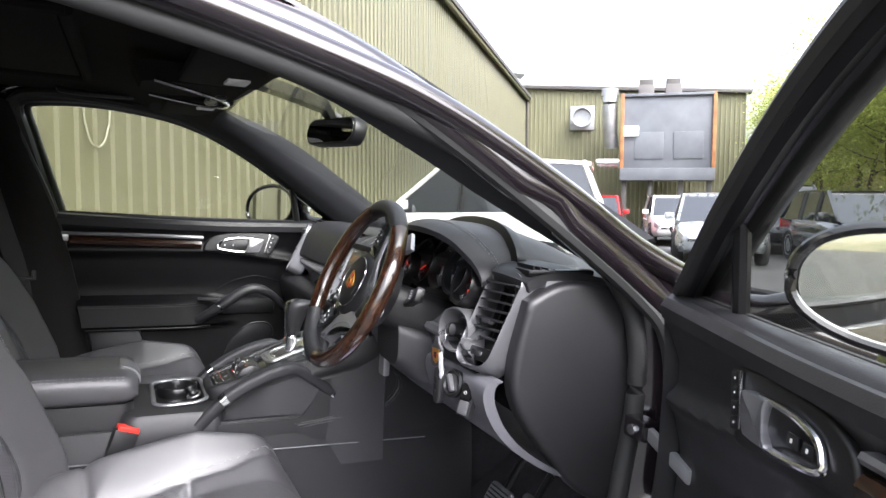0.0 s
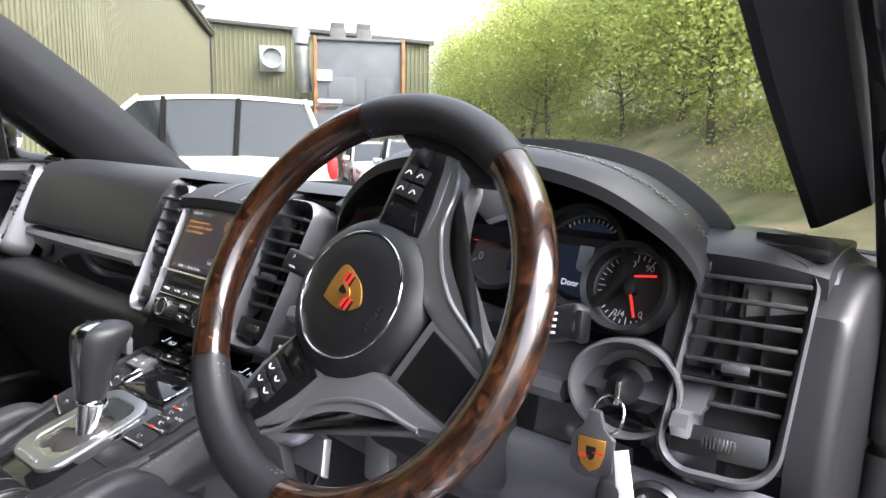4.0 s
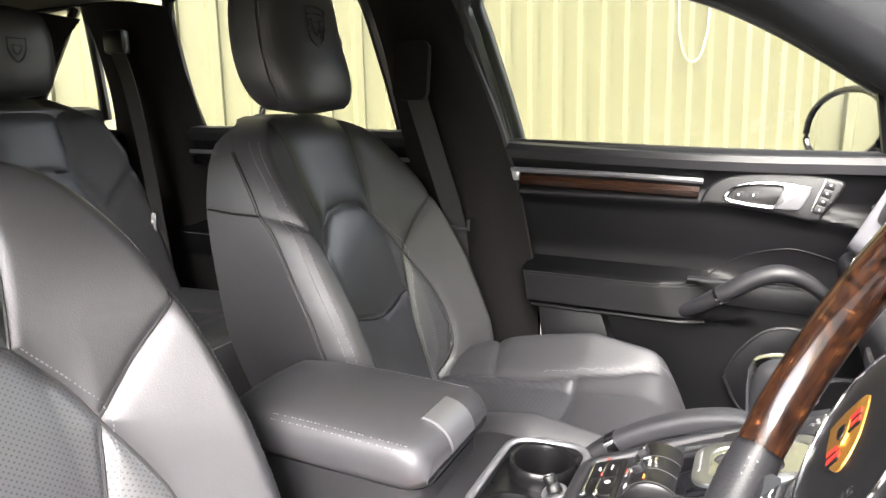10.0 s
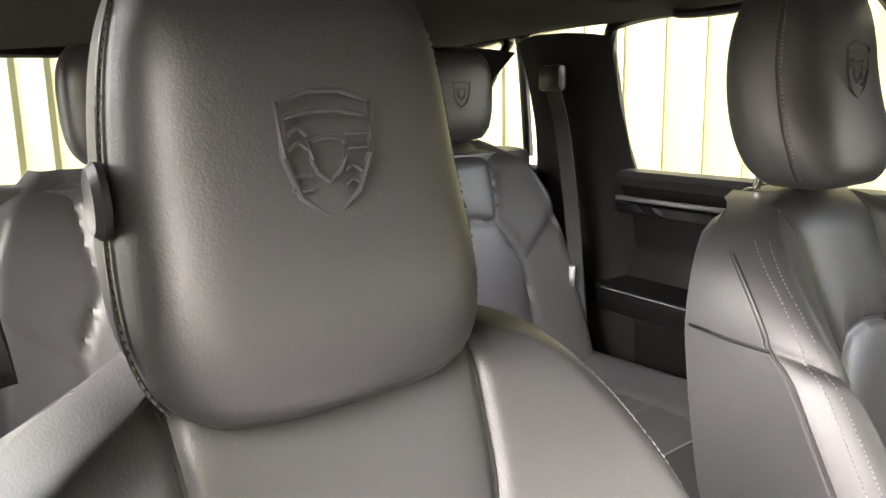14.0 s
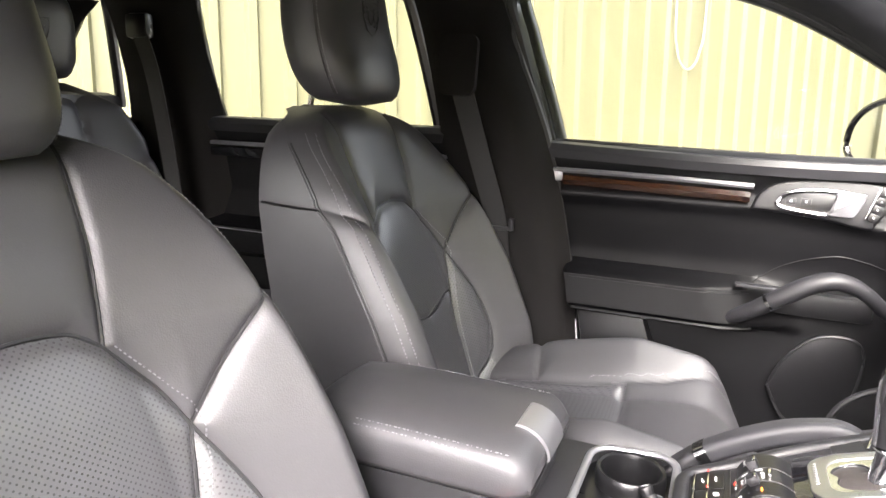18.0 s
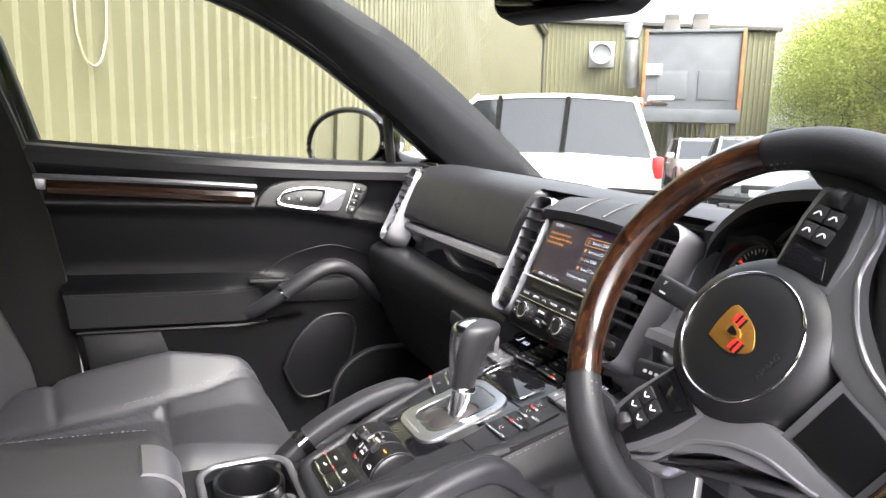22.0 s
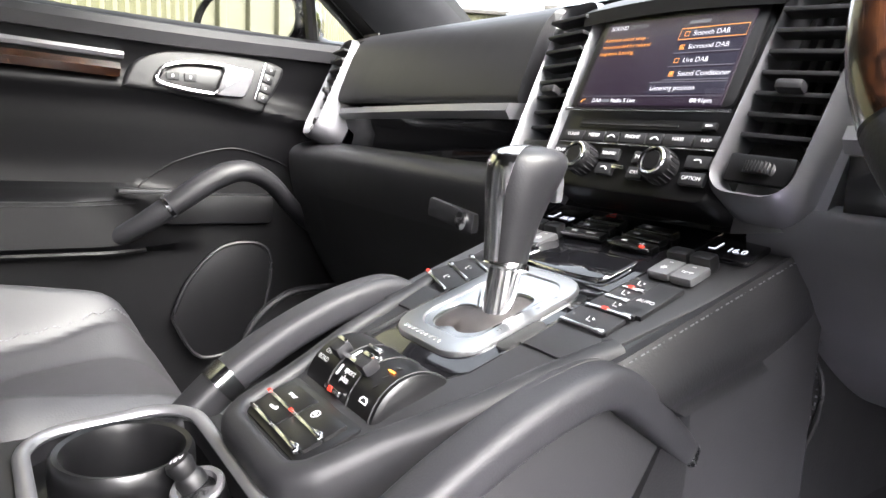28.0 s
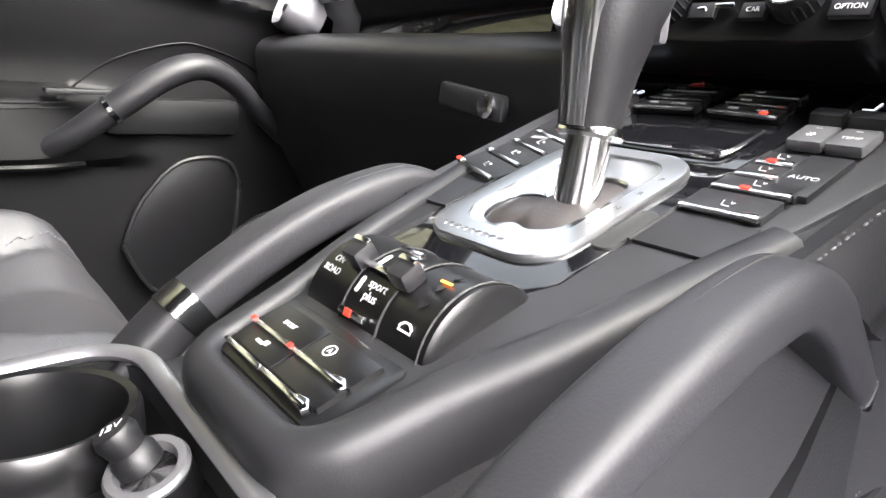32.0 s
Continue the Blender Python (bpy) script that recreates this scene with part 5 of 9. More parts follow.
def front_seat(cx, dy, label, lift=0.0, outer=1, raised=0.0):
    ob = thing("front_seat", label, "car seat", (cx, -0.35 + dy, 0.45), group="front seats", frame_m=CAR @ Matrix.Translation((0, 0, raised)))
    T = Vector((cx, dy, 0))
    nu, nv = 171, 191
    zs = np.array([p[0] for p in BW])
    ws = np.array([p[1] for p in BW])
    v = np.linspace(0, 1, nv)
    z = 0.60 + 0.556 * v
    w = np.interp(z, zs, ws)
    u = np.linspace(-1, 1, nu)
    X = u[None, :] * w[:, None]
    Z = np.repeat(z[:, None], nu, 1)
    yc = -0.655 - 0.40 * (Z - 0.96)
    bol = np.interp(Z, [0.6, 0.72, 0.85, 0.98, 1.06, 1.156], [0.090, 0.105, 0.10, 0.080, 0.045, 0.0])
    Y = yc + bol * np.clip((np.abs(X) - 0.095) / 0.125, 0, 1) ** 1.4
    lines = both(S1) + [S2] + both(S3) + both(S4) + both(S5) + both(S6) + [S7]
    gap = seam_gap(X, Z, lines)
    Y = Y + 0.010 * (1 - np.exp(-gap / 0.022)) - 0.0035 * np.exp(-(gap / 0.0055) ** 2)
    U = np.abs(u)[None, :]
    Y = Y - 0.060 * np.clip((U - 0.84) / 0.16, 0, 1) ** 2.2
    Y = Y - 0.050 * (1 - np.sqrt(np.clip(1 - np.clip((Z - 1.105) / 0.052, 0, 1) ** 2, 0, 1)))
    NB = grid_normals(X, Y, Z, 1)
    V = np.stack([X + cx, Y + dy, Z], -1).reshape(-1, 3)
    V = [tuple(p) for p in V.tolist()]
    groups = {"top_panel": [], "insert": [], "lower_insert": [], "side_insert": [], "side_insert_b": [], "shoulder": [], "shoulder_b": [], "bolster": [], "bolster_b": []}
    arch = lambda x: np.interp(x, [p[0] for p in S2], [p[1] for p in S2])
    for i in range(nv - 1):
        for j in range(nu - 1):
            f = (i * nu + j, i * nu + j + 1, (i + 1) * nu + j + 1, (i + 1) * nu + j)
            x = float(X[i, j] + X[i + 1, j + 1]) / 2
            zz = float(Z[i, j] + Z[i + 1, j]) / 2
            a = abs(x)
            if zz > 0.962 and a < line_at(S1, zz) and zz > arch(x):
                k = "top_panel"
            elif zz > 0.877 and a < (line_at(S3, zz) if zz < 0.962 else 0.08) or zz <= 0.877 and a < line_at(S5, zz):
                k = "insert" if zz > np.interp(a, [0, 0.112], [0.775, 0.80]) else "lower_insert"
            elif zz <= 0.877 and 0.62 < zz and a < line_at(S6[:4], max(zz, 0.66)) :
                k = "side_insert" if x > 0 else "side_insert_b"
            elif zz > np.interp(a, [p[0] for p in S4], [p[1] for p in S4]) or zz > 0.877 and a < 0.129:
                k = "shoulder" if x > 0 else "shoulder_b"
            else:
                k = "bolster" if x > 0 else "bolster_b"
            groups[k].append(f)
    back = part("backrest", bmesh.new(), LEATHER, ob, smooth=0)
    for k, fs in groups.items():
        if fs:
            mesh_part(k.replace("_b", ""), V, fs, PERF if "insert" in k else LEATHER, back, "perforated leather" if k == "insert" else "", normals=NB)
    # the shell behind: edge of the cushion round to a flat back panel
    rings = []
    for i in range(0, nv, 5):
        zz, ww = float(z[i]), float(w[i])
        ye0, ye1 = float(Y[i, 0]), float(Y[i, -1])
        yb = -0.655 - 0.40 * (zz - 0.96) - np.interp(zz, [0.6, 0.8, 1.0, 1.12, 1.156], [0.16, 0.155, 0.12, 0.085, 0.052])
        r = [(-ww, ye0, zz), (-ww * 1.01, ye0 * 0.6 + yb * 0.4, zz), (-ww * 0.97, yb + 0.012, zz), (-ww * 0.86, yb - 0.003, zz)]
        r += [(q * ww * 0.86, yb - 0.008, zz) for q in np.linspace(-0.7, 0.7, 7)]
        r += [(ww * 0.86, yb - 0.003, zz), (ww * 0.97, yb + 0.012, zz), (ww * 1.01, ye1 * 0.6 + yb * 0.4, zz), (ww, ye1, zz)]
        rings.append([(p[0] + cx, p[1] + dy, p[2]) for p in r])
    bmb = loft(rings, closed=False, cap=False)
    part("back_shell", bmb, LEATHER, back)
    part("top_cap", rbox((cx, -0.79 + dy, 1.150), (0.145, 0.055, 0.016), 0.007), LEATHER, back)

    def on(x, zz):
        fi = min(max((zz - 0.60) / 0.556 * (nv - 1), 0), nv - 1.001)
        i = int(fi)
        fj = min(max((x / float(np.interp(zz, z, w)) + 1) / 2 * (nu - 1), 0), nu - 1.001)
        j = int(fj)
        a, b = fi - i, fj - j
        yq = (1 - a) * ((1 - b) * Y[i, j] + b * Y[i, j + 1]) + a * ((1 - b) * Y[i + 1, j] + b * Y[i + 1, j + 1])
        return Vector((x + cx, float(yq) + 0.0005 + dy, zz))

    for line in lines:
        part("seam_cord", tube([on(x, q) - Vector((0, 0.0012, 0)) for x, q in spline(line, 26) if abs(x) < np.interp(q, zs, ws) * 0.97 and q < 1.15], 0.0024, 6), LEATHER_D, back)
    for s in (1, -1):
        for off in (0.0, 0.007):
            ln = [on(s * (np.interp(q, zs, ws) * 0.955 - off), q) for q in np.linspace(0.70, 1.115, 60)]
            stitches(ln, back)
        ln = [on(s * (x + 0.008), q) for x, q in spline(S3 + S5[1:], 50)]
        stitches(ln, back)
        part("side_seam", tube([on(s * q2, q) + Vector((0, -0.012, 0)) for q, q2 in [(q, np.interp(q, zs, ws) * 0.985) for q in np.linspace(0.66, 1.12, 30)]], 0.0018, 6), LEATHER, back)
    for s in (1, -1):
        k = int((1.004 - 0.60) / 0.556 * (nv - 1))
        ye, ww = float(Y[k, 0 if s < 0 else -1]), float(w[k])
        yb = -0.655 - 0.40 * (1.004 - 0.96) - 0.117
        part("flank_seam", tube(spline([(cx + s * (ww + 0.001), ye + dy + 0.004, 1.004), (cx + s * (ww * 1.012 + 0.001), ye * 0.6 + yb * 0.4 + dy, 1.006), (cx + s * (ww * 0.985 + 0.001), yb + 0.02 + dy, 1.008)], 12), 0.0022, 6), PLASTIC_S, back)
        for o in (0.010, 0.016):
            edge = [on(s * np.interp(q, zs, ws) * 0.985, q) + Vector((s * 0.004, -o, 0)) for q in np.linspace(0.66, 1.10, 40)]
            part("edge_piping", tube(edge, 0.0016, 6), PLASTIC_S if o < 0.012 else LEATHER, back)
    # headrest
    hc = Vector((cx + 0.003 * outer, -0.767 + dy, 1.240 + lift))
    rings = []
    hh = 0.141
    for t in np.linspace(-1, 1, 33):
        e = (1 - abs(t) ** 3.2) ** (1 / 3.2)
        wd = 0.115 * (0.90 - 0.10 * t) / 0.90 * (0.25 + 0.75 * e)
        dp = 0.070 * e * (1.0 - 0.10 * t)
        r = []
        for a in np.linspace(0, 2 * math.pi, 44, endpoint=False):
            c, s = math.cos(a), math.sin(a)
            px = math.copysign(abs(c) ** 0.42, c) * wd
            py = math.copysign(abs(s) ** 0.62, s) * dp * (1.0 if s > 0 else 1.0)
            py -= 0.010 * (px / 0.11) ** 2 if s > 0 else 0
            r.append((hc.x + px, hc.y + py - 0.04 * t * (0.62 - 0.38 * math.tanh(2 * t)) - 0.01, hc.z + hh * t))
        rings.append(r)
    head = part("headrest", loft(rings), LEATHER, ob, smooth=70)
    for s in (1, -1):
        # the seam between face and side, with its stitching
        ln = []
        for t in np.linspace(-0.86, 0.86, 40):
            e = (1 - abs(t) ** 3.2) ** (1 / 3.2)
            wd = 0.115 * (0.90 - 0.10 * t) / 0.90 * (0.25 + 0.75 * e)
            dp = 0.070 * e * (1.0 - 0.10 * t)
            ln.append(Vector((hc.x + s * wd * 1.002, hc.y + dp * 0.30 - 0.04 * t * (0.62 - 0.38 * math.tanh(2 * t)) - 0.01, hc.z + hh * t)))
        part("seam", tube(ln, 0.0014, 6), LEATHER, head)
        stitches([p + Vector((0, 0.007, 0)) for p in ln], head)
        part("post", tube([(cx + s * 0.058, -0.812 + dy, 1.12), (cx + s * 0.058, -0.775 + dy, 1.20 + lift)], 0.006, 10), CHROME, ob)
        part("post_guide", lathe([(0.0, 0), (0.014, 0), (0.014, 0.006), (0.009, 0.009), (0.0, 0.009)], Matrix.Translation((cx + s * 0.058, -0.805 + dy, 1.150)), 16), PLASTIC_S, ob)
    part("release_button", lathe([(0.0, 0), (0.021, 0), (0.022, 0.004), (0.018, 0.008), (0.014, 0.005), (0.0, 0.005)], Matrix.Translation((cx + outer * 0.117, hc.y + 0.010, hc.z - 0.006)) @ pose(0, 0, 0, 0, 90 * outer), 24), LEATHER, head)
    # embossed shield: a plain outline with bands
    fm = Matrix.Translation((cx + 0.008, hc.y + 0.0605, hc.z + 0.014)) @ pose(0, 0, 0, 86, 0, 180)
    sh = [(-0.028, 0.030), (-0.010, 0.036), (0.010, 0.036), (0.028, 0.030), (0.027, 0.0), (0.018, -0.022), (0.0, -0.036), (-0.018, -0.022), (-0.027, 0.0)]
    wire = [tube([fm @ Vector((x, y, 0)) for x, y in sh], 0.0019, 6, closed=True)]
    wire.append(tube([fm @ Vector((x * 0.88, 0.022 + 0.005 * (1 - abs(x) / 0.028), 0)) for x, y in sh[:4]], 0.0016, 6))
    wire.append(tube([fm @ Vector((x * 0.38, y * 0.34 - 0.002, 0)) for x, y in sh], 0.0016, 6, closed=True))
    for q in (0.012, 0.004, -0.010, -0.018):
        wire.append(tube([fm @ Vector(((0.012 if q > 0 else -0.023), q, 0)), fm @ Vector(((0.025 if q > 0 else -0.011), q, 0))], 0.0014, 6))
        wire.append(tube(spline([fm @ Vector(((-0.023 if q > 0 else 0.010), q, 0)), fm @ Vector(((-0.017 if q > 0 else 0.015), q + 0.004, 0)), fm @ Vector(((-0.012 if q > 0 else 0.021), q, 0))], 6), 0.0014, 6))
    part("embossed_shield", merge(*wire), LEATHER, head)
    # cushion
    nu, nv = 101, 101
    u = np.linspace(-1, 1, nu)
    v = np.linspace(0, 1, nv)
    yy = -0.60 + 0.59 * v
    wd = np.interp(yy, [-0.60, -0.45, -0.25, -0.10, -0.03, -0.01], [0.19, 0.235, 0.252, 0.245, 0.215, 0.175])
    X = u[None, :] * wd[:, None]
    Yg = np.repeat(yy[:, None], nu, 1)
    Zc = 0.602 + 0.045 * np.clip((Yg + 0.60) / 0.5, 0, 1)
    bl = np.interp(Yg, [-0.6, -0.40, -0.22, -0.08, -0.01], [0.030, 0.074, 0.090, 0.060, 0.0])
    Zg = Zc + bl * np.clip((np.abs(X) - 0.105) / 0.085, 0, 1) ** 1.15
    C1 = [(0.125, -0.62), (0.128, -0.30), (0.145, -0.16), (0.175, -0.06), (0.19, 0.0)]
    C2 = [(-0.128, -0.235), (0.0, -0.225), (0.128, -0.235)]
    C3 = [(0.128, -0.40), (0.25, -0.42)]
    gap = seam_gap(X, Yg, both(C1) + [C2] + both(C3))
    Zg = Zg + 0.010 * (1 - np.exp(-gap / 0.022)) - 0.0035 * np.exp(-(gap / 0.0055) ** 2)
    Zg = Zg - 0.060 * np.clip((np.abs(u)[None, :] - 0.72) / 0.28, 0, 1) ** 2.2
    Zg = Zg - 0.080 * np.clip((Yg + 0.125) / 0.115, 0, 1) ** 2.4
    V = [tuple(p) for p in np.stack([X + cx, Yg + dy, Zg], -1).reshape(-1, 3).tolist()]
    NC = grid_normals(X, Yg, Zg, 1)
    cg = {"centre_rear": [], "centre_front": [], "thigh_bolster": [], "thigh_bolster_b": []}
    for i in range(nv - 1):
        for j in range(nu - 1):
            f = (i * nu + j, i * nu + j + 1, (i + 1) * nu + j + 1, (i + 1) * nu + j)
            x, y = float(X[i, j] + X[i + 1, j + 1]) / 2, float(Yg[i, j] + Yg[i + 1, j]) / 2
            if abs(x) < np.interp(y, [p[1] for p in C1], [p[0] for p in C1]):
                k = "centre_rear" if y < -0.23 else "centre_front"
            else:
                k = "thigh_bolster" if x > 0 else "thigh_bolster_b"
            cg[k].append(f)
    cush = part("cushion", bmesh.new(), LEATHER, ob, smooth=0)
    for k, fs in cg.items():
        mesh_part(k.replace("_b", ""), V, fs, PERF if k == "centre_rear" else LEATHER, cush, normals=NC)
    rings = []
    for i in range(0, nv, 5):
        y, ww = float(yy[i]) + dy, float(wd[i])
        ze = float(Zg[i, 0])
        rings.append([(cx - ww, y, ze), (cx - ww * 1.0, y, ze - 0.03), (cx - ww * 0.93, y, 0.55), (cx + ww * 0.93, y, 0.55), (cx + ww, y, ze - 0.03), (cx + ww, y, ze)])
    bmc = loft(rings, closed=False, cap=False)
    fr = rings[-1]
    part("cushion_skirt", bmc, LEATHER, cush)
    n0 = (nv - 1) * nu
    lip = [[V[n0 + j] for j in range(0, nu, 5)], [(V[n0 + j][0], V[n0 + j][1] + 0.006, V[n0 + j][2] - 0.03) for j in range(0, nu, 5)], [(V[n0 + j][0], V[n0 + j][1] - 0.02, 0.55) for j in range(0, nu, 5)]]
    part("front_edge", loft(lip, closed=False, cap=False), LEATHER, cush)
    for s in (1, -1):
        stitches([Vector((cx + s * (x + 0.008), y + dy, 0.0)) + Vector((0, 0, float(Zg[int(np.clip(round((y + 0.60) / 0.59 * (nv - 1)), 0, nv - 1)), int(np.clip(round((s * (x + 0.008) / float(np.interp(y, yy, wd)) + 1) / 2 * (nu - 1)), 0, nu - 1))]) + 0.001)) for x, y in spline(C1[1:4], 30)], cush)
        part("seat_rail", rbox((cx + s * 0.17, -0.30 + dy, 0.47), (0.04, 0.62, 0.05), 0.008), PLASTIC_S, ob)
    part("seat_base", rbox((cx, -0.30 + dy, 0.525), (0.42, 0.52, 0.07), 0.02), PLASTIC, ob)
    return ob


front_seat(0.4035, 0.0, "black leather driver's seat with perforated inserts and grey stitching", 0.022)
front_seat(-0.380, -0.068, "black leather front passenger seat with perforated inserts", 0.060, -1, 0.012)


def rear_bench():
    ob = thing("rear_bench", "black leather rear bench with two shaped outer places", "car seat", (0, -1.4, 0.5), frame_m=CAR @ Matrix.Translation((0, 0.018, 0.018)))
    for cx in (-0.335, 0.335):
        nu, nv = 61, 71
        u, v = np.linspace(-1, 1, nu), np.linspace(0, 1, nv)
        z = 0.62 + 0.56 * v
        w = np.interp(z, [0.62, 0.9, 1.05, 1.13, 1.18], [0.26, 0.265, 0.25, 0.215, 0.15])
        X, Z = u[None, :] * w[:, None], np.repeat(z[:, None], nu, 1)
        Y = -1.555 - 0.38 * (Z - 0.98) + 0.045 * np.clip((np.abs(X) - 0.10) / 0.14, 0, 1) ** 1.4
        gap = seam_gap(X, Z, both([(0.105, 1.19), (0.095, 1.05), (0.085, 1.0), (0.12, 0.93), (0.13, 0.90), (0.10, 0.62)]) + [[(-0.085, 1.0), (0.0, 1.012), (0.085, 1.0)]] + both([(0.13, 0.90), (0.25, 1.02)]))
        Y = Y + 0.010 * (1 - np.exp(-gap / 0.022)) - 0.005 * np.exp(-(gap / 0.005) ** 2)
        Y = Y - 0.05 * np.clip((np.abs(u)[None, :] - 0.85) / 0.15, 0, 1) ** 2.2 - 0.07 * np.clip((Z - 1.12) / 0.06, 0, 1) ** 2
        V = [tuple(p) for p in np.stack([X + cx, Y, Z], -1).reshape(-1, 3).tolist()]
        F = [(i * nu + j, i * nu + j + 1, (i + 1) * nu + j + 1, (i + 1) * nu + j) for i in range(nv - 1) for j in range(nu - 1)]
        mesh_part("backrest", V, F, LEATHER, ob)
        part("back_core", rbox((cx, -1.68, 0.88), (0.5, 0.12, 0.56), 0.03, None), LEATHER, ob)
        rings = []
        for t in np.linspace(-1, 1, 19):
            e = (1 - abs(t) ** 3) ** (1 / 3)
            r = []
            for a in np.linspace(0, 2 * math.pi, 28, endpoint=False):
                c, s = math.cos(a), math.sin(a)
                r.append((cx - 0.004 + math.copysign(abs(c) ** 0.45, c) * 0.105 * (0.3 + 0.7 * e), -1.635 + math.copysign(abs(s) ** 0.6, s) * 0.052 * e, 1.285 + 0.105 * t))
            rings.append(r)
        hd = part("headrest", loft(rings), LEATHER, ob, smooth=70)
        fm = Matrix.Translation((cx, -1.581, 1.29)) @ pose(0, 0, 0, 90, 0, 180)
        sh = [(-0.022, 0.026), (0.022, 0.026), (0.021, 0.0), (0.013, -0.018), (0.0, -0.028), (-0.013, -0.018), (-0.021, 0.0)]
        part("embossed_shield", merge(tube([fm @ Vector((x, y, 0)) for x, y in sh], 0.0014, 6, closed=True), tube([fm @ Vector((x * 0.45, y * 0.4, 0)) for x, y in sh], 0.0012, 6, closed=True)), LEATHER, hd)
        # seat cushion
        def cf(a, b, cx=cx):
            x, y = (2 * a - 1) * 0.27, -1.58 + 0.60 * b
            zz = 0.66 + 0.03 * b + 0.03 * max(0, (abs(x) - 0.13) / 0.14) ** 1.3
            g = min(abs(abs(x) - 0.14), abs(y + 1.16) if abs(x) < 0.14 else 1)
            zz -= 0.005 * math.exp(-((g / 0.006) ** 2))
            zz -= 0.06 * max(0, (b - 0.86) / 0.14) ** 2.2 + 0.03 * max(0, (abs(2 * a - 1) - 0.88) / 0.12) ** 2
            return cx + x, y, zz
        part("cushion", sheet(cf, 55, 61, 0.10), LEATHER, ob)
        part("piping", tube([Vector(cf(a, 0.93)) + Vector((0, 0, 0.001)) for a in np.linspace(0.05, 0.95, 20)], 0.0015, 6), STITCH, ob)
    part("centre_backrest", rbox((0, -1.62, 0.92), (0.26, 0.10, 0.52), 0.04), LEATHER, ob)
    part("centre_cushion", rbox((0, -1.26, 0.66), (0.24, 0.56, 0.12), 0.04), LEATHER, ob)
    part("cushion_base", rbox((0, -1.28, 0.55), (1.25, 0.55, 0.12), 0.02), PLASTIC, ob)
    return ob


rear_bench()

# ---- dashboard ----
dash = thing("dashboard", "black leather-covered dashboard with stitched seams and silver trim", "dashboard", (0, 0.35, 0.9), frame_m=DASH)
PROF = [(1.0, 1.060), (0.45, 1.088), (0.29, 1.099), (0.225, 1.096), (0.185, 1.078), (0.163, 1.035), (0.150, 0.995), (0.152, 0.985)]


def dash_f(u, v):
    x = -0.665 + 1.33 * u
    pts = spline(PROF, 60)
    k = min(int(v * 59), 58)
    a = v * 59 - k
    y = pts[k][0] * (1 - a) + pts[k + 1][0] * a
    z = pts[k][1] * (1 - a) + pts[k + 1][1] * a
    far_y = 0.735 - 0.19 * abs(x / 0.68) ** 2.2
    if y > 0.29:
        y = 0.29 + (far_y - 0.29) * (y - 0.29) / 0.71
    edge = max(0.0, (abs(x) - 0.60) / 0.065)
    y += 0.02 * edge**2
    if z < 1.09:
        y += 0.025 * (abs(x) < 0.17)
    z -= 0.010 * edge**2
    return x, y, z


part("top_pad", sheet(lambda u, v: dash_f(u, v * 0.55), 120, 34, 0.02, (0, 0.3, -0.8)), LEATHER_D, dash)
part("passenger_pad", sheet(lambda u, v: dash_f(0.055 + 0.315 * u, 0.55 + 0.45 * v), 50, 28, 0.02, (0, 0.9, -0.2)), LEATHER_D, dash)
# seam along the top and the passenger airbag outline
for off in (0.0, 0.007):
    stitches([Vector((x, 0.245 + off, 1.0985)) for x in np.linspace(-0.60, -0.16, 60)], dash)
part("airbag_seam", tube([(x, y, 1.0945) for x, y in spline([(-0.54, 0.26), (-0.52, 0.32), (-0.47, 0.34), (-0.25, 0.34), (-0.20, 0.32), (-0.18, 0.26)], 30)], 0.0012, 5), PLASTIC_S, dash)
pad_z = lambda v: 1.073 + 0.021 * math.sin(math.pi / 2 * min(v * 2.6, 1)) - 0.006 * max(0.0, v - 0.4)
part("centre_pad", sheet(lambda u, v: ((2 * u - 1) * (0.098 - 0.004 * v), 0.160 + 0.17 * v, pad_z(v) - 0.004 * (2 * u - 1) ** 2), 24, 30, 0.012), LEATHER_D, dash)
for s in (-1, 1):
    part("pad_seam", tube([(0.004 + s * 0.028, 0.160 + 0.17 * v, pad_z(v) + 0.0004) for v in np.linspace(0.02, 0.94, 20)], 0.0012, 5), PLASTIC_M, dash)
gr = thing("demister_grille", "black slatted demister grille at the foot of the windscreen", "air vent", (0.14, 0.36, 1.09), frame_m=DASH)
part("tray", rbox((0.15, 0.36, 1.088), (0.20, 0.07, 0.012), 0.006), PLASTIC_S, gr)
for k in range(11):
    part("slat", rbox((0.06 + 0.018 * k, 0.36, 1.096), (0.004, 0.062, 0.008), 0.001), PLASTIC, gr)
for s in (1, -1):
    for k in range(9):
        part("corner_slat", rbox((s * (0.635 + 0.004 * k / 9), 0.225 + 0.013 * k, 1.094 - 0.002 * k), (0.05, 0.0035, 0.012), 0.001), PLASTIC_S, dash)
    part("corner_tray", rbox((s * 0.637, 0.278, 1.088), (0.054, 0.13, 0.010), 0.004), PLASTIC_S, dash)
    # end cap at the door
    cap = [(0.205, 1.045), (0.28, 1.075), (0.40, 1.06), (0.46, 1.0), (0.47, 0.75), (0.36, 0.70), (0.25, 0.80), (0.185, 0.905)]
    mc = frame_at((s * 0.668, 0, 0), (0, s, 0), (0, 0, 1))
    part("end_cap", slab([(s * a, b) for a, b in [tuple(q) for q in spline(cap + cap[:1], 50)[:-1]]], 0.03, mc @ Matrix.Translation((0, 0, 0.018)), 0.012, 3), PLASTIC_M, dash)

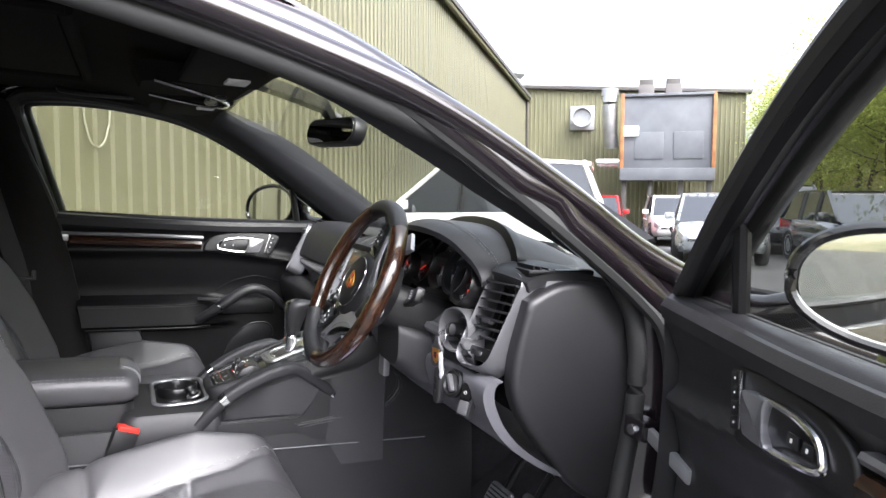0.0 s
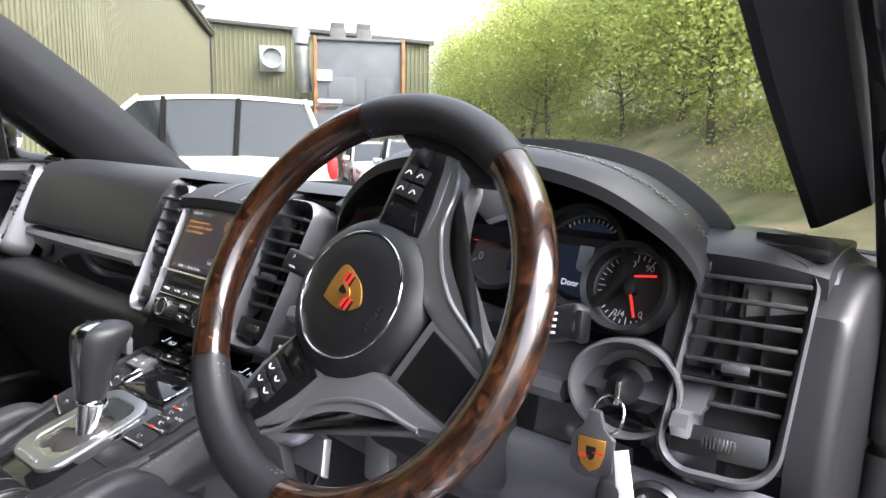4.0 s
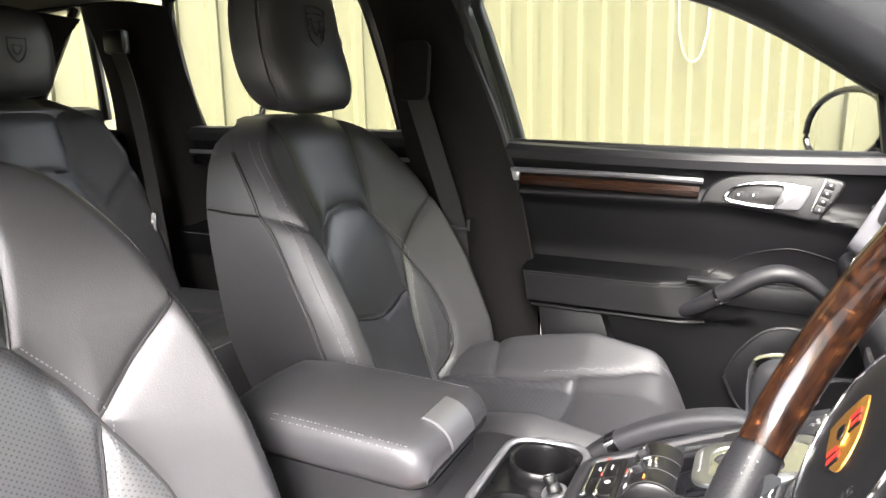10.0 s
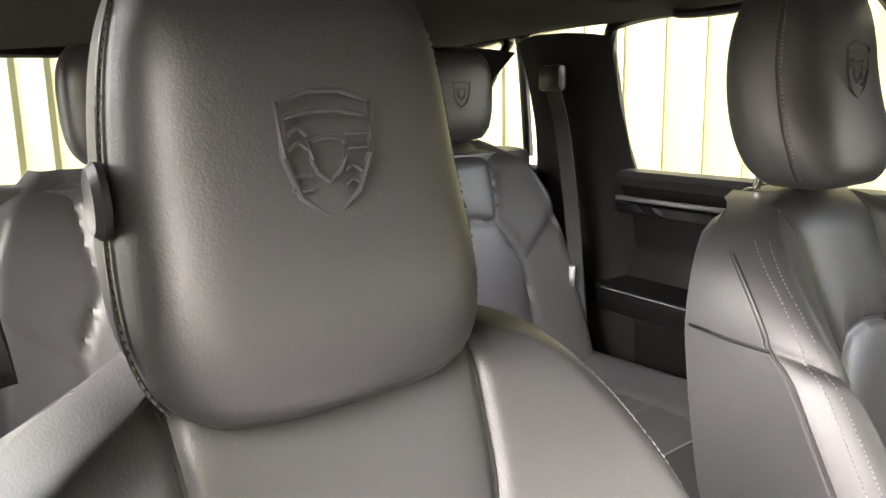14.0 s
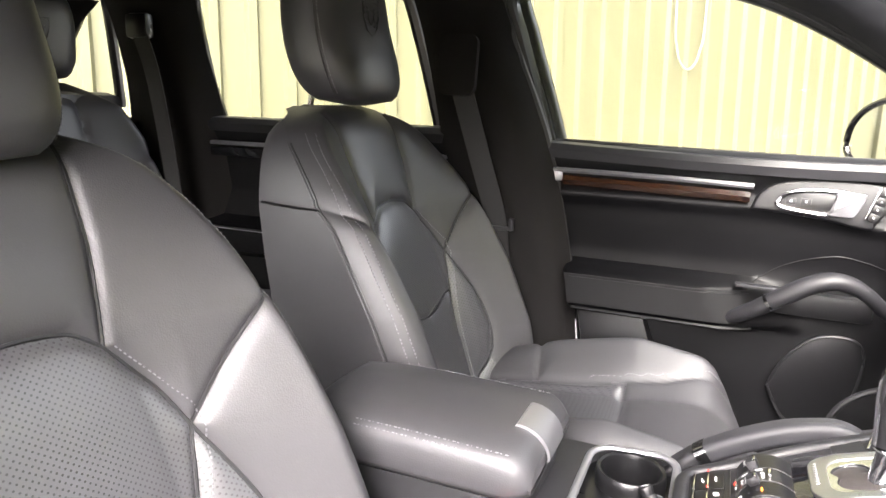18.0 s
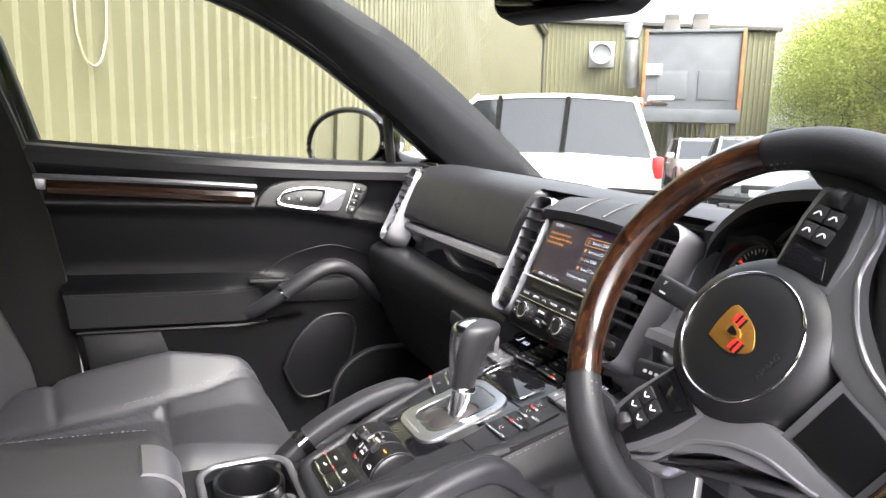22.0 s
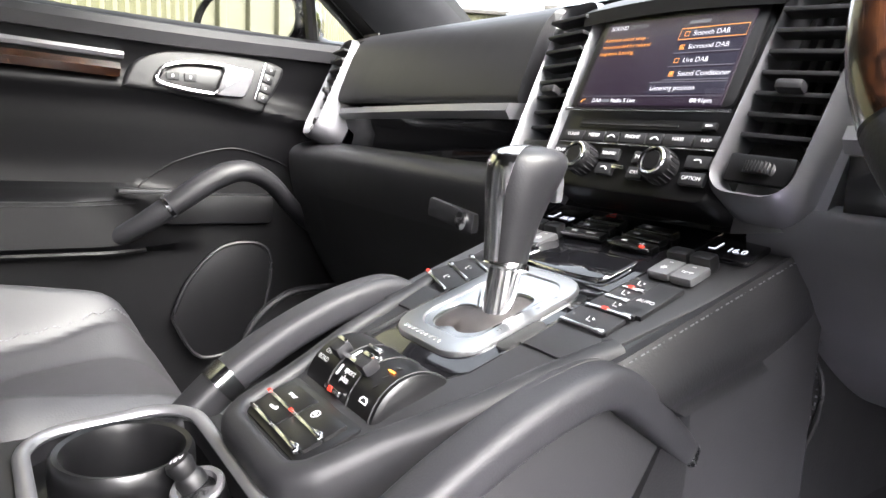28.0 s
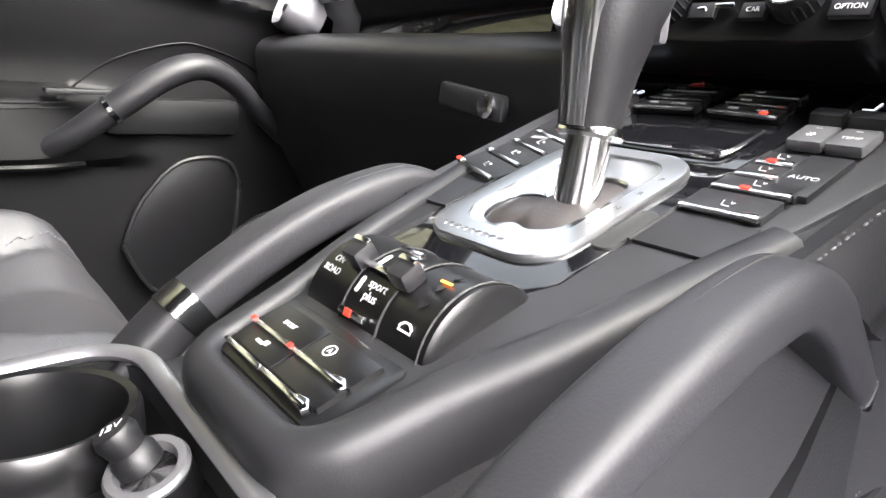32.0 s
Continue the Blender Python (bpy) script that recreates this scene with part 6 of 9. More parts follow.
# passenger side: silver strip, gloss band, lower pad with glovebox
strip_pts = spline([(-0.590, 0.160, 0.968), (-0.45, 0.148, 0.971), (-0.30, 0.140, 0.974), (-0.165, 0.138, 0.976)], 16)
part("silver_strip", loft([[(x, y - 0.006, z + 0.008), (x, y - 0.010, z), (x, y - 0.004, z - 0.008), (x, y + 0.03, z - 0.008), (x, y + 0.03, z + 0.010)] for x, y, z in strip_pts]), SILVER, dash)
part("gloss_band", loft([[(x, y + 0.002, z - 0.008), (x, y + 0.010, z - 0.03), (x, y + 0.004, z - 0.055), (x, y + 0.05, z - 0.055), (x, y + 0.05, z - 0.008)] for x, y, z in strip_pts]), GLOSS, dash)
LOW = [(0.150, 0.922), (0.122, 0.912), (0.112, 0.890), (0.125, 0.83), (0.165, 0.74), (0.23, 0.65), (0.36, 0.58)]


def low_f(x0, x1):
    pts = spline(LOW, 40)

    def f(u, v):
        k = min(int(v * 39), 38)
        a = v * 39 - k
        return x0 + (x1 - x0) * u, pts[k][0] * (1 - a) + pts[k + 1][0] * a, pts[k][1] * (1 - a) + pts[k + 1][1] * a

    return f


part("lower_pad", sheet(low_f(-0.69, -0.10), 30, 41, 0.02, (0, 1, 0)), LEATHER_D, dash)
GREY_D = mat("dark_satin_paint", (0.05, 0.05, 0.053), 0.3, metal=0.4, bump=0.02)
gb = thing("glovebox", "dark glovebox lid with a silver catch", "glovebox", (-0.38, 0.16, 0.76), frame_m=DASH)
part("lid", sheet(lambda u, v: (-0.59 + 0.42 * u, 0.116 + 0.07 * v * v + 0.03 * v, 0.868 - 0.20 * v), 14, 14, 0.012, (0, 1, 0)), PLASTIC, gb)
part("catch_plate", rbox((0, 0, 0), (0.086, 0.010, 0.022), 0.004, Matrix.Translation((-0.222, 0.113, 0.861)) @ pose(0, 0, 0, 0, 6, 0)), GREY_D, gb, "dark satin catch plate")
part("catch_lock", lathe([(0, 0), (0.010, 0), (0.010, 0.004), (0.006, 0.005), (0, 0.005)], Matrix.Translation((-0.196, 0.108, 0.858)) @ pose(0, 0, 0, 90), 16), CHROME, gb)

# driver's side: silver strip and knee panel
FASCIA = leather("grey_fascia_leather", (0.045, 0.045, 0.049), 0.42, 520, 0.14, spec=0.5)
for x0, x1 in ((0.165, 0.50), (0.588, 0.60)):
    sp = [(x, 0.142 + 0.01 * (x - 0.165), 0.962) for x in np.linspace(x0, x1, 6)]
    part("silver_strip", loft([[(x, y - 0.006, z + 0.009), (x, y - 0.010, z), (x, y - 0.004, z - 0.009), (x, y + 0.03, z - 0.009), (x, y + 0.03, z + 0.009)] for x, y, z in sp]), SILVER, dash)
part("gloss_band", loft([[(x, 0.146, 0.952), (x, 0.150, 0.915), (x, 0.19, 0.915), (x, 0.19, 0.952)] for x in np.linspace(0.165, 0.62, 6)]), GLOSS, dash)
part("fascia", sheet(lambda u, v: (0.165 + 0.44 * u, 0.150 + 0.03 * v, 0.970 + 0.022 * v), 20, 8, 0.02, (0, 1, 0)), FASCIA, dash)
KNEE_GREY = mat("satin_grey_plastic", (0.085, 0.085, 0.094), 0.36, grain=1200, bump=0.15, dist=0.0003)
KNEE = [(0.152, 0.918), (0.138, 0.908), (0.140, 0.88), (0.165, 0.835), (0.215, 0.79), (0.30, 0.745), (0.42, 0.72)]
kp = spline(KNEE, 40)
part("knee_panel", sheet(lambda u, v: (0.10 + 0.575 * u, kp[min(int(v * 39 + 0.5), 39)][0] + 0.05 * max(0, 0.25 - u) , kp[min(int(v * 39 + 0.5), 39)][1]), 30, 40, 0.02, (0, 1, 0)), KNEE_GREY, dash)


VENT_S = mat("satin_vent_silver", (0.20, 0.20, 0.212), 0.38, metal=0.75, vary=0.03, grain=1500, bump=0.03)


def shell_ring(m, w, h, r, k=6):
    return [m @ Vector((x, y, 0)) for x, y in rrect(w, h, r, k)]


def air_vent(label, m, w, h, slats=8, knob=True, wheel=True, skew=0.0):
    """An upright air vent: silver frame, dark duct, slats, a slide knob and a thumb wheel. m faces out along z."""
    ob = thing("air_vent", label, "air vent", m.translation, group="dashboard air vents", frame_m=DASH)
    sk = lambda p: (p[0] + skew * p[1], p[1])
    outer = [sk(p) for p in rrect(w, h, min(w, h) * 0.33, 8)]
    inner = [sk(p) for p in rrect(w - 0.011, h - 0.013, min(w, h) * 0.28, 8)]
    rings = [[m @ Vector((x * 1.02, y * 1.02, -0.045)) for x, y in outer], [m @ Vector((x, y, -0.004)) for x, y in outer], [m @ Vector((x * 0.5 + a * 0.5, y * 0.5 + b * 0.5, 0.004)) for (x, y), (a, b) in zip(outer, inner)], [m @ Vector((x, y, -0.002)) for x, y in inner], [m @ Vector((x, y, -0.040)) for x, y in inner]]
    part("frame", loft(rings, True, False), VENT_S, ob, "satin silver frame")
    part("duct", slab([(x * 1.01, y * 1.01) for x, y in inner], 0.004, m @ Matrix.Translation((0, 0, -0.036)), 0), RUBBER, ob)
    bot = 0.030 if wheel else 0.0
    hh = h - 0.034 - bot
    for k in range(slats):
        y = -h / 2 + 0.016 + bot + hh * (k + 0.5) / slats
        part("slat", rbox((skew * y, y, -0.010), (w - 0.012, 0.0035, 0.018), 0.001, m @ pose(0, 0, 0, 12)), PLASTIC_M, ob)
    for k in range(3):
        x = (w - 0.03) * (-0.3 + 0.3 * k)
        part("fin", rbox((x, bot / 2, -0.026), (0.002, h - 0.05 - bot, 0.012), 0, m), PLASTIC, ob)
    if knob:
        part("slide_knob", rbox((skew * -0.008, -0.006, 0.002), (0.020, 0.008, 0.012), 0.003, m), PLASTIC_M, ob)
    if wheel:
        yb = -h / 2 + 0.030
        part("wheel_panel", rbox((skew * yb, yb - 0.003, -0.008), (w - 0.018, 0.022, 0.006), 0.002, m), PLASTIC_S, ob)
        part("thumb_wheel", lathe([(0, -0.004), (0.014, -0.004), (0.015, -0.002), (0.015, 0.002), (0.014, 0.004), (0, 0.004)], m @ Matrix.Translation((skew * yb, yb - 0.003, -0.014)) @ pose(0, 0, 0, 90), 24), PLASTIC_M, ob)
        for k in range(9):
            part("rib", rbox((skew * yb - 0.010 + 0.0025 * k, yb - 0.003, 0.0008 - 0.00035 * (k - 4) ** 2 * 0.5), (0.001, 0.009, 0.0012), 0, m), PLASTIC, ob)
    return ob


for s, lab in ((1, "upright side air vent with silver frame by the driver's door"), (-1, "upright side air vent with silver frame by the passenger door")):
    mv = frame_at(((0.620, 0.172, 1.008) if s > 0 else (-0.640, 0.156, 1.008)), (1, s * 0.22, 0), (0, 0.45, 1))
    air_vent(lab, mv, 0.084, 0.172, 7, True, True, skew=s * 0.10)
    part("vent_pod", loft([[(s * a, b, c) for a, b, c in r] for r in (
        [(0.606, 0.200, 0.918), (0.664, 0.215, 0.918), (0.664, 0.26, 0.90), (0.590, 0.26, 0.90)],
        [(0.604, 0.205, 0.95), (0.670, 0.225, 0.95), (0.672, 0.28, 0.95), (0.580, 0.28, 0.95)],
        [(0.606, 0.225, 1.06), (0.668, 0.242, 1.06), (0.668, 0.30, 1.06), (0.584, 0.30, 1.06)],
        [(0.608, 0.235, 1.085), (0.664, 0.25, 1.08), (0.664, 0.30, 1.08), (0.580, 0.30, 1.085)])]), VENT_S, dash, "silver vent surround")

# ---- centre stack ----
ST = frame_at((0.004, 0.134, 0.977), (1, 0, 0), (0, 0.40, 0.917)) @ Matrix.Scale(0.965, 4)
stack = thing("media_unit", "built-in radio and navigation unit with a lit colour screen", "car radio", (0.005, 0.125, 0.95), frame_m=DASH)


def st(u, v, h=0.0):
    return ST @ Matrix.Translation((u, v, h))


part("panel", slab(rrect(0.178, 0.185, 0.010, 4, 0, 0.018), 0.05, ST, 0.003), PLASTIC_S, stack)
part("screen_bezel", slab(rrect(0.170, 0.098, 0.008, 4, 0, 0.052), 0.006, st(0, 0, 0.004), 0.003), PLASTIC, stack)
SCREEN = lit("screen_purple", (0.016, 0.009, 0.018), 0.16)
UI = lit("screen_white_text", (0.85, 0.85, 0.88), 0.14)
UIO = lit("screen_orange_text", (1.0, 0.40, 0.08), 0.09)
UIB = lit("screen_button", (0.020, 0.018, 0.030), 0.16)
UIG = lit("screen_grey", (0.16, 0.16, 0.18), 0.12)
scr = part("screen", slab(rrect(0.150, 0.084, 0.002, 3, 0, 0.046), 0.003, st(0, 0, 0.0050), 0.0005), SCREEN, stack, "lit sound menu")
gls = part("screen_glass", slab(rrect(0.152, 0.086, 0.002, 3, 0, 0.046), 0.0004, st(0, 0, 0.0075), 0), glass("screen_cover", (0.96, 0.96, 0.97), 0.8), stack)


def ui(text, u, v, size, material=UI, align="LEFT"):
    return words(text, size, st(u, v, 0.0056), material, scr, "menu_text", align, 0.0001)


ui("SOUND", -0.070, 0.082, 0.0058)
ui("OPTION", -0.047, 0.082, 0.0052, UIG)
ui("Alternate sound setup -", -0.072, 0.070, 0.0052, UIO)
ui("recommended for relaxed", -0.072, 0.063, 0.0052, UIO)
ui("long-term listening", -0.072, 0.056, 0.0052, UIO)
part("menu_bar", rbox((0.026, 0.081, 0.0057), (0.020, 0.003, 0.0002), 0, ST), UIG, scr)
for k, (tx, on) in enumerate((("Smooth DAB", 0), ("Surround DAB", 1), ("Live DAB", 0), ("Sound Conditioner", 1))):
    v = 0.070 - 0.0125 * k
    part("menu_button", rbox((0.042, v, 0.0055), (0.062, 0.0105, 0.0003), 0, ST), UIB, scr)
    part("menu_line", rbox((0.042, v - 0.0054, 0.0057), (0.062, 0.0006, 0.0003), 0, ST), UIG, scr)
    part("tick_box", tube([st(0.018 + a, v + b, 0.0058).translation for a, b in ((-0.002, -0.002), (0.002, -0.002), (0.002, 0.002), (-0.002, 0.002))], 0.0004, 4, closed=True), UIO, scr)
    if on:
        part("tick", rbox((0.018, v, 0.0059), (0.0026, 0.0026, 0.0002), 0, ST), UIO, scr)
    ui(tx, 0.024, v, 0.0062)
part("menu_button", rbox((0.036, 0.0195, 0.0055), (0.074, 0.0105, 0.0003), 0, ST), UIB, scr)
part("menu_line", rbox((0.036, 0.0252, 0.0057), (0.074, 0.0006, 0.0003), 0, ST), UIG, scr)
ui("Listening position", 0.002, 0.0195, 0.0062)
part("highlight", tube([st(0.042 + a, 0.070 + b, 0.0059).translation for a, b in ((-0.031, -0.0052), (0.031, -0.0052), (0.031, 0.0052), (-0.031, 0.0052))], 0.0004, 4, closed=True), UIO, scr)
part("status_line", rbox((0.0, 0.0125, 0.0056), (0.146, 0.0005, 0.0002), 0, ST), UIG, scr)
ui("DAB", -0.058, 0.008, 0.0055)
part("menu_bar", rbox((-0.0415, 0.008, 0.0057), (0.008, 0.0030, 0.0002), 0, ST), UIG, scr)
ui("Radio 5 Live", -0.036, 0.008, 0.0055)
ui("04:41pm", 0.046, 0.008, 0.0058)
part("call_icon", tube(spline([st(-0.071, 0.006, 0.0058).translation, st(-0.0695, 0.0085, 0.0058).translation, st(-0.0665, 0.0095, 0.0058).translation], 6), 0.0006, 4), UIO, scr)
part("silver_line", tube([st(-0.086, -0.001, 0.006).translation, st(0.086, -0.001, 0.006).translation], 0.0016, 8), CHROME, stack)
part("disc_slot", rbox((0.0, -0.012, 0.0005), (0.130, 0.009, 0.002), 0.001, ST), PLASTIC, stack)
part("slot_gap", rbox((-0.01, -0.013, 0.0018), (0.105, 0.0022, 0.001), 0, ST), RUBBER, stack)
ej = part("eject_key", rbox((0.072, -0.013, 0.003), (0.012, 0.006, 0.004), 0.001, ST), PLASTIC_M, stack)
part("mark", rbox((0.072, -0.013, 0.0052), (0.006, 0.0016, 0.0004), 0, ST), WHITE, ej)
row = ((-0.066, 0.026, "TUNER"), (-0.040, 0.024, "MEDIA"), (-0.019, 0.016, ""), (0.004, 0.028, "PHONE"), (0.027, 0.016, ""), (0.050, 0.028, "NAVI"), (0.076, 0.022, "MAP"))
for u, w, tx in row:
    kx = part("key", rbox((u * 0.98, -0.026, 0.002), (w - 0.001, 0.010, 0.005), 0.0012, ST), PLASTIC_M, stack)
    if tx:
        words(tx, 0.0046, st(u * 0.98, -0.0255, 0.0048), WHITE, kx, align="CENTER", depth=0.0001)
    else:
        part("icon", tube(spline([st(u - 0.004, -0.027, 0.0048).translation, st(u, -0.0245, 0.0048).translation, st(u + 0.004, -0.027, 0.0048).translation], 6), 0.0006, 4), WHITE, kx)
for a, b in ((-0.078, -0.012), (-0.009, 0.018), (0.020, 0.084)):
    part("key_trim", tube([st(a, -0.0325, 0.004).translation, st(b, -0.0325, 0.004).translation], 0.0009, 6), CHROME, stack)
for u in (-0.041, 0.043):
    kn = part("rotary_knob", lathe([(0.0, 0.018), (0.0075, 0.018), (0.0085, 0.0165), (0.0095, 0.0175), (0.0125, 0.017), (0.0138, 0.014), (0.0142, 0.0), (0.0, 0.0)], st(u, -0.050, 0.0), 32), PLASTIC_S, stack)
    part("knob_ring", lathe([(0.0098, 0.0182), (0.0112, 0.0186), (0.0120, 0.0178), (0.0112, 0.0172), (0.0098, 0.0174)], st(u, -0.050, 0.0), 32), CHROME, kn)
    for k in range(20):
        a = k * 2 * math.pi / 20
        part("grip_rib", rbox((0.0142 * math.cos(a), 0.0142 * math.sin(a), 0.007), (0.0010, 0.0010, 0.011), 0, st(u, -0.050, 0.0)), PLASTIC_M, kn)
for u, v, w, tx in ((-0.071, -0.042, 0.022, "SOURCE"), (-0.071, -0.056, 0.022, ""), (-0.014, -0.042, 0.020, "SOUND"), (-0.014, -0.056, 0.018, ""), (0.020, -0.043, 0.016, "INFO"), (0.020, -0.057, 0.016, "CAR"), (0.074, -0.043, 0.022, ""), (0.074, -0.057, 0.022, "OPTION")):
    kx = part("key", rbox((u, v, 0.002), (w, 0.0105, 0.005), 0.0014, ST), PLASTIC_M, stack)
    if tx:
        words(tx, 0.0044, st(u, v, 0.0048), WHITE, kx, align="CENTER", depth=0.0001)
    else:
        part("icon", tube(spline([st(u - 0.003, v + 0.001, 0.0048).translation, st(u + 0.002, v + 0.0015, 0.0048).translation, st(u + 0.0035, v - 0.001, 0.0048).translation], 6), 0.0005, 4), WHITE, kx)
part("card_slot", rbox((0.0005, -0.0535, 0.003), (0.013, 0.0035, 0.004), 0.001, ST), CHROME, stack)
for s, lab in ((-1, "upright silver-framed air vent beside the radio on the passenger side"), (1, "upright silver-framed air vent beside the radio on the driver's side")):
    mv = st(s * 0.1225, 0.027, 0.0) @ pose(0, 0, 0, 0, s * 6, 0)
    air_vent(lab, mv, 0.066, 0.190, 8, True, True, skew=s * 0.06)
    part("vent_pod", loft([[st(s * u, v, h).translation for u, v, h in r] for r in (
        [(0.090, -0.080, -0.045), (0.150, -0.068, -0.046), (0.152, -0.05, -0.05), (0.090, -0.06, -0.05)],
        [(0.088, -0.055, -0.042), (0.155, -0.055, -0.043), (0.160, -0.05, -0.06), (0.088, -0.05, -0.06)],
        [(0.090, 0.06, -0.042), (0.158, 0.07, -0.043), (0.165, 0.07, -0.07), (0.090, 0.06, -0.07)],
        [(0.092, 0.108, -0.042), (0.153, 0.108, -0.043), (0.163, 0.105, -0.07), (0.092, 0.112, -0.07)],
        [(0.094, 0.115, -0.046), (0.155, 0.115, -0.046), (0.170, 0.112, -0.07), (0.094, 0.122, -0.07)])]), VENT_S, dash, "silver vent surround")

# ---- instruments ----
BIN = 0.393
hood = thing("instrument_hood", "black leather hood with double stitching over the instruments", "instrument hood", (BIN, 0.25, 1.06), frame_m=DASH)
ARC = spline([(-0.196, 1.074), (-0.187, 1.092), (-0.163, 1.114), (-0.115, 1.140), (-0.046, 1.153), (0.046, 1.153), (0.115, 1.140), (0.163, 1.114), (0.187, 1.092), (0.196, 1.074)], 61)


def hood_f(u, v):
    k = min(int(u * 60), 59)
    a = u * 60 - k
    x = ARC[k][0] * (1 - a) + ARC[k + 1][0] * a
    z = ARC[k][1] * (1 - a) + ARC[k + 1][1] * a
    lip = math.sin(min(v / 0.10, 1) * math.pi / 2)
    zz = z - 0.010 * (1 - lip) + 0.006 * math.sin(math.pi * v) - 0.045 * v**2.2
    return BIN + x * (1 - 0.10 * v), 0.128 + 0.29 * v + 0.045 * (abs(x) / 0.20) ** 2 * (1 - v), zz


part("shell", sheet(hood_f, 90, 24, 0.010, (0, 0, -1)), LEATHER_D, hood)
for v0 in (0.13, 0.155):
    stitches([Vector(hood_f(u, v0)) + Vector((0, 0, 0.0008)) for u in np.linspace(0.02, 0.98, 90)], hood)
# leather cheeks that close the hood down to the fascia
for s in (-1, 1):
    part("cheek", sheet(lambda u, v: (BIN + s * (0.165 + 0.045 * u), 0.178 + 0.045 * v + 0.020 * u, 0.972 + 0.118 * v), 8, 10, 0.012, (0, 1, 0)), LEATHER_D, hood)
clus = thing("instrument_cluster", "round dials with white figures and red needles in black tubes", "instrument cluster", (BIN, 0.22, 1.0), frame_m=CAR @ Matrix.Translation((0.004, 0.003, 0.031)))
part("backing", slab([(x, z - 1.04) for x, z in ARC] + [(0.20, -0.06), (-0.20, -0.06)], 0.02, frame_at((BIN, 0.238, 1.04), (1, 0, 0), (0, 0.30, 0.954)), 0.002), PLASTIC_S, clus)
DIAL = mat("dial_face_grey", (0.10, 0.10, 0.105), 0.5, bump=0.02)
DIALB = mat("dial_face_black", (0.012, 0.012, 0.013), 0.4, bump=0.02)
LCD = lit("lcd_blue", (0.010, 0.015, 0.028), 0.10)
LCDW = lit("lcd_white", (0.75, 0.8, 0.9), 0.14)
NEEDLE = lit("needle_red", (1.0, 0.05, 0.03), 0.10)


def dial(x, y, z, r, face, needle=None, figures=(), start=-135, sweep=270):
    m = frame_at((x, y, z), (1, 0, 0), (0, 0.30, 0.954))
    d = part("dial", lathe([(0, -0.002), (r, -0.002), (r, 0.0), (0, 0.0)], m, 40), face, clus)
    part("dial_tube", lathe([(r, -0.002), (r, 0.020), (r + 0.0045, 0.022), (r + 0.006, 0.018), (r + 0.006, -0.002)], m, 40), PLASTIC_S, d)
    part("dial_ring", lathe([(r - 0.001, 0.0), (r + 0.001, 0.004), (r - 0.001, 0.004)], m, 40), SILVER, d)
    for i in range(25):
        a = radians(start + sweep * i / 24)
        ln = 0.006 if i % 3 == 0 else 0.0035
        part("tick", rbox((0, r * 0.93 - ln / 2, 0.0005), (0.0009, ln, 0.0004), 0, m @ pose(0, 0, 0, 0, 0, -math.degrees(a))), WHITE, d)
    for i, tx in enumerate(figures):
        a = radians(start + sweep * i / max(1, len(figures) - 1))
        words(tx, r * 0.24, m @ Matrix.Translation((r * 0.70 * math.sin(a), r * 0.70 * math.cos(a), 0.0006)), WHITE, d, "figure", "CENTER", 0.0001)
    if needle is not None:
        mn = m @ pose(0, 0, 0, 0, 0, -needle)
        part("needle", rbox((0, r * 0.36, 0.006), (0.0022, r * 0.80, 0.0012), 0.0004, mn), NEEDLE, d)
        part("needle_hub", lathe([(0, 0.0), (r * 0.18, 0.0), (r * 0.16, 0.008), (0, 0.009)], m, 24), PLASTIC, d)
    return m, d


m, d = dial(BIN, 0.222, 1.050, 0.047, DIAL, -97, ("0", "1", "2", "3", "4", "5", "6"), -125, 250)
part("trip_display", rbox((0.018, -0.020, 0.0012), (0.026, 0.018, 0.001), 0.0005, m), LCD, d)
part("warning_lamp", rbox((-0.008, 0.016, 0.001), (0.004, 0.005, 0.0006), 0, m), REDLED, d)
m, d = dial(BIN - 0.086, 0.218, 1.044, 0.044, DIALB, -120, ("20", "60", "100", "140", "180"), -125, 250)
m, d = dial(BIN + 0.088, 0.206, 1.045, 0.039, DIALB, None, (), -90, 180)
part("display", slab([(0.033 * math.cos(t), 0.033 * math.sin(t)) for t in np.linspace(0, 2 * math.pi, 32, endpoint=False)], 0.001, m @ Matrix.Translation((0, 0, 0.0012)), 0), LCD, d)
part("car_icon", slab(rrect(0.013, 0.030, 0.005), 0.0004, m @ Matrix.Translation((0, 0.004, 0.0018)), 0), mat("icon_grey", (0.3, 0.32, 0.36), 0.5), d)
part("open_door_icon", rbox((0.010, 0.008, 0.0018), (0.007, 0.0016, 0.0004), 0, m @ pose(0, 0, 0, 0, 0, -20)), REDLED, d)
words("Door open", 0.0075, m @ Matrix.Translation((0, -0.022, 0.0018)), LCDW, d, "display_text", "CENTER", 0.0001)
m, d = dial(BIN - 0.142, 0.198, 1.028, 0.033, DIALB, -60, ("40", "", "120"), -100, 200)
m, d = dial(BIN + 0.136, 0.196, 1.028, 0.031, DIALB, 160, ("0", "2/4", "4/4", "", "120", "90"), 150, 240)
part("second_needle", rbox((0.012, 0.010, 0.006), (0.018, 0.0018, 0.001), 0, m @ pose(0, 0, 0, 0, 0, 8)), NEEDLE, d)

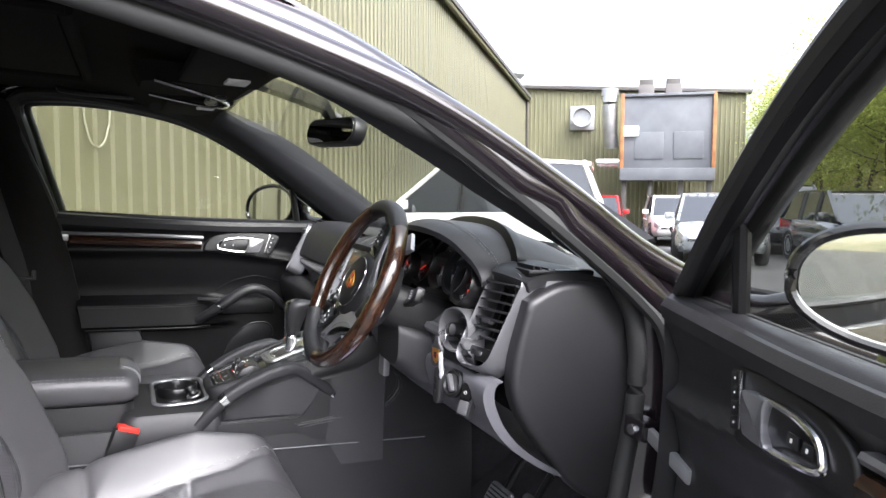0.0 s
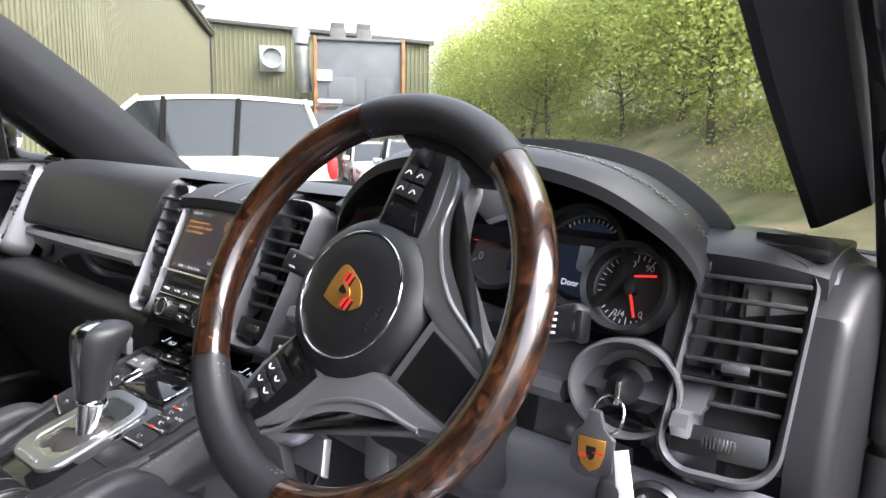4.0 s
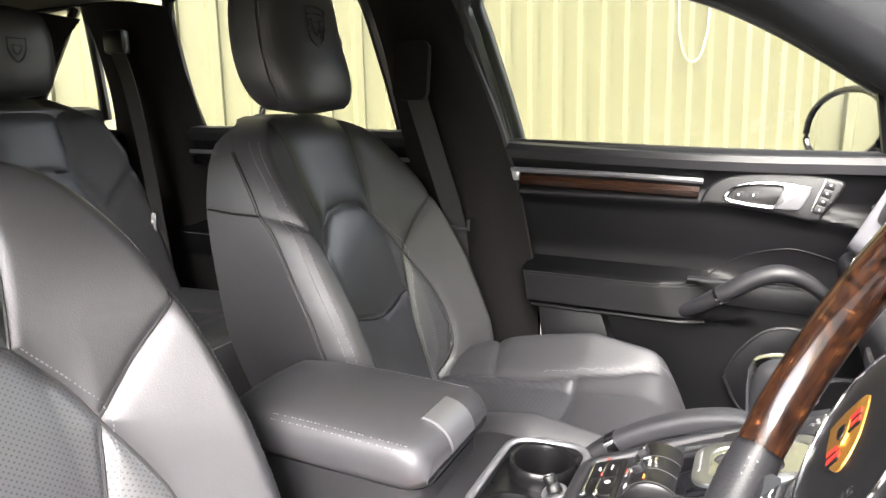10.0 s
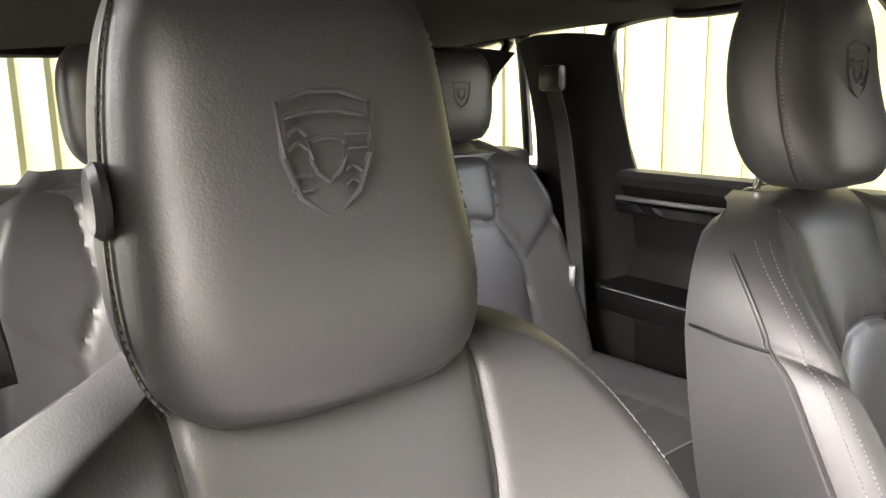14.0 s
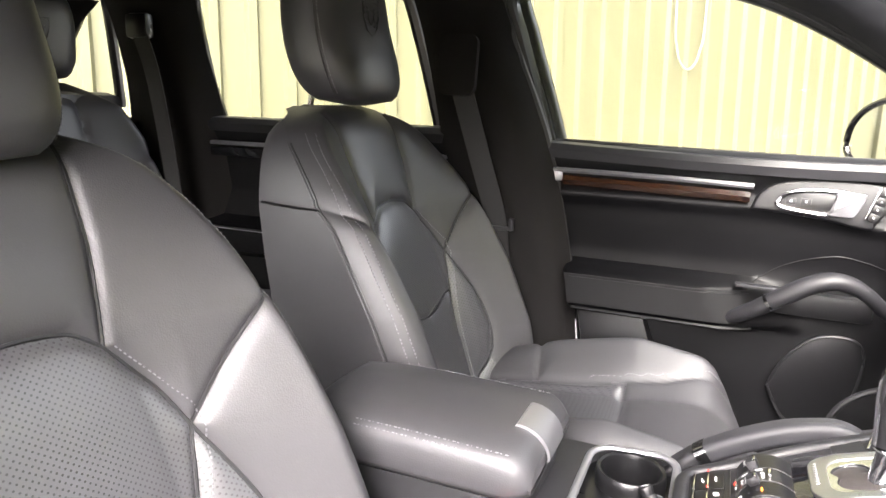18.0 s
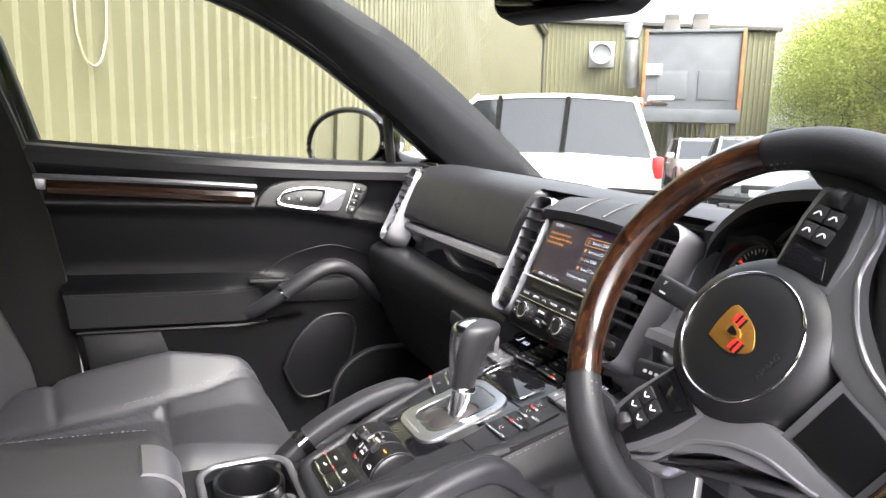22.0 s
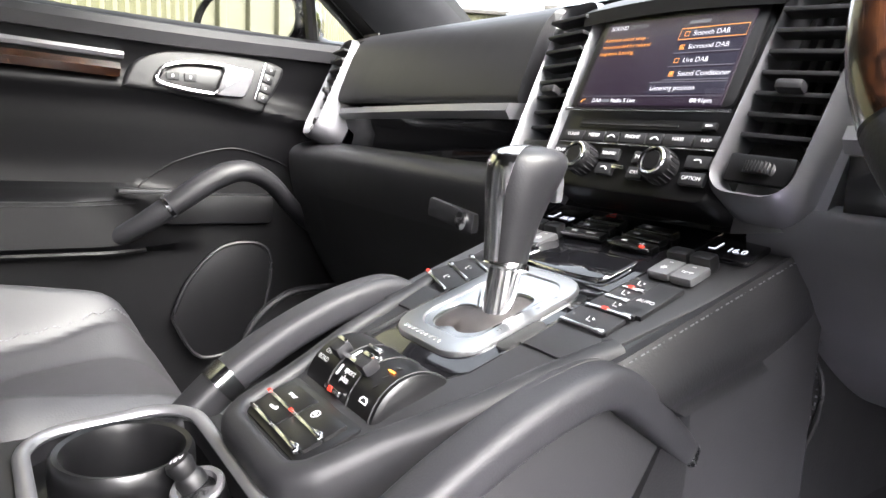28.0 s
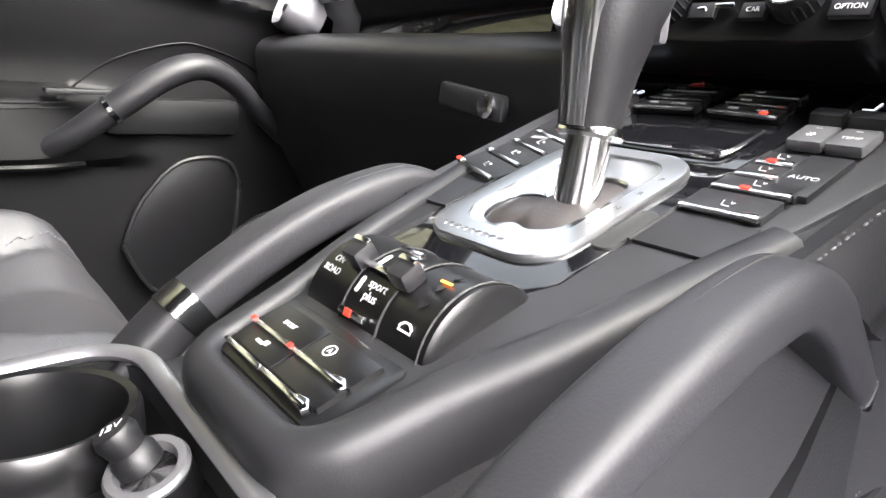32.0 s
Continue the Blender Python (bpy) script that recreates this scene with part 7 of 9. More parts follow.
# ---- ignition, light switch, brake switch, keys ----
GREY_S = mat("satin_grey_paint", (0.16, 0.16, 0.165), 0.38, metal=0.5, vary=0.05, grain=1500, bump=0.03)
ign = thing("ignition_switch", "silver-rimmed ignition bowl in the dashboard", "ignition", (0.545, 0.14, 0.968), frame_m=CAR @ Matrix.Translation((0.002, 0.030, 0.021)))
mi = frame_at((0.545, 0.138, 0.968), (1, 0.20, 0), (0, 0.10, 1))
el = lambda r, h: [mi @ Vector((r * 1.12 * math.cos(t), r * math.sin(t), h)) for t in np.linspace(0, 2 * math.pi, 40, endpoint=False)]
part("bowl", loft([el(0.036, -0.03), el(0.0385, 0.004), el(0.0375, 0.009), el(0.0355, 0.009), el(0.0345, 0.004), el(0.026, -0.022), el(0.001, -0.024)]), GREY_S, ign)
part("barrel", lathe([(0, -0.02), (0.020, -0.02), (0.020, -0.012), (0.013, -0.010), (0.012, 0.012), (0, 0.013)], mi, 28), PLASTIC_S, ign)
part("key_blade", rbox((0, 0, 0.016), (0.004, 0.018, 0.02), 0.001, mi), CHROME, ign)
kf = thing("key_bunch", "car keys on a ring with a leather crest fob", "keys", (0.538, 0.10, 0.84), frame_m=CAR @ Matrix.Translation((0.012, 0.028, 0.030)))
part("ring", tube([(0.536 + 0.012 * math.cos(t), 0.112 + 0.003 * math.sin(t), 0.945 + 0.014 * math.sin(t)) for t in np.linspace(0, 2 * math.pi, 24, endpoint=False)], 0.0011, 6, closed=True), CHROME, kf)
mk = frame_at((0.528, 0.106, 0.917), (1, 0.15, 0.0), (0.12, 0, 1))
fob = part("leather_fob", slab([(a * 1.0, b) for a, b in ((-0.016, 0.010), (-0.008, 0.018), (-0.004, 0.030), (0.004, 0.030), (0.008, 0.018), (0.016, 0.010), (0.016, -0.016), (0.010, -0.022), (-0.010, -0.022), (-0.016, -0.016))], 0.005, mk, 0.001), LEATHER, kf)
sh = [(-0.0105, 0.012), (0.0105, 0.012), (0.0100, 0.0), (0.0070, -0.009), (0.0, -0.014), (-0.0070, -0.009), (-0.0100, 0.0)]
part("badge", slab(sh, 0.001, mk @ Matrix.Translation((0, -0.003, 0.001)), 0.0004), GOLD, fob, "gold and red enamel badge")
for k in (-1, 1):
    part("badge_band", rbox((0.0052 * k, 0.002 * k - 0.003, 0.0014), (0.008, 0.0018, 0.0004), 0, mk), RED, fob)
part("badge_centre", slab([(x * 0.36, y * 0.42) for x, y in sh], 0.0006, mk @ Matrix.Translation((0, -0.002, 0.0016)), 0), PLASTIC_S, fob)
part("paper_tag", slab([(-0.006, 0.018), (0.004, 0.022), (0.012, -0.014), (0.006, -0.024), (0.0, -0.020)], 0.001, frame_at((0.553, 0.102, 0.905), (1, 0.1, 0), (-0.1, 0, 1)), 0.0003), WHITE, kf)
rem = part("remote_key", slab(rrect(0.019, 0.064, 0.008, 6), 0.012, frame_at((0.546, 0.100, 0.868), (1, 0.12, 0), (0.03, 0, 1)) , 0.004), PLASTIC_M, kf)
for k in range(3):
    part("key_button", rbox((0.546, 0.0985, 0.880 - 0.012 * k), (0.010, 0.002, 0.007), 0.001), PLASTIC_S, rem)
ls = thing("light_switch", "round headlamp switch with silver grip", "switch", (0.583, 0.15, 0.893), frame_m=DASH)
ml = frame_at((0.583, 0.134, 0.893), (1, 0.2, 0), (0, 0.25, 1))
part("dial", lathe([(0, 0), (0.024, 0), (0.024, 0.006), (0.020, 0.009), (0.017, 0.006), (0, 0.006)], ml, 32), PLASTIC_S, ls)
part("grip", rbox((0, 0, 0.010), (0.006, 0.030, 0.010), 0.002, ml @ pose(0, 0, 0, 0, 0, 35)), SILVER, ls)
eb = thing("parking_brake_switch", "parking brake switch in a grey surround", "switch", (0.633, 0.17, 0.89), frame_m=DASH)
me_ = frame_at((0.624, 0.134, 0.878), (1, 0.30, 0), (0, 0.35, 1))
part("surround", slab(rrect(0.030, 0.056, 0.003), 0.01, me_, 0.002), PLASTIC_M, eb)
part("key_top", rbox((0, 0.012, 0.002), (0.022, 0.026, 0.006), 0.002, me_), PLASTIC_S, eb)
part("key_bottom", rbox((0, -0.014, 0.001), (0.020, 0.022, 0.005), 0.002, me_), SILVER, eb)
part("mark", lathe([(0.002, 0), (0.003, 0), (0.003, 0.0004), (0.002, 0.0004)], me_ @ Matrix.Translation((0, 0.010, 0.0055)), 16), WHITE, eb)

# ---- pedals ----
for x, w, h, lab in ((0.43, 0.055, 0.10, "upright accelerator pedal with rubber ribs"), (0.33, 0.085, 0.055, "wide steel brake pedal with rubber ribs")):
    pd = thing("pedal", lab, "pedal", (x, 0.40, 0.50), group="pedals")
    mp_ = frame_at((x, 0.40, 0.56), (1, 0, 0), (0, 0.5, 0.86))
    part("plate", slab(rrect(w, h, 0.012), 0.01, mp_, 0.003), ALU, pd)
    for k in range(5):
        part("rubber_rib", rbox((0, (k - 2) * h / 6, 0.002), (w * 0.8, h / 16, 0.004), 0.001, mp_), RUBBER, pd)
    part("arm", tube([(x, 0.42, 0.57), (x, 0.52, 0.72)], 0.008, 8), PLASTIC_S, pd)
solo("floor_mat", sheet(lambda u, v: (0.15 + 0.46 * u, -0.02 + 0.46 * v, 0.447 + 0.10 * max(0, v - 0.8)), 12, 12, 0.012), CARPET, "charcoal carpet mat in the driver's footwell", "floor mat")
solo("paper_mat", sheet(lambda u, v: (0.30 + 0.26 * u, 0.02 + 0.26 * v, 0.466 + 0.004 * math.sin(u * 9) * math.sin(v * 7)), 16, 16, 0.001), mat("pale_paper", (0.62, 0.60, 0.72), 0.7), "pale paper protection sheet on the floor mat", "paper mat")

# ---- centre console ----
CP = frame_at((0.0, -0.147, 0.780), (1, 0, 0), (0, 0.942, 0.336))


def cp(u, w, h=0.0):
    return CP @ Matrix.Translation((u, w, h))


GRIP = leather("smooth_handle_leather", (0.021, 0.021, 0.0235), 0.52, 700, 0.12, spec=0.45)
con = thing("centre_console", "sloping black centre console with rows of silver-edged keys", "centre console", (0, 0.0, 0.70), frame_m=CONS)
HALF = [(-0.0275, 0.026), (-0.0255, 0.040), (-0.017, 0.050), (-0.003, 0.0545), (0.03, 0.062), (0.08, 0.079), (0.13, 0.090), (0.20, 0.106), (0.28, 0.119), (0.36, 0.126)]
hp = spline(HALF, 40)
outline = [(x, w) for w, x in hp] + [(-x, w) for w, x in hp[::-1]]
part("top_plate", slab(outline, 0.02, cp(0, 0, -0.001), 0.004), PLASTIC_M, con)
# raised soft rim round the back and down the sides: flat top, rounded edges, steep outer face
rim = [(-x, w) for w, x in hp[:30][::-1]] + [(x, w) for w, x in hp[:30]]
SEC = [(-0.0075, -0.006), (-0.0072, 0.0005), (-0.0050, 0.0040), (-0.0010, 0.0050), (0.0045, 0.0044), (0.0085, 0.0016), (0.0108, -0.004), (0.0125, -0.018), (0.0135, -0.040), (0.0, -0.044)]
rows = []
for i, (x, w) in enumerate(rim):
    a_, b_ = rim[max(i - 1, 0)], rim[min(i + 1, len(rim) - 1)]
    d_ = Vector((b_[0] - a_[0], b_[1] - a_[1])).normalized()
    n_ = Vector((d_.y, -d_.x))
    if n_.y * 0 + n_.x * x < 0 and w > -0.03:
        n_ = -n_
    fade = 1 - 0.75 * sm(0.10, 0.23, w)
    rows.append([cp(x + n_.x * o, w + n_.y * o, h * (fade if h > 0 else 1)).translation for o, h in SEC])
part("rim", loft(rows), PLASTIC_M, con, smooth=60)
# flanks
for s in (-1, 1):
    rings = []
    for w, x in hp[2:]:
        t = cp(s * x, w, -0.004).translation
        low = 0.60 + 0.02 * w
        rings.append([(t.x + s * 0.004, t.y, t.z), (t.x + s * 0.012, t.y + 0.004, t.z - 0.02), (t.x + s * 0.018, t.y, (t.z + low) / 2), (t.x + s * 0.024, t.y, low), (t.x - s * 0.02, t.y, low), (t.x - s * 0.02, t.y, t.z)])
    part("flank", loft(rings), GRIP, con)
    # leather upper pad under a stitched edge, then the lower panel with its curved double seam
    top = lambda k: cp(s * (0.116 + 0.011 * k), 0.150 + 0.205 * k, 0.0).translation
    def pad(k, v):
        a, b = top(k), Vector((s * 0.131, 0.050 + 0.20 * k, 0.799 + 0.036 * k))
        q = a.lerp(b, v)
        return q.x + s * 0.010 * math.sin(math.pi * min(v, 0.85)), q.y, q.z
    part("upper_pad", sheet(lambda u, v: pad(u, v), 24, 14, 0.010, (-s, 0, -0.3)), LEATHER_D, con, "padded leather edge")
    stitches([Vector(pad(k, 0.05)) + Vector((s * 0.0006, 0, 0.0006)) for k in np.linspace(0, 1, 60)], con, r=0.0006, step=0.005)
    rise = lambda y: 0.715 + (min(0.880, 0.792 + 0.384 * y) - 0.715) * sm(0.0, 0.08, y)
    part("side_panel", sheet(lambda u, v: (s * (0.124 + 0.007 * math.sin(math.pi * v)), -0.22 + 0.65 * u, 0.50 + (rise(-0.22 + 0.65 * u) - 0.50) * v), 40, 16, 0.012, (-s, 0, 0)), LEATHER_D, con)
    arc_ = spline([(0.195, 0.827), (0.226, 0.800), (0.232, 0.770), (0.208, 0.738), (0.165, 0.722), (0.10, 0.712), (0.0, 0.700)], 60)
    px_ = lambda y, z: s * (0.1315 + 0.007 * math.sin(math.pi * (z - 0.5) / (0.292 + 0.38 * y)))
    part("seam_fold", tube([(px_(y, z) - s * 0.0045, y, z) for y, z in arc_], 0.0022, 6), LEATHER_D, con)
    for o in (-0.006, 0.006):
        stitches([(px_(y + o * 0.9, z) - s * 0.0062, y + o, z - o * 0.7) for y, z in arc_], con, r=0.0007)
# rear key field
part("key_field", slab(rrect(0.094, 0.042, 0.004, 4, -0.003, 0.003), 0.004, cp(0, 0, 0.0005), 0.001), PLASTIC_S, con)
for w0, dw in ((0.0105, 0.0165), (-0.0050, 0.0135)):
    for u in (-0.0225, 0.0170):
        k = part("key", rbox((u, w0, 0.0005), (0.0385, dw - 0.001, 0.005), 0.0012, CP), PLASTIC_S, con)
        if w0 > 0 and u < 0:
            words("SPORT", 0.0034, cp(u - 0.002, w0 - 0.001, 0.0032), WHITE, k, align="CENTER", depth=0.0001)
        elif w0 > 0:
            part("icon", tube([cp(u - 0.008 + 0.0030 * math.cos(t), w0 + 0.0030 * math.sin(t), 0.0032).translation for t in np.linspace(0, 6.2832, 20, endpoint=False)], 0.0003, 4, closed=True), WHITE, k)
            words("A", 0.0036, cp(u - 0.008, w0, 0.0032), WHITE, k, align="CENTER", depth=0.0001)
        elif u < 0:
            part("icon", rbox((u - 0.002, w0, 0.0032), (0.006, 0.0016, 0.0003), 0, CP), WHITE, k)
            part("icon", rbox((u + 0.002, w0 + 0.0012, 0.0032), (0.003, 0.0026, 0.0003), 0, CP), WHITE, k)
for w0, u0, u1 in ((0.0012, -0.0450, 0.0340), (-0.0135, -0.0410, 0.0325)):
    for a, b in ((u0, (u0 + u1) / 2 - 0.0004), ((u0 + u1) / 2 + 0.0004, u1)):
        part("key_bar", rbox(((a + b) / 2, w0, 0.0034), (b - a, 0.0026, 0.0028), 0.0013, CP), CHROME, con, "chrome key edge")
    part("bar_end", slab([(u1 - 0.015, w0 - 0.0012), (u1 + 0.001, w0 - 0.0022), (u1 + 0.0025, w0 + 0.0005), (u1 - 0.002, w0 + 0.0034), (u1 - 0.008, w0 + 0.0022)], 0.003, cp(0, 0, 0.0046), 0.0008), CHROME, con)
part("indicator", rbox((-0.0430, 0.0012, 0.0049), (0.0032, 0.0024, 0.0010), 0.0004, CP), REDLED, con)
part("indicator", rbox((-0.0070, 0.0012, 0.0049), (0.0032, 0.0024, 0.0010), 0.0004, CP), REDLED, con)
# drum with two rockers
drum = part("drum", lathe([(0.0, -0.048), (0.030, -0.048), (0.033, -0.046), (0.033, 0.046), (0.030, 0.048), (0.0, 0.048)], cp(-0.003, 0.058, -0.018) @ pose(0, 0, 0, 0, 90, 0), 48), PLASTIC_S, con, "curved black switch drum")
dm = lambda u, a, h=0.0: cp(u * 0.86 - 0.003, 0.058, -0.018) @ pose(0, 0, 0, a) @ Matrix.Translation((0, 0, 0.0335 + h))
for u in (-0.0335, 0.0, 0.0335):
    part("drum_gap", tube([dm(u + 0.0165, a).translation for a in np.linspace(-75, 60, 16)], 0.0006, 4), RUBBER, drum)
for u, a in ((-0.024, 12), (0.018, 12)):
    r = part("rocker", rbox((0, 0, 0.004), (0.013, 0.012, 0.010), 0.003, dm(u, a)), PLASTIC_M, drum)
    part("rocker_tip", rbox((0, 0.004, 0.0092), (0.011, 0.003, 0.0016), 0.0006, dm(u, a)), CHROME, r)
for u, a, ln in ((-0.004, 14, 0.022), (-0.004, 52, 0.020), (-0.008, -22, 0.0)):
    if ln:
        part("drum_bar", rbox((0, 0, 0.0014), (ln, 0.0034, 0.003), 0.001, dm(u, a)), CHROME, drum)
part("drum_bar", rbox((0, 0, 0.0014), (0.016, 0.0034, 0.003), 0.001, dm(-0.004, -14)), CHROME, drum)
part("indicator", rbox((0, 0, 0.0026), (0.005, 0.0034, 0.0016), 0.0005, dm(-0.006, 52)), REDLED, drum)
words("sport", 0.0062, dm(0.003, 26, 0.0003), WHITE, drum, align="CENTER", depth=0.0001)
words("plus", 0.0062, dm(0.002, 36, 0.0003), WHITE, drum, align="CENTER", depth=0.0001)
words("sport", 0.0062, dm(0.003, -4, 0.0003), WHITE, drum, align="CENTER", depth=0.0001)
words("ON", 0.0048, dm(-0.040, 20, 0.0003), WHITE, drum, align="CENTER", depth=0.0001)
words("ROAD", 0.0048, dm(-0.040, 30, 0.0003), WHITE, drum, align="CENTER", depth=0.0001)
for a in (30, 4):
    part("damper_icon", slab(rrect(0.0026, 0.008, 0.0012), 0.0003, dm(-0.011, a, 0.0004), 0), WHITE, drum)
part("car_icon", tube([dm(0.036 + x, 42 + a, 0.0003).translation for x, a in ((-0.0045, 3), (-0.0045, 0), (-0.0015, -3), (0.002, -3), (0.0045, 0), (0.0045, 3))], 0.0006, 4, closed=True), WHITE, drum)
for a in (-8, 8, 24):
    part("arrow_icon", slab([(-0.003, 0.002), (0.003, 0.002), (0, -0.002)], 0.0003, dm(0.037, a, 0.0004), 0), PLASTIC_M, drum)
part("lamp", rbox((0, 0, 0.0004), (0.007, 0.0012, 0.0004), 0, dm(0.037, 0)), lit("amber_mark", (1.0, 0.25, 0.03), 0.6), drum)
# dark surround and selector gate
part("gate_surround", slab([(-0.066, 0.086), (-0.012, 0.0835), (0.040, 0.086), (0.048, 0.100), (0.050, 0.228), (-0.064, 0.228), (-0.068, 0.150)], 0.004, cp(0, 0, 0.0002), 0.002), GLOSS, con, "piano black gate surround")
part("finger_recess", slab(rrect(0.012, 0.040, 0.005, 5, 0.0425, 0.150), 0.003, cp(0, 0, 0.0016), 0.0008), RUBBER, con)
gate = thing("gear_selector", "silver selector gate and leather-covered automatic gear lever", "gear lever", cp(0, 0.145, 0).translation, frame_m=CONS)


def rays(outline, c, n=96):
    """An outline sampled on even rays from a point within it."""
    out = []
    for t in np.linspace(0, 2 * math.pi, n, endpoint=False):
        dx, dy = math.cos(t), math.sin(t)
        best = 0.0
        for (x0, y0), (x1, y1) in zip(outline, outline[1:] + outline[:1]):
            ex, ey = x1 - x0, y1 - y0
            det = ex * dy - ey * dx
            if abs(det) < 1e-12:
                continue
            qx, qy = x0 - c[0], y0 - c[1]
            k = (ex * qy - ey * qx) / det
            j = (dx * qy - dy * qx) / det
            if k > 0 and -1e-6 <= j <= 1 + 1e-6:
                best = max(best, k)
        out.append((c[0] + dx * best, c[1] + dy * best))
    return out


GC = (-0.006, 0.150)
shrink = lambda ring, k: [(-0.010 + (x + 0.010) * k, 0.164 + (w - 0.164) * k) for x, w in ring]
g_out = rays(rrect(0.092, 0.126, 0.024, 10, -0.010, 0.164), GC)
g_step = rays(rrect(0.066, 0.096, 0.017, 10, -0.009, 0.167), GC)
slot = [tuple(q) for q in spline([(0.020, 0.150), (0.016, 0.134), (0.004, 0.126), (-0.008, 0.128), (-0.018, 0.122), (-0.030, 0.128), (-0.034, 0.142), (-0.030, 0.154), (-0.020, 0.158), (-0.012, 0.158), (-0.010, 0.172), (-0.008, 0.186), (0.004, 0.190), (0.016, 0.186), (0.019, 0.168), (0.020, 0.150)], 80)[:-1]]
g_slot = rays(slot, GC)
lift = lambda ring, h: [cp(x, w, h).translation for x, w in ring]
part("gate_plate", loft([lift(g_out, -0.001), lift(g_out, 0.0026), lift(shrink(g_out, 0.985), 0.0042), lift(shrink(g_out, 0.95), 0.0046), lift([(a * 0.96 + b * 0.04, c * 0.96 + d * 0.04) for (a, c), (b, d) in zip(g_step, g_out)], 0.0046), lift(g_step, 0.0034)], True, False), ALU, gate, "satin aluminium border")
part("gate_inlay", loft([lift(g_step, 0.0034), lift([(a * 0.95 + b * 0.05, c * 0.95 + d * 0.05) for (a, c), (b, d) in zip(g_slot, g_step)], 0.0030), lift(g_slot, 0.0018), lift(g_slot, -0.006)], True, False), CHROME_S, gate, "polished inner plate with the lever slot")
part("slot_floor", slab(slot, 0.002, cp(0, 0, 0.0006), 0), RUBBER, gate)
boot_c = (-0.008, 0.146)
part("boot", loft([[cp(boot_c[0] + (x - boot_c[0]) * k, boot_c[1] + (w - boot_c[1]) * k, h).translation for x, w in g_slot] for k, h in ((0.97, 0.0008), (0.85, 0.0030), (0.6, 0.0048), (0.3, 0.0056), (0.02, 0.0058))]), mat("brown_leather_boot", (0.030, 0.026, 0.025), 0.5, grain=500, bump=0.2), gate, "leather boot in the slot", smooth=70)
# flowing script along the rear border, drawn as an unlettered line
sc = [cp(-0.040 + 0.0011 * i + 0.0012 * math.sin(i * 1.3), 0.1085 + 0.0018 * math.sin(i * 1.3 + 1.2), 0.0048).translation for i in range(42)]
part("script_bar", tube(spline(sc, 120), 0.00045, 4), SILVER, gate)
for i, (lx, lw) in enumerate(((0.0295, 0.196), (0.0300, 0.178), (0.0300, 0.160), (0.0300, 0.142))):
    words("PRND"[i], 0.005, cp(lx, lw, 0.0047), GREY_S, gate, align="CENTER", depth=0.0001)
lb, lt = Vector((0.0015, 0.0065, 0.834)), Vector((0.002, 0.012, 0.884))
part("lever_rod", tube([lb, lb.lerp(lt, 0.5), lt], [0.0125, 0.012, 0.0115], 20), CHROME, gate)
part("collar", lathe([(0.0, 0), (0.0165, 0), (0.0175, 0.002), (0.0165, 0.005), (0.0150, 0.007), (0.0, 0.007)], Matrix.Translation((0.0015, 0.010, 0.868)) @ pose(0, 0, 0, -9), 28), CHROME, gate)
KN = [(0.874, 0.0150, 0.0160, 0.010), (0.885, 0.0158, 0.0172, 0.011), (0.902, 0.0180, 0.0205, 0.013), (0.918, 0.0208, 0.0245, 0.016), (0.931, 0.0228, 0.0285, 0.020), (0.942, 0.0234, 0.0310, 0.023), (0.9495, 0.0212, 0.0295, 0.025), (0.954, 0.0155, 0.0220, 0.026), (0.9562, 0.0075, 0.0105, 0.0265), (0.9566, 0.0008, 0.001, 0.0265)]
kn = spline(KN, 56)


def knob_skin(k0, k1, lo, hi, out, name, material, label):
    """A strip of the knob's skin between two angles, which may widen towards the top."""
    rows = []
    for i in range(k0, k1):
        z, rx, ry, yc = kn[i]
        g = max(0.0, (z - 0.925) / 0.032)
        a0, a1 = lo - 20 * g, hi + 10 * g
        rows.append([(0.002 + (rx + out) * math.cos(t), yc + (ry + out) * math.sin(t), z + out * 0.6) for t in np.linspace(radians(a0), radians(a1), 30)])
    part(name, loft(rows, closed=False, cap=False), material, gate, label, smooth=70)


part("knob", loft([[(0.002 + rx * math.cos(t), yc + ry * math.sin(t), z) for t in np.linspace(0, 2 * math.pi, 40, endpoint=False)] for z, rx, ry, yc in kn]), LEATHER_D, gate, "leather-covered grip", smooth=70)
knob_skin(0, 56, 192, 300, 0.0012, "knob_spine", CHROME, "polished silver spine")
part("release_key", rbox((0.002, 0.050, 0.926), (0.016, 0.008, 0.020), 0.004), SILVER, gate)
# ashtray lid ahead of the gate
part("front_field", slab([(-0.078, 0.228), (0.050, 0.228), (0.054, 0.300), (0.060, 0.352), (-0.080, 0.352)], 0.004, cp(0, 0, 0.001), 0.001), GLOSS, con)
part("tray_lid", slab(rrect(0.098, 0.042, 0.008, 5, -0.010, 0.2545), 0.004, cp(0, 0, 0.004), 0.002), GLOSS, con, "piano black tray lid")
part("tray_edge", tube(spline([cp(u, w, 0.005).translation for u, w in ((-0.060, 0.268), (-0.0585, 0.240), (-0.048, 0.2335), (-0.010, 0.2300), (0.030, 0.2325), (0.0395, 0.240), (0.041, 0.270))], 30), 0.0013, 6), CHROME, con)
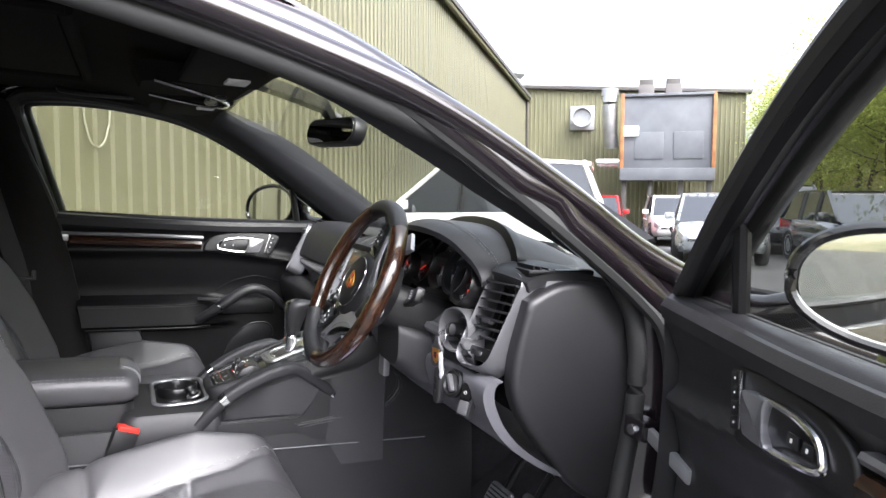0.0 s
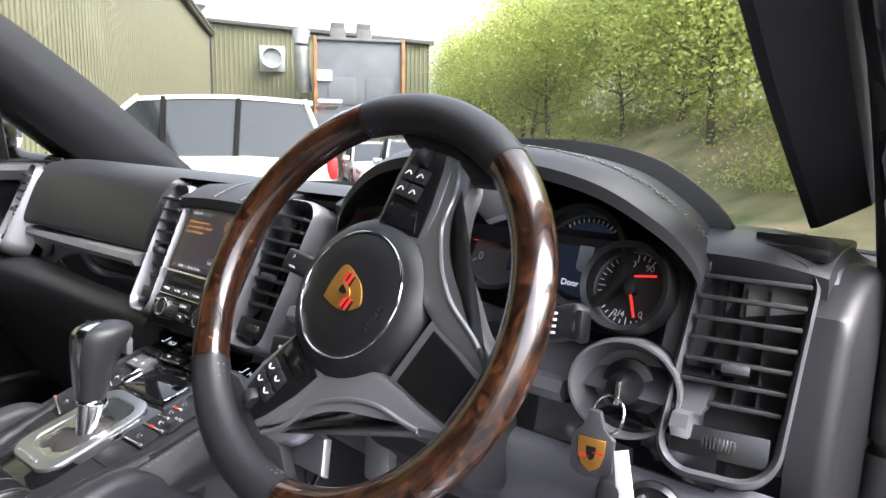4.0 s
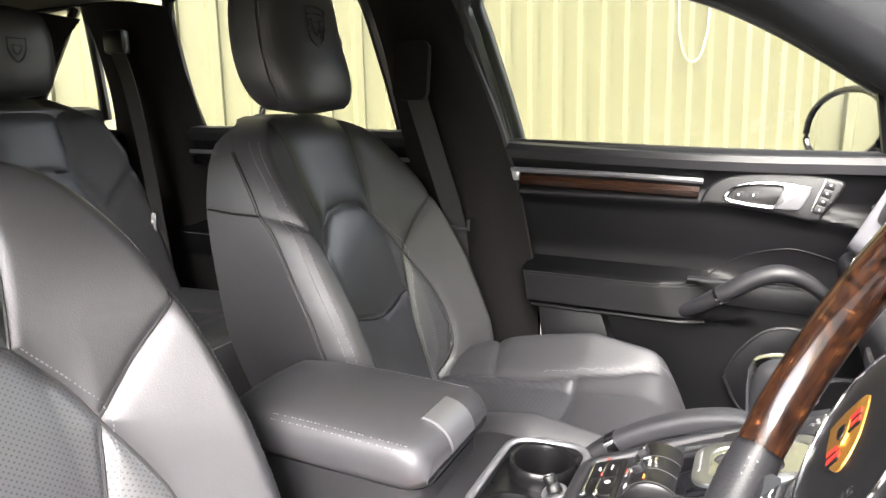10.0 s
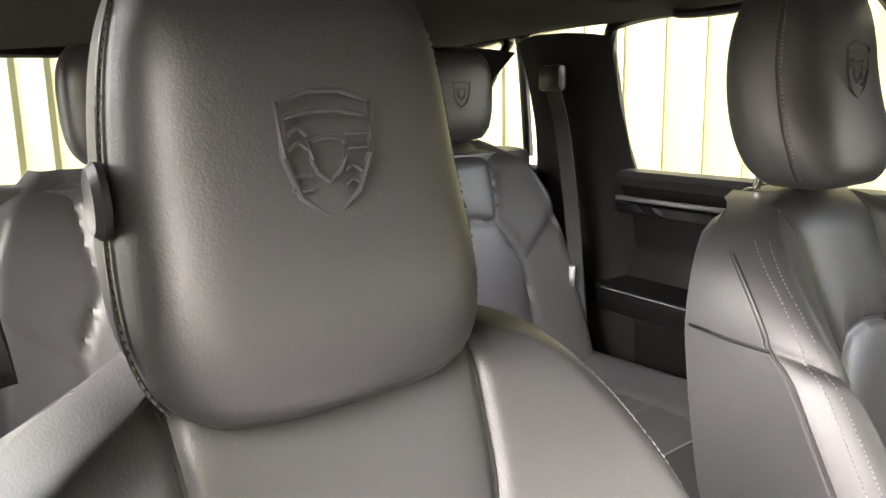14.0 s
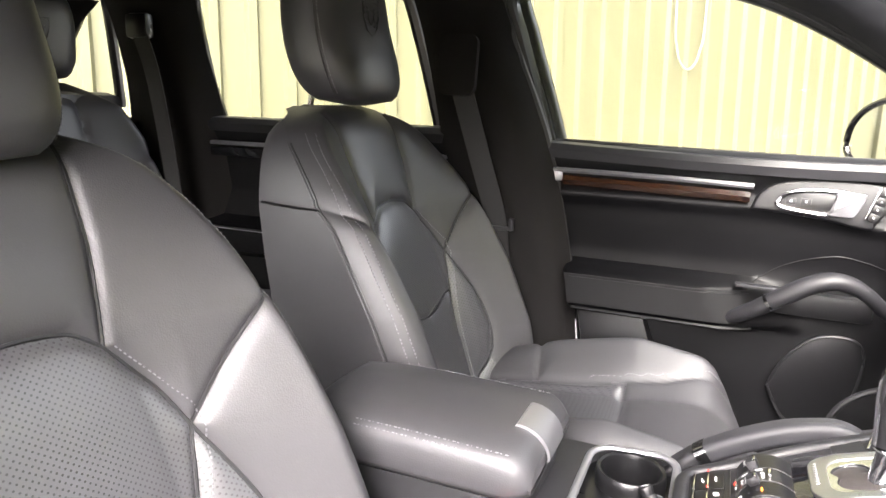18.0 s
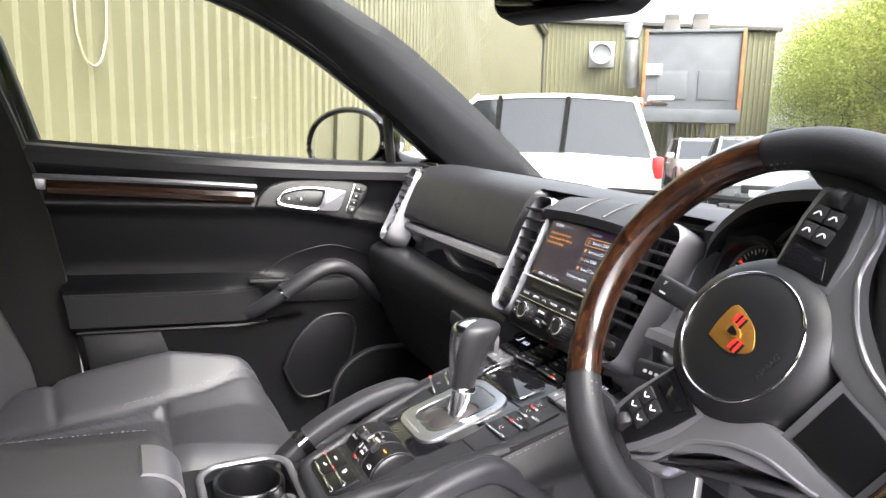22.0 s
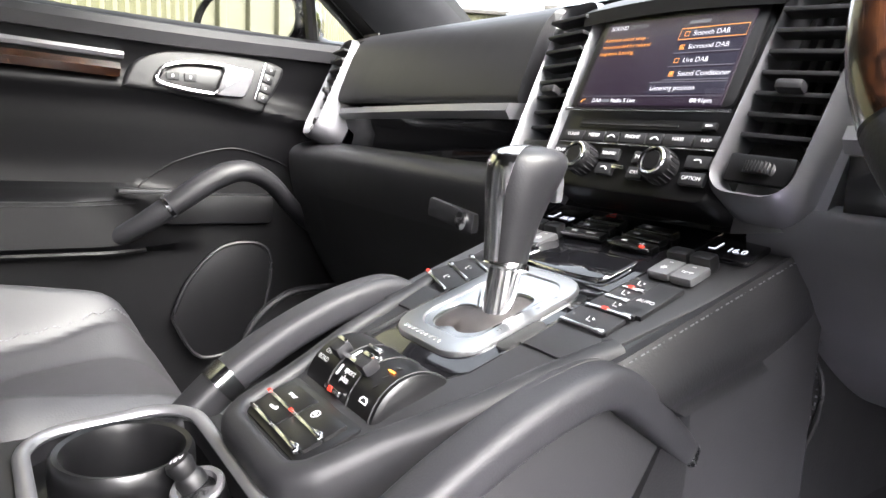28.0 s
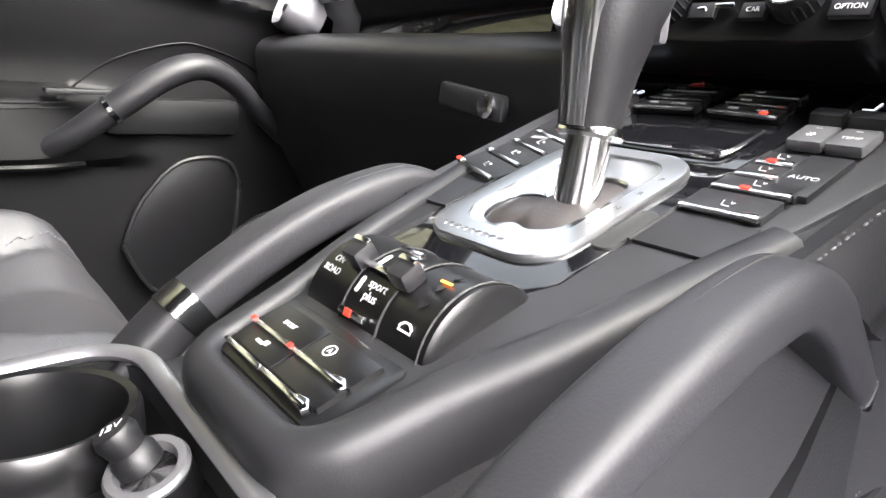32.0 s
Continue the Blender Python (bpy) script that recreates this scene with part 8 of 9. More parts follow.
for uc, tilt, mark in ((-0.037, 4, "SYNC"), (0.017, -3, "A/C")):
    for r in range(3):
        w = 0.2895 + 0.0150 * r
        wd = 0.044 if r == 0 else 0.038
        km = cp(uc, w, 0) @ pose(0, 0, 0, 0, 0, tilt)
        part("key_bar", rbox((0, 0, 0.0066), (wd, 0.0030, 0.0032), 0.0014, km), CHROME, con, "chrome key edge")
        k = part("key", rbox((0, 0.0064, 0.0042), (wd, 0.0095, 0.0060), 0.0014, km), PLASTIC_S, con)
        part("icon", rbox((-0.009, 0.006, 0.0074), (0.006, 0.0024, 0.0003), 0, km), WHITE, k)
        if r == 0:
            words(mark, 0.0040, km @ Matrix.Translation((0.009, 0.006, 0.0073)), WHITE, k, align="CENTER", depth=0.0001)
part("indicator", rbox((0.031, 0.2890, 0.0084), (0.0045, 0.0026, 0.0010), 0.0004, CP), REDLED, con)
hz = part("hazard_key", slab(rrect(0.016, 0.011, 0.003, 4, -0.041, 0.338), 0.004, cp(0, 0, 0.0055), 0.001), PLASTIC_S, con)
part("hazard_mark", tube([cp(-0.041 + a, 0.338 + b, 0.0058).translation for a, b in ((-0.005, -0.003), (0.005, -0.003), (0, 0.005))], 0.0006, 4, closed=True), RED, hz)
for s in (-1, 1):
    # key column beside the gate; the passenger's keys slant round the edge
    if s > 0:
        bars = [(0.0505, 0.179, 0.038, 0.020), (0.0520, 0.2035, 0.038, 0.0135), (0.0545, 0.220, 0.020, 0.0135), (0.0560, 0.2365, 0.018, 0.0135)]
    else:
        bars = [(0.0640, 0.163, 0.048, 0.0175), (0.0625, 0.1845, 0.044, 0.0165), (0.0615, 0.205, 0.040, 0.0150), (0.0605, 0.224, 0.037, 0.0150)]
    part("column_gap", tube([cp(s * (bars[0][0] - 0.001), bars[0][1] - 0.036, 0.0008).translation, cp(s * (bars[0][0] - 0.001), bars[0][1], 0.0008).translation, cp(s * (bars[3][0] - 0.002), 0.255, 0.0008).translation], 0.0010, 6), RUBBER, con)
    part("blank_key", rbox((s * (bars[0][0] + 0.021), bars[0][1] - 0.019, -0.0006), (0.042, 0.032, 0.0030), 0.0008, CP), PLASTIC_M, con)
    for i, (u0, w, wd, dp) in enumerate(bars):
        km = cp(s * u0, w, 0.0) @ pose(0, 0, 0, 0, 0, 0 if s > 0 else -17)
        part("key_bar", rbox((s * wd / 2, 0, 0.0028), (wd, 0.0028, 0.0032), 0.0013, km), CHROME, con, "chrome key edge")
        part("bar_end", rbox((s * (wd - 0.003), 0.0004, 0.0030), (0.008, 0.0044, 0.0034), 0.0014, km), CHROME, con)
        k = part("key", rbox((s * wd / 2, 0.0018 + dp / 2, 0.0005), (wd + 0.002, dp, 0.0044), 0.0014, km), PLASTIC_M, con)
        ic = lambda a, b: (km @ Matrix.Translation((s * wd * 0.5 + a, 0.009 + b, 0.0029))).translation
        part("icon", tube([ic(-0.0030, 0.0030), ic(-0.0018, -0.0018), ic(0.0020, -0.0020)], 0.00028, 4), WHITE, k)
        part("icon", tube([ic(0.0010, 0.0030), ic(0.0018, 0.0008), ic(0.0030, 0.0020)], 0.00025, 4), WHITE, k)
        if i in ((1, 3) if s > 0 else (0,)):
            part("indicator", rbox((s * wd * (0.45 if s > 0 else 0.96), 0, 0.0046), (0.0048, 0.0028, 0.0012), 0.0004, km), REDLED, con)
    k = part("key", rbox((s * 0.0850, 0.2310, 0.0005), (0.0205, 0.046, 0.0044), 0.0012, CP), PLASTIC_M, con)
    words("AUTO", 0.0050, cp(s * 0.0850, 0.226, 0.0029), WHITE, k, align="CENTER", depth=0.0001)
    for j, u in enumerate((0.0665, 0.0860)):
        r = part("rocker", rbox((s * u, 0.273, 0.003), (0.0185, 0.024, 0.007), 0.0025, CP), GREY_S, con, "satin grey rocker")
        part("rocker_fin", rbox((s * u, 0.290, 0.006), (0.0180, 0.012, 0.013), 0.003, CP), PLASTIC_S, r)
        if j:
            words("TEMP", 0.0042, cp(s * u, 0.270, 0.0066), WHITE, r, align="CENTER", depth=0.0001)
        else:
            for q in range(3):
                part("fan_icon", rbox((0, 0, 0), (0.0050, 0.0007, 0.0003), 0, cp(s * u, 0.270, 0.0067) @ pose(0, 0, 0, 0, 0, 60 * q)), WHITE, r)
        part("rocker_mark", rbox((s * u, 0.279, 0.0066), (0.003, 0.0006, 0.0003), 0, CP), WHITE, r)
    disp = part("temperature_display", slab(rrect(0.044, 0.034, 0.003, 4, s * 0.0870, 0.322), 0.004, cp(0, 0, 0.004), 0.001), GLOSS, con, "small lit temperature display")
    words("16.0", 0.0092, cp(s * 0.087 + 0.006, 0.319, 0.0044), LCDW, disp, align="CENTER", depth=0.0001)
    part("seat_icon", rbox((s * 0.087 - 0.013, 0.317, 0.0044), (0.006, 0.0010, 0.0003), 0, CP), LCDW, disp)
    part("seat_icon", rbox((s * 0.087 - 0.0105, 0.323, 0.0044), (0.0010, 0.010, 0.0003), 0, CP), LCDW, disp)
    # grab handle
    gh = thing("grab_handle", "padded grab handle beside the centre console with silver cuff", "grab handle", (s * 0.115, -0.15, 0.74), group="console grab handles", frame_m=CONS)
    gp = spline([(s * 0.116, -0.205, 0.715), (s * 0.118, -0.165, 0.757), (s * 0.119, -0.125, 0.786), (s * 0.120, -0.075, 0.811), (s * 0.120, -0.035, 0.823), (s * 0.120, -0.012, 0.825), (s * 0.120, 0.008, 0.817), (s * 0.119, 0.035, 0.797), (s * 0.117, 0.070, 0.770), (s * 0.114, 0.105, 0.742)], 64)
    def squared(i0, i1, grow=0.0):
        rows = []
        for i in range(i0, i1):
            p, a_, b_ = Vector(gp[i]), Vector(gp[max(i - 1, 0)]), Vector(gp[min(i + 1, 63)])
            d_ = (b_ - a_).normalized()
            sd = d_.cross(Vector((0, 0, 1))).normalized()
            up_ = sd.cross(d_)
            k_ = 1.0 - 0.22 * sm(40, 63, i)
            rows.append([p + sd * x + up_ * y for x, y in rrect(0.031 * k_ + 2 * grow, 0.0255 * k_ + 2 * grow, 0.0085 * k_, 6)])
        return loft(rows)
    part("grip", squared(10, 60), GRIP, gh, "leather-wrapped grip", smooth=60)
    part("cuff", squared(8, 11, 0.0007), CHROME_S, gh, "polished cuff")
    part("front_cuff", squared(57, 59, 0.0006), CHROME_S, gh)
    part("grip_seam", tube([Vector(p) + Vector((-s * 0.005, 0, 0.0127)) for i, p in enumerate(gp) if 14 < i < 42], 0.0008, 5), RUBBER, gh)
    part("foot", squared(0, 9), PLASTIC_M, gh, smooth=60)
    part("front_foot", squared(58, 64, -0.0008), PLASTIC_M, gh, smooth=60)

# ---- cup holder deck and armrest ----
deck = thing("cup_holder", "cup holder tray in a silver loop with a 12-volt socket", "cup holder", (0, -0.25, 0.70), frame_m=CONS)


def round_hole(outline, r, HC, n=72):
    """The outline and a hole in it, as two rings of points on the same rays."""
    o, h = [], []
    for t in np.linspace(0, 2 * math.pi, n, endpoint=False):
        dx, dy = math.cos(t), math.sin(t)
        best = 9.0
        for (x0, y0), (x1, y1) in zip(outline, outline[1:] + outline[:1]):
            ex, ey = x1 - x0, y1 - y0
            det = dx * -ey + dy * ex
            if abs(det) < 1e-12:
                continue
            qx, qy = x0 - HC[0], y0 - HC[1]
            k = (qx * -ey + qy * ex) / det
            j = (dx * qy - dy * qx) / det
            if k > 0 and -1e-6 <= j <= 1 + 1e-6:
                best = min(best, k)
        o.append((HC[0] + dx * best, HC[1] + dy * best))
        h.append((HC[0] + dx * r, HC[1] + dy * r))
    return o, h


LX, LY, LW, LD = -0.020, -0.234, 0.188, 0.106
rows = []
for z, gx_, gy_ in ((0.56, 0.02, 0.0), (0.70, 0.01, 0.0), (0.738, 0.0, 0.0), (0.746, -0.012, -0.012)):
    rows.append([(x, y, z) for x, y in rrect(0.250 + gx_, 0.20 + gy_, 0.03, 8, 0, -0.250)])
rows += [[(x, y, z) for x, y in rrect(LW, LD, 0.030, 8, LX, LY)] for z in (0.747, 0.70)]
part("deck", loft(rows, True, False), PLASTIC_M, deck)
lp = [(x, y) for x, y in rrect(LW, LD, 0.032, 10, LX, LY)]
zc = lambda y: 0.751 + 0.05 * (y + 0.25)
part("silver_loop", tube([(x, y, zc(y)) for x, y in lp], 0.0050, 10, closed=True, flat=0.8), SILVER, deck, "satin silver loop")
for hx_, hy_, x0, x1 in ((-0.064, -0.233, LX - LW / 2, -0.018), (0.034, -0.242, -0.018, LX + LW / 2)):
    o_, h_ = round_hole(rrect(x1 - x0, LD, 0.006, 6, (x0 + x1) / 2, LY), 0.0375, (hx_, hy_))
    part("tray", loft([[(x, y, 0.728) for x, y in o_], [(x, y, 0.733) for x, y in o_], [(x, y, 0.733) for x, y in h_], [(x, y, 0.728) for x, y in h_]], True, False), PLASTIC_S, deck)
    top = 0.753 if hx_ < 0 else 0.736
    part("cup_well", lathe([(0.0, -0.066), (0.033, -0.066), (0.0345, -0.006), (0.0365, 0.0), (0.0400, 0.001), (0.0420, -0.002), (0.0425, -0.012), (0.0400, -0.070), (0.0, -0.070)], Matrix.Translation((hx_, hy_, top)), 48), PLASTIC_S, deck, "deep black cup well")
    part("spring_tab", rbox((hx_ + 0.024, hy_ + 0.022, top - 0.016), (0.006, 0.012, 0.020), 0.002, None), PLASTIC_M, deck)
SKM = Matrix.Translation((-0.012, -0.2015, 0.742)) @ pose(0, 0, 0, 18, 10)
sk = part("socket", lathe([(0.0, 0), (0.0150, 0), (0.0162, 0.003), (0.0150, 0.005), (0.0118, 0.005), (0.0105, 0.001), (0.0, 0.001)], SKM, 28), SILVER, deck)
part("socket_stem", lathe([(0.0, -0.02), (0.016, -0.02), (0.016, 0.001), (0.0, 0.001)], SKM, 24), PLASTIC_S, deck)
PLM = Matrix.Translation((-0.016, -0.203, 0.7440)) @ pose(0, 0, 0, 30, -12)
part("socket_plug", lathe([(0.0, 0), (0.0090, 0), (0.0090, 0.006), (0.0070, 0.009), (0.0085, 0.016), (0.0074, 0.019), (0.0, 0.0195)], PLM, 24), PLASTIC, sk)
words("12V", 0.0060, PLM @ Matrix.Translation((0, 0, 0.0198)) @ pose(0, 0, 0, 0, 0, 60), WHITE, sk, align="CENTER", depth=0.0001)

arm = thing("armrest", "padded black leather armrest lid with a silver catch", "armrest", (0, -0.47, 0.62), frame_m=CONS)
part("box", loft([[(x, y, z) for x, y in rrect(0.175 + g, 0.30, 0.03, 5, 0.0, -0.475)] for z, g in ((0.56, 0.0), (0.70, 0.01), (0.765, 0.0))]), LEATHER_D, arm)
rings = []
for y in spline([(-0.318, 0), (-0.322, 0), (-0.335, 0), (-0.40, 0), (-0.48, 0), (-0.56, 0), (-0.605, 0), (-0.622, 0)], 30):
    yy = y[0]
    e = max(0.0, (yy + 0.345) / 0.028)
    q = max(0.0, (-0.600 - yy) / 0.022)
    zt = 0.822 - 0.022 * min(e, 1) ** 2 - 0.02 * q + 0.004 * math.sin((yy + 0.66) * 9)
    zb = 0.768 + 0.010 * min(e, 1)
    hw = 0.098 - 0.008 * min(e, 1) ** 2 - 0.026 * min(1.0, max(0.0, (-0.53 - yy) / 0.092)) ** 2
    rings.append([(-hw * 0.93, yy, zb), (-hw, yy, zb + 0.010), (-hw * 1.0, yy, zt - 0.020), (-hw * 0.95, yy, zt - 0.006), (-hw * 0.82, yy, zt), (-hw * 0.4, yy, zt + 0.003), (0, yy, zt + 0.004), (hw * 0.4, yy, zt + 0.003), (hw * 0.82, yy, zt), (hw * 0.95, yy, zt - 0.006), (hw, yy, zt - 0.020), (hw, yy, zb + 0.010), (hw * 0.93, yy, zb)])
part("lid", loft(rings), LEATHER, arm, smooth=60)
for s in (-1, 1):
    for o in (0.0, 0.006):
        stitches([(s * (0.088 + o), y, 0.8225 - 0.0035 - o * 0.7 + 0.004 * math.sin((y + 0.66) * 9)) for y in np.linspace(-0.53, -0.345, 50)], arm)
part("catch", sheet(lambda u, v: (-0.030 + 0.064 * u, -0.352 + 0.0400 * math.sin(v * math.pi / 2), 0.8305 - 0.036 * (1 - math.cos(v * math.pi / 2))), 8, 12, 0.004, (0, -0.7, -0.7)), SILVER, arm, "satin silver catch")
part("tunnel_seam", tube([(0.142, y, 0.665 - 0.03 * (y + 0.3)) for y in np.linspace(-0.60, 0.30, 20)], 0.0014, 5), STITCH, con)
# padded lower sides of the tunnel
for s in (-1, 1):
    part("tunnel_side", sheet(lambda u, v: (s * (0.120 + 0.028 * math.sin(math.pi * v * 0.6)), -0.62 + 1.05 * u, 0.72 - 0.03 * u * 0 - 0.27 * v), 24, 12, 0.012, (-s, 0, 0)), LEATHER_D, con)

# ---- steering wheel and column ----
WC = frame_at((0.3843, 0.0318, 1.0505), (1, 0, 0), (0, 0.41, 0.912))
WH = WC @ Matrix.Translation((0, 0, -0.020)) @ Matrix.Scale(1.20, 4)
wheel = thing("steering_wheel", "burl wood and black leather steering wheel, turned to one side", "steering wheel", (0.3843, 0.0318, 1.0505))
R0, TURN = 0.1510, -67.0


def wp(phi, r, h=0.0):
    """A point of the wheel: angle clockwise from up, radius, height towards the driver."""
    a = radians(phi)
    return WC @ Vector((r * math.sin(a), r * math.cos(a), h))


def arc(p0, p1, n, r=R0, h=0.0):
    return [wp(p, r, h) for p in np.linspace(p0, p1, n)]


axis = WC.to_3x3().col[2]


def rim_piece(p0, p1, fat, n=48, wide=1.0):
    pts, rad = [], []
    for i, p in enumerate(np.linspace(p0, p1, n)):
        t = i / (n - 1)
        pts.append(wp(p, R0 - 0.002 * fat * math.sin(math.pi * t)))
        rad.append(0.0150 + 0.0022 * fat * math.sin(math.pi * t) ** 0.6)
    return tube(pts, rad, 18, flat=1.02, up=axis)


part("wood_rim", rim_piece(42, 178, 0.0, 70), BURL, wheel, "polished burl wood rim", smooth=60)
part("wood_rim", rim_piece(-123, -17, 0.0, 54), BURL, wheel, "polished burl wood rim", smooth=60)
part("leather_rim", rim_piece(-17.3, 42.3, 0.8, 40), LEATHER_D, wheel, "leather rim section", smooth=60)
part("leather_rim", rim_piece(-182.3, -122.7, 0.8, 40), LEATHER_D, wheel, "leather rim section", smooth=60)
for p in (-17.2, 42.2, -122.8, -182.2):
    d = 0.4
    part("joint_ring", tube(arc(p - d, p + d, 3), 0.0154, 18, up=axis), PLASTIC_S, wheel)
for p0, p1 in ((-15, 0), (38, 41), (-179, -163), (-141, -125)):
    for e, h in ((0.0152, 0.006), (0.0160, 0.001)):
        stitches([wp(p, R0 - e, h) for p in np.linspace(p0, p1, 24)], wheel)


def pol(points, h0, h1, bevel=0.003):
    """A plate on the wheel: (angle from the wheel's own top, radius) corners; from h0 to h1."""
    xy = [(r * math.sin(radians(a + TURN)), r * math.cos(radians(a + TURN))) for a, r in points]
    return slab(xy, h1 - h0, WC @ Matrix.Translation((0, 0, h1)), bevel)


hub = part("airbag_cover", lathe([(0.0, 0.021), (0.024, 0.0205), (0.040, 0.018), (0.051, 0.012), (0.0575, 0.0), (0.059, -0.016), (0.056, -0.038), (0.0, -0.038)], WH, 56), PLASTIC, wheel, "round soft black airbag cover", smooth=60)
part("cover_ring", tube([WH @ Vector((0.0405 * math.sin(radians(p)), 0.0405 * math.cos(radians(p)), 0.0181)) for p in np.linspace(0, 360, 56, endpoint=False)], 0.0010, 8, closed=True), CHROME, hub)
mcr = WH @ pose(0, 0, 0, 0, 0, -TURN) @ Matrix.Translation((0.0, 0.0, 0.0215))
shd = [tuple(q) for q in spline([(-0.0125, 0.0135), (0.0, 0.0155), (0.0125, 0.0135), (0.0120, 0.0), (0.0085, -0.0095), (0.0, -0.0165), (-0.0085, -0.0095), (-0.0120, 0.0), (-0.0125, 0.0135)], 40)[:-1]]
crest = part("hub_badge", slab(shd, 0.003, mcr, 0.0008), GOLD, wheel, "gold and red enamel shield badge")
for k, (u, v) in enumerate(((0.0060, 0.0062), (0.0060, 0.0020), (-0.0052, -0.0042), (-0.0045, -0.0084))):
    part("red_band", rbox((u, v, 0.0003), (0.0095 - 0.002 * (k > 1), 0.0026, 0.0008), 0.0002, mcr), RED, crest)
    part("black_band", rbox((u, v - 0.0021, 0.0003), (0.0095 - 0.002 * (k > 1), 0.0014, 0.0008), 0.0002, mcr), PLASTIC_S, crest)
part("badge_centre", slab([(x * 0.34, y * 0.40 + 0.001) for x, y in shd], 0.001, mcr @ Matrix.Translation((0, 0, 0.0010)), 0.0003), GOLD, crest)
part("badge_dot", slab([(x * 0.18, y * 0.22 + 0.001) for x, y in shd], 0.0005, mcr @ Matrix.Translation((0, 0, 0.0014)), 0), PLASTIC_S, crest)
part("horn_mark", tube([mcr @ Vector((x, y + 0.024, -0.0030)) for x, y in ((-0.003, 0.0), (0.0, 0.003), (0.003, 0.0), (0.0, -0.002))], 0.0004, 4, closed=True), PLASTIC_M, hub)
words("AIRBAG", 0.0052, WH @ pose(0, 0, 0, 0, 0, -TURN) @ Matrix.Translation((0.0, -0.0300, 0.0198)), PLASTIC_M, hub, align="CENTER", depth=0.0003)

# two side spokes with black key pods in silver frames, silver wings round the hub, and an open lower spoke
for s in (1, -1):
    root = pol([(s * a, r) for a, r in ((60, 0.139), (66, 0.126), (74, 0.122), (90, 0.126), (103, 0.122), (112, 0.139), (100, 0.146), (86, 0.147), (72, 0.146))], -0.016, -0.005, 0.004)
    part("spoke_root", root, LEATHER_D, wheel, "leather-covered spoke root")
    wing = spline([(88, 0.133), (96, 0.129), (103, 0.120), (109, 0.105), (117, 0.095), (128, 0.091), (141, 0.096), (156, 0.111), (167, 0.136), (172, 0.136), (168, 0.105), (163, 0.080), (150, 0.060), (122, 0.058), (107, 0.062), (98, 0.090)], 64)
    part("spoke_wing", pol([(s * q[0], q[1]) for q in wing], -0.024, -0.006, 0.006), SILVER, wheel, "satin silver spoke")
    ridge = spline([(92, 0.126), (99, 0.112), (108, 0.088), (120, 0.079), (136, 0.078), (152, 0.090), (164, 0.120)], 40)
    part("wing_ridge", tube([wp(s * q[0] + TURN, q[1], -0.0065) for q in ridge], 0.0022, 8), SILVER, wheel)
    part("pod_frame", pol([(s * a, r) for a, r in ((60, 0.054), (66, 0.100), (69, 0.124), (76, 0.130), (88, 0.131), (92, 0.118), (101, 0.088), (111, 0.064))], -0.018, -0.006, 0.003), SILVER, wheel)
    pod = part("key_pod", pol([(s * a, r) for a, r in ((63, 0.056), (68.5, 0.100), (71.5, 0.120), (77, 0.126), (86, 0.1265), (89, 0.115), (97, 0.088), (106, 0.0655))], -0.016, -0.0045, 0.003), PLASTIC_S, wheel, "black pod of wheel keys")
    mr = WC @ pose(0, 0, 0, 0, 0, -TURN - s * 79)
    part("thumb_wheel", lathe([(0, -0.005), (0.0065, -0.005), (0.0075, -0.003), (0.0075, 0.003), (0.0065, 0.005), (0, 0.005)], mr @ Matrix.Translation((0, 0.117, -0.003)) @ pose(0, 0, 0, 0, 90), 20), PLASTIC_M, pod)
    for i, (du, r) in enumerate(((-0.0065, 0.102), (0.0065, 0.102), (-0.0065, 0.0885), (0.0065, 0.0885))):
        k = part("wheel_key", rbox((du * s, r, -0.003), (0.0118, 0.0120, 0.004), 0.0015, mr), PLASTIC_M, pod)
        bar = tube(spline([mr @ Vector((du * s - 0.003, r - 0.002, -0.0008)), mr @ Vector((du * s, r + 0.0015, -0.0008)), mr @ Vector((du * s + 0.003, r - 0.001, -0.0008))], 6), 0.0006, 5)
        part("icon", bar, WHITE, k)
    part("blank_key", pol([(s * a, r) for a, r in ((66, 0.060), (71, 0.078), (92, 0.078), (101, 0.066))], -0.006, -0.0035, 0.0012), GLOSS, pod)
    part("shift_paddle", pol([(s * 84, 0.112), (s * 108, 0.108), (s * 113, 0.134), (s * 96, 0.140)], -0.044, -0.036, 0.003), SILVER, wheel)
low = part("lower_spoke", pol([(158, 0.074), (164, 0.100), (169, 0.137), (191, 0.137), (196, 0.100), (202, 0.074)], -0.022, -0.008, 0.003), SILVER, wheel, "satin silver lower spoke frame")
part("spoke_recess", pol([(164, 0.080), (168.5, 0.104), (172, 0.128), (188, 0.128), (191.5, 0.104), (196, 0.080)], -0.016, -0.0062, 0.002), PLASTIC_S, low, "black lower spoke cover")

col = thing("steering_column", "black steering column shroud with control stalks", "steering column", (0.3727, 0.10, 0.98), frame_m=CAR @ Matrix.Translation((0.012, 0.030, 0.018)))
part("shroud", loft([[(0.3727 + x * k, y, zc_ + z * k) for x, z in rrect(0.105, 0.085, 0.03, 6)] for y, zc_, k in ((0.042, 1.000, 0.80), (0.060, 0.995, 1.0), (0.12, 0.972, 1.12), (0.20, 0.945, 1.15))]), PLASTIC, col)
part("lower_shroud", loft([[(0.3727 + x * k, y, zc_ + z * k) for x, z in rrect(0.13, 0.10, 0.03, 6)] for y, zc_, k in ((0.075, 0.925, 0.85), (0.11, 0.905, 1.05), (0.22, 0.87, 1.15))]), PLASTIC_M, col)
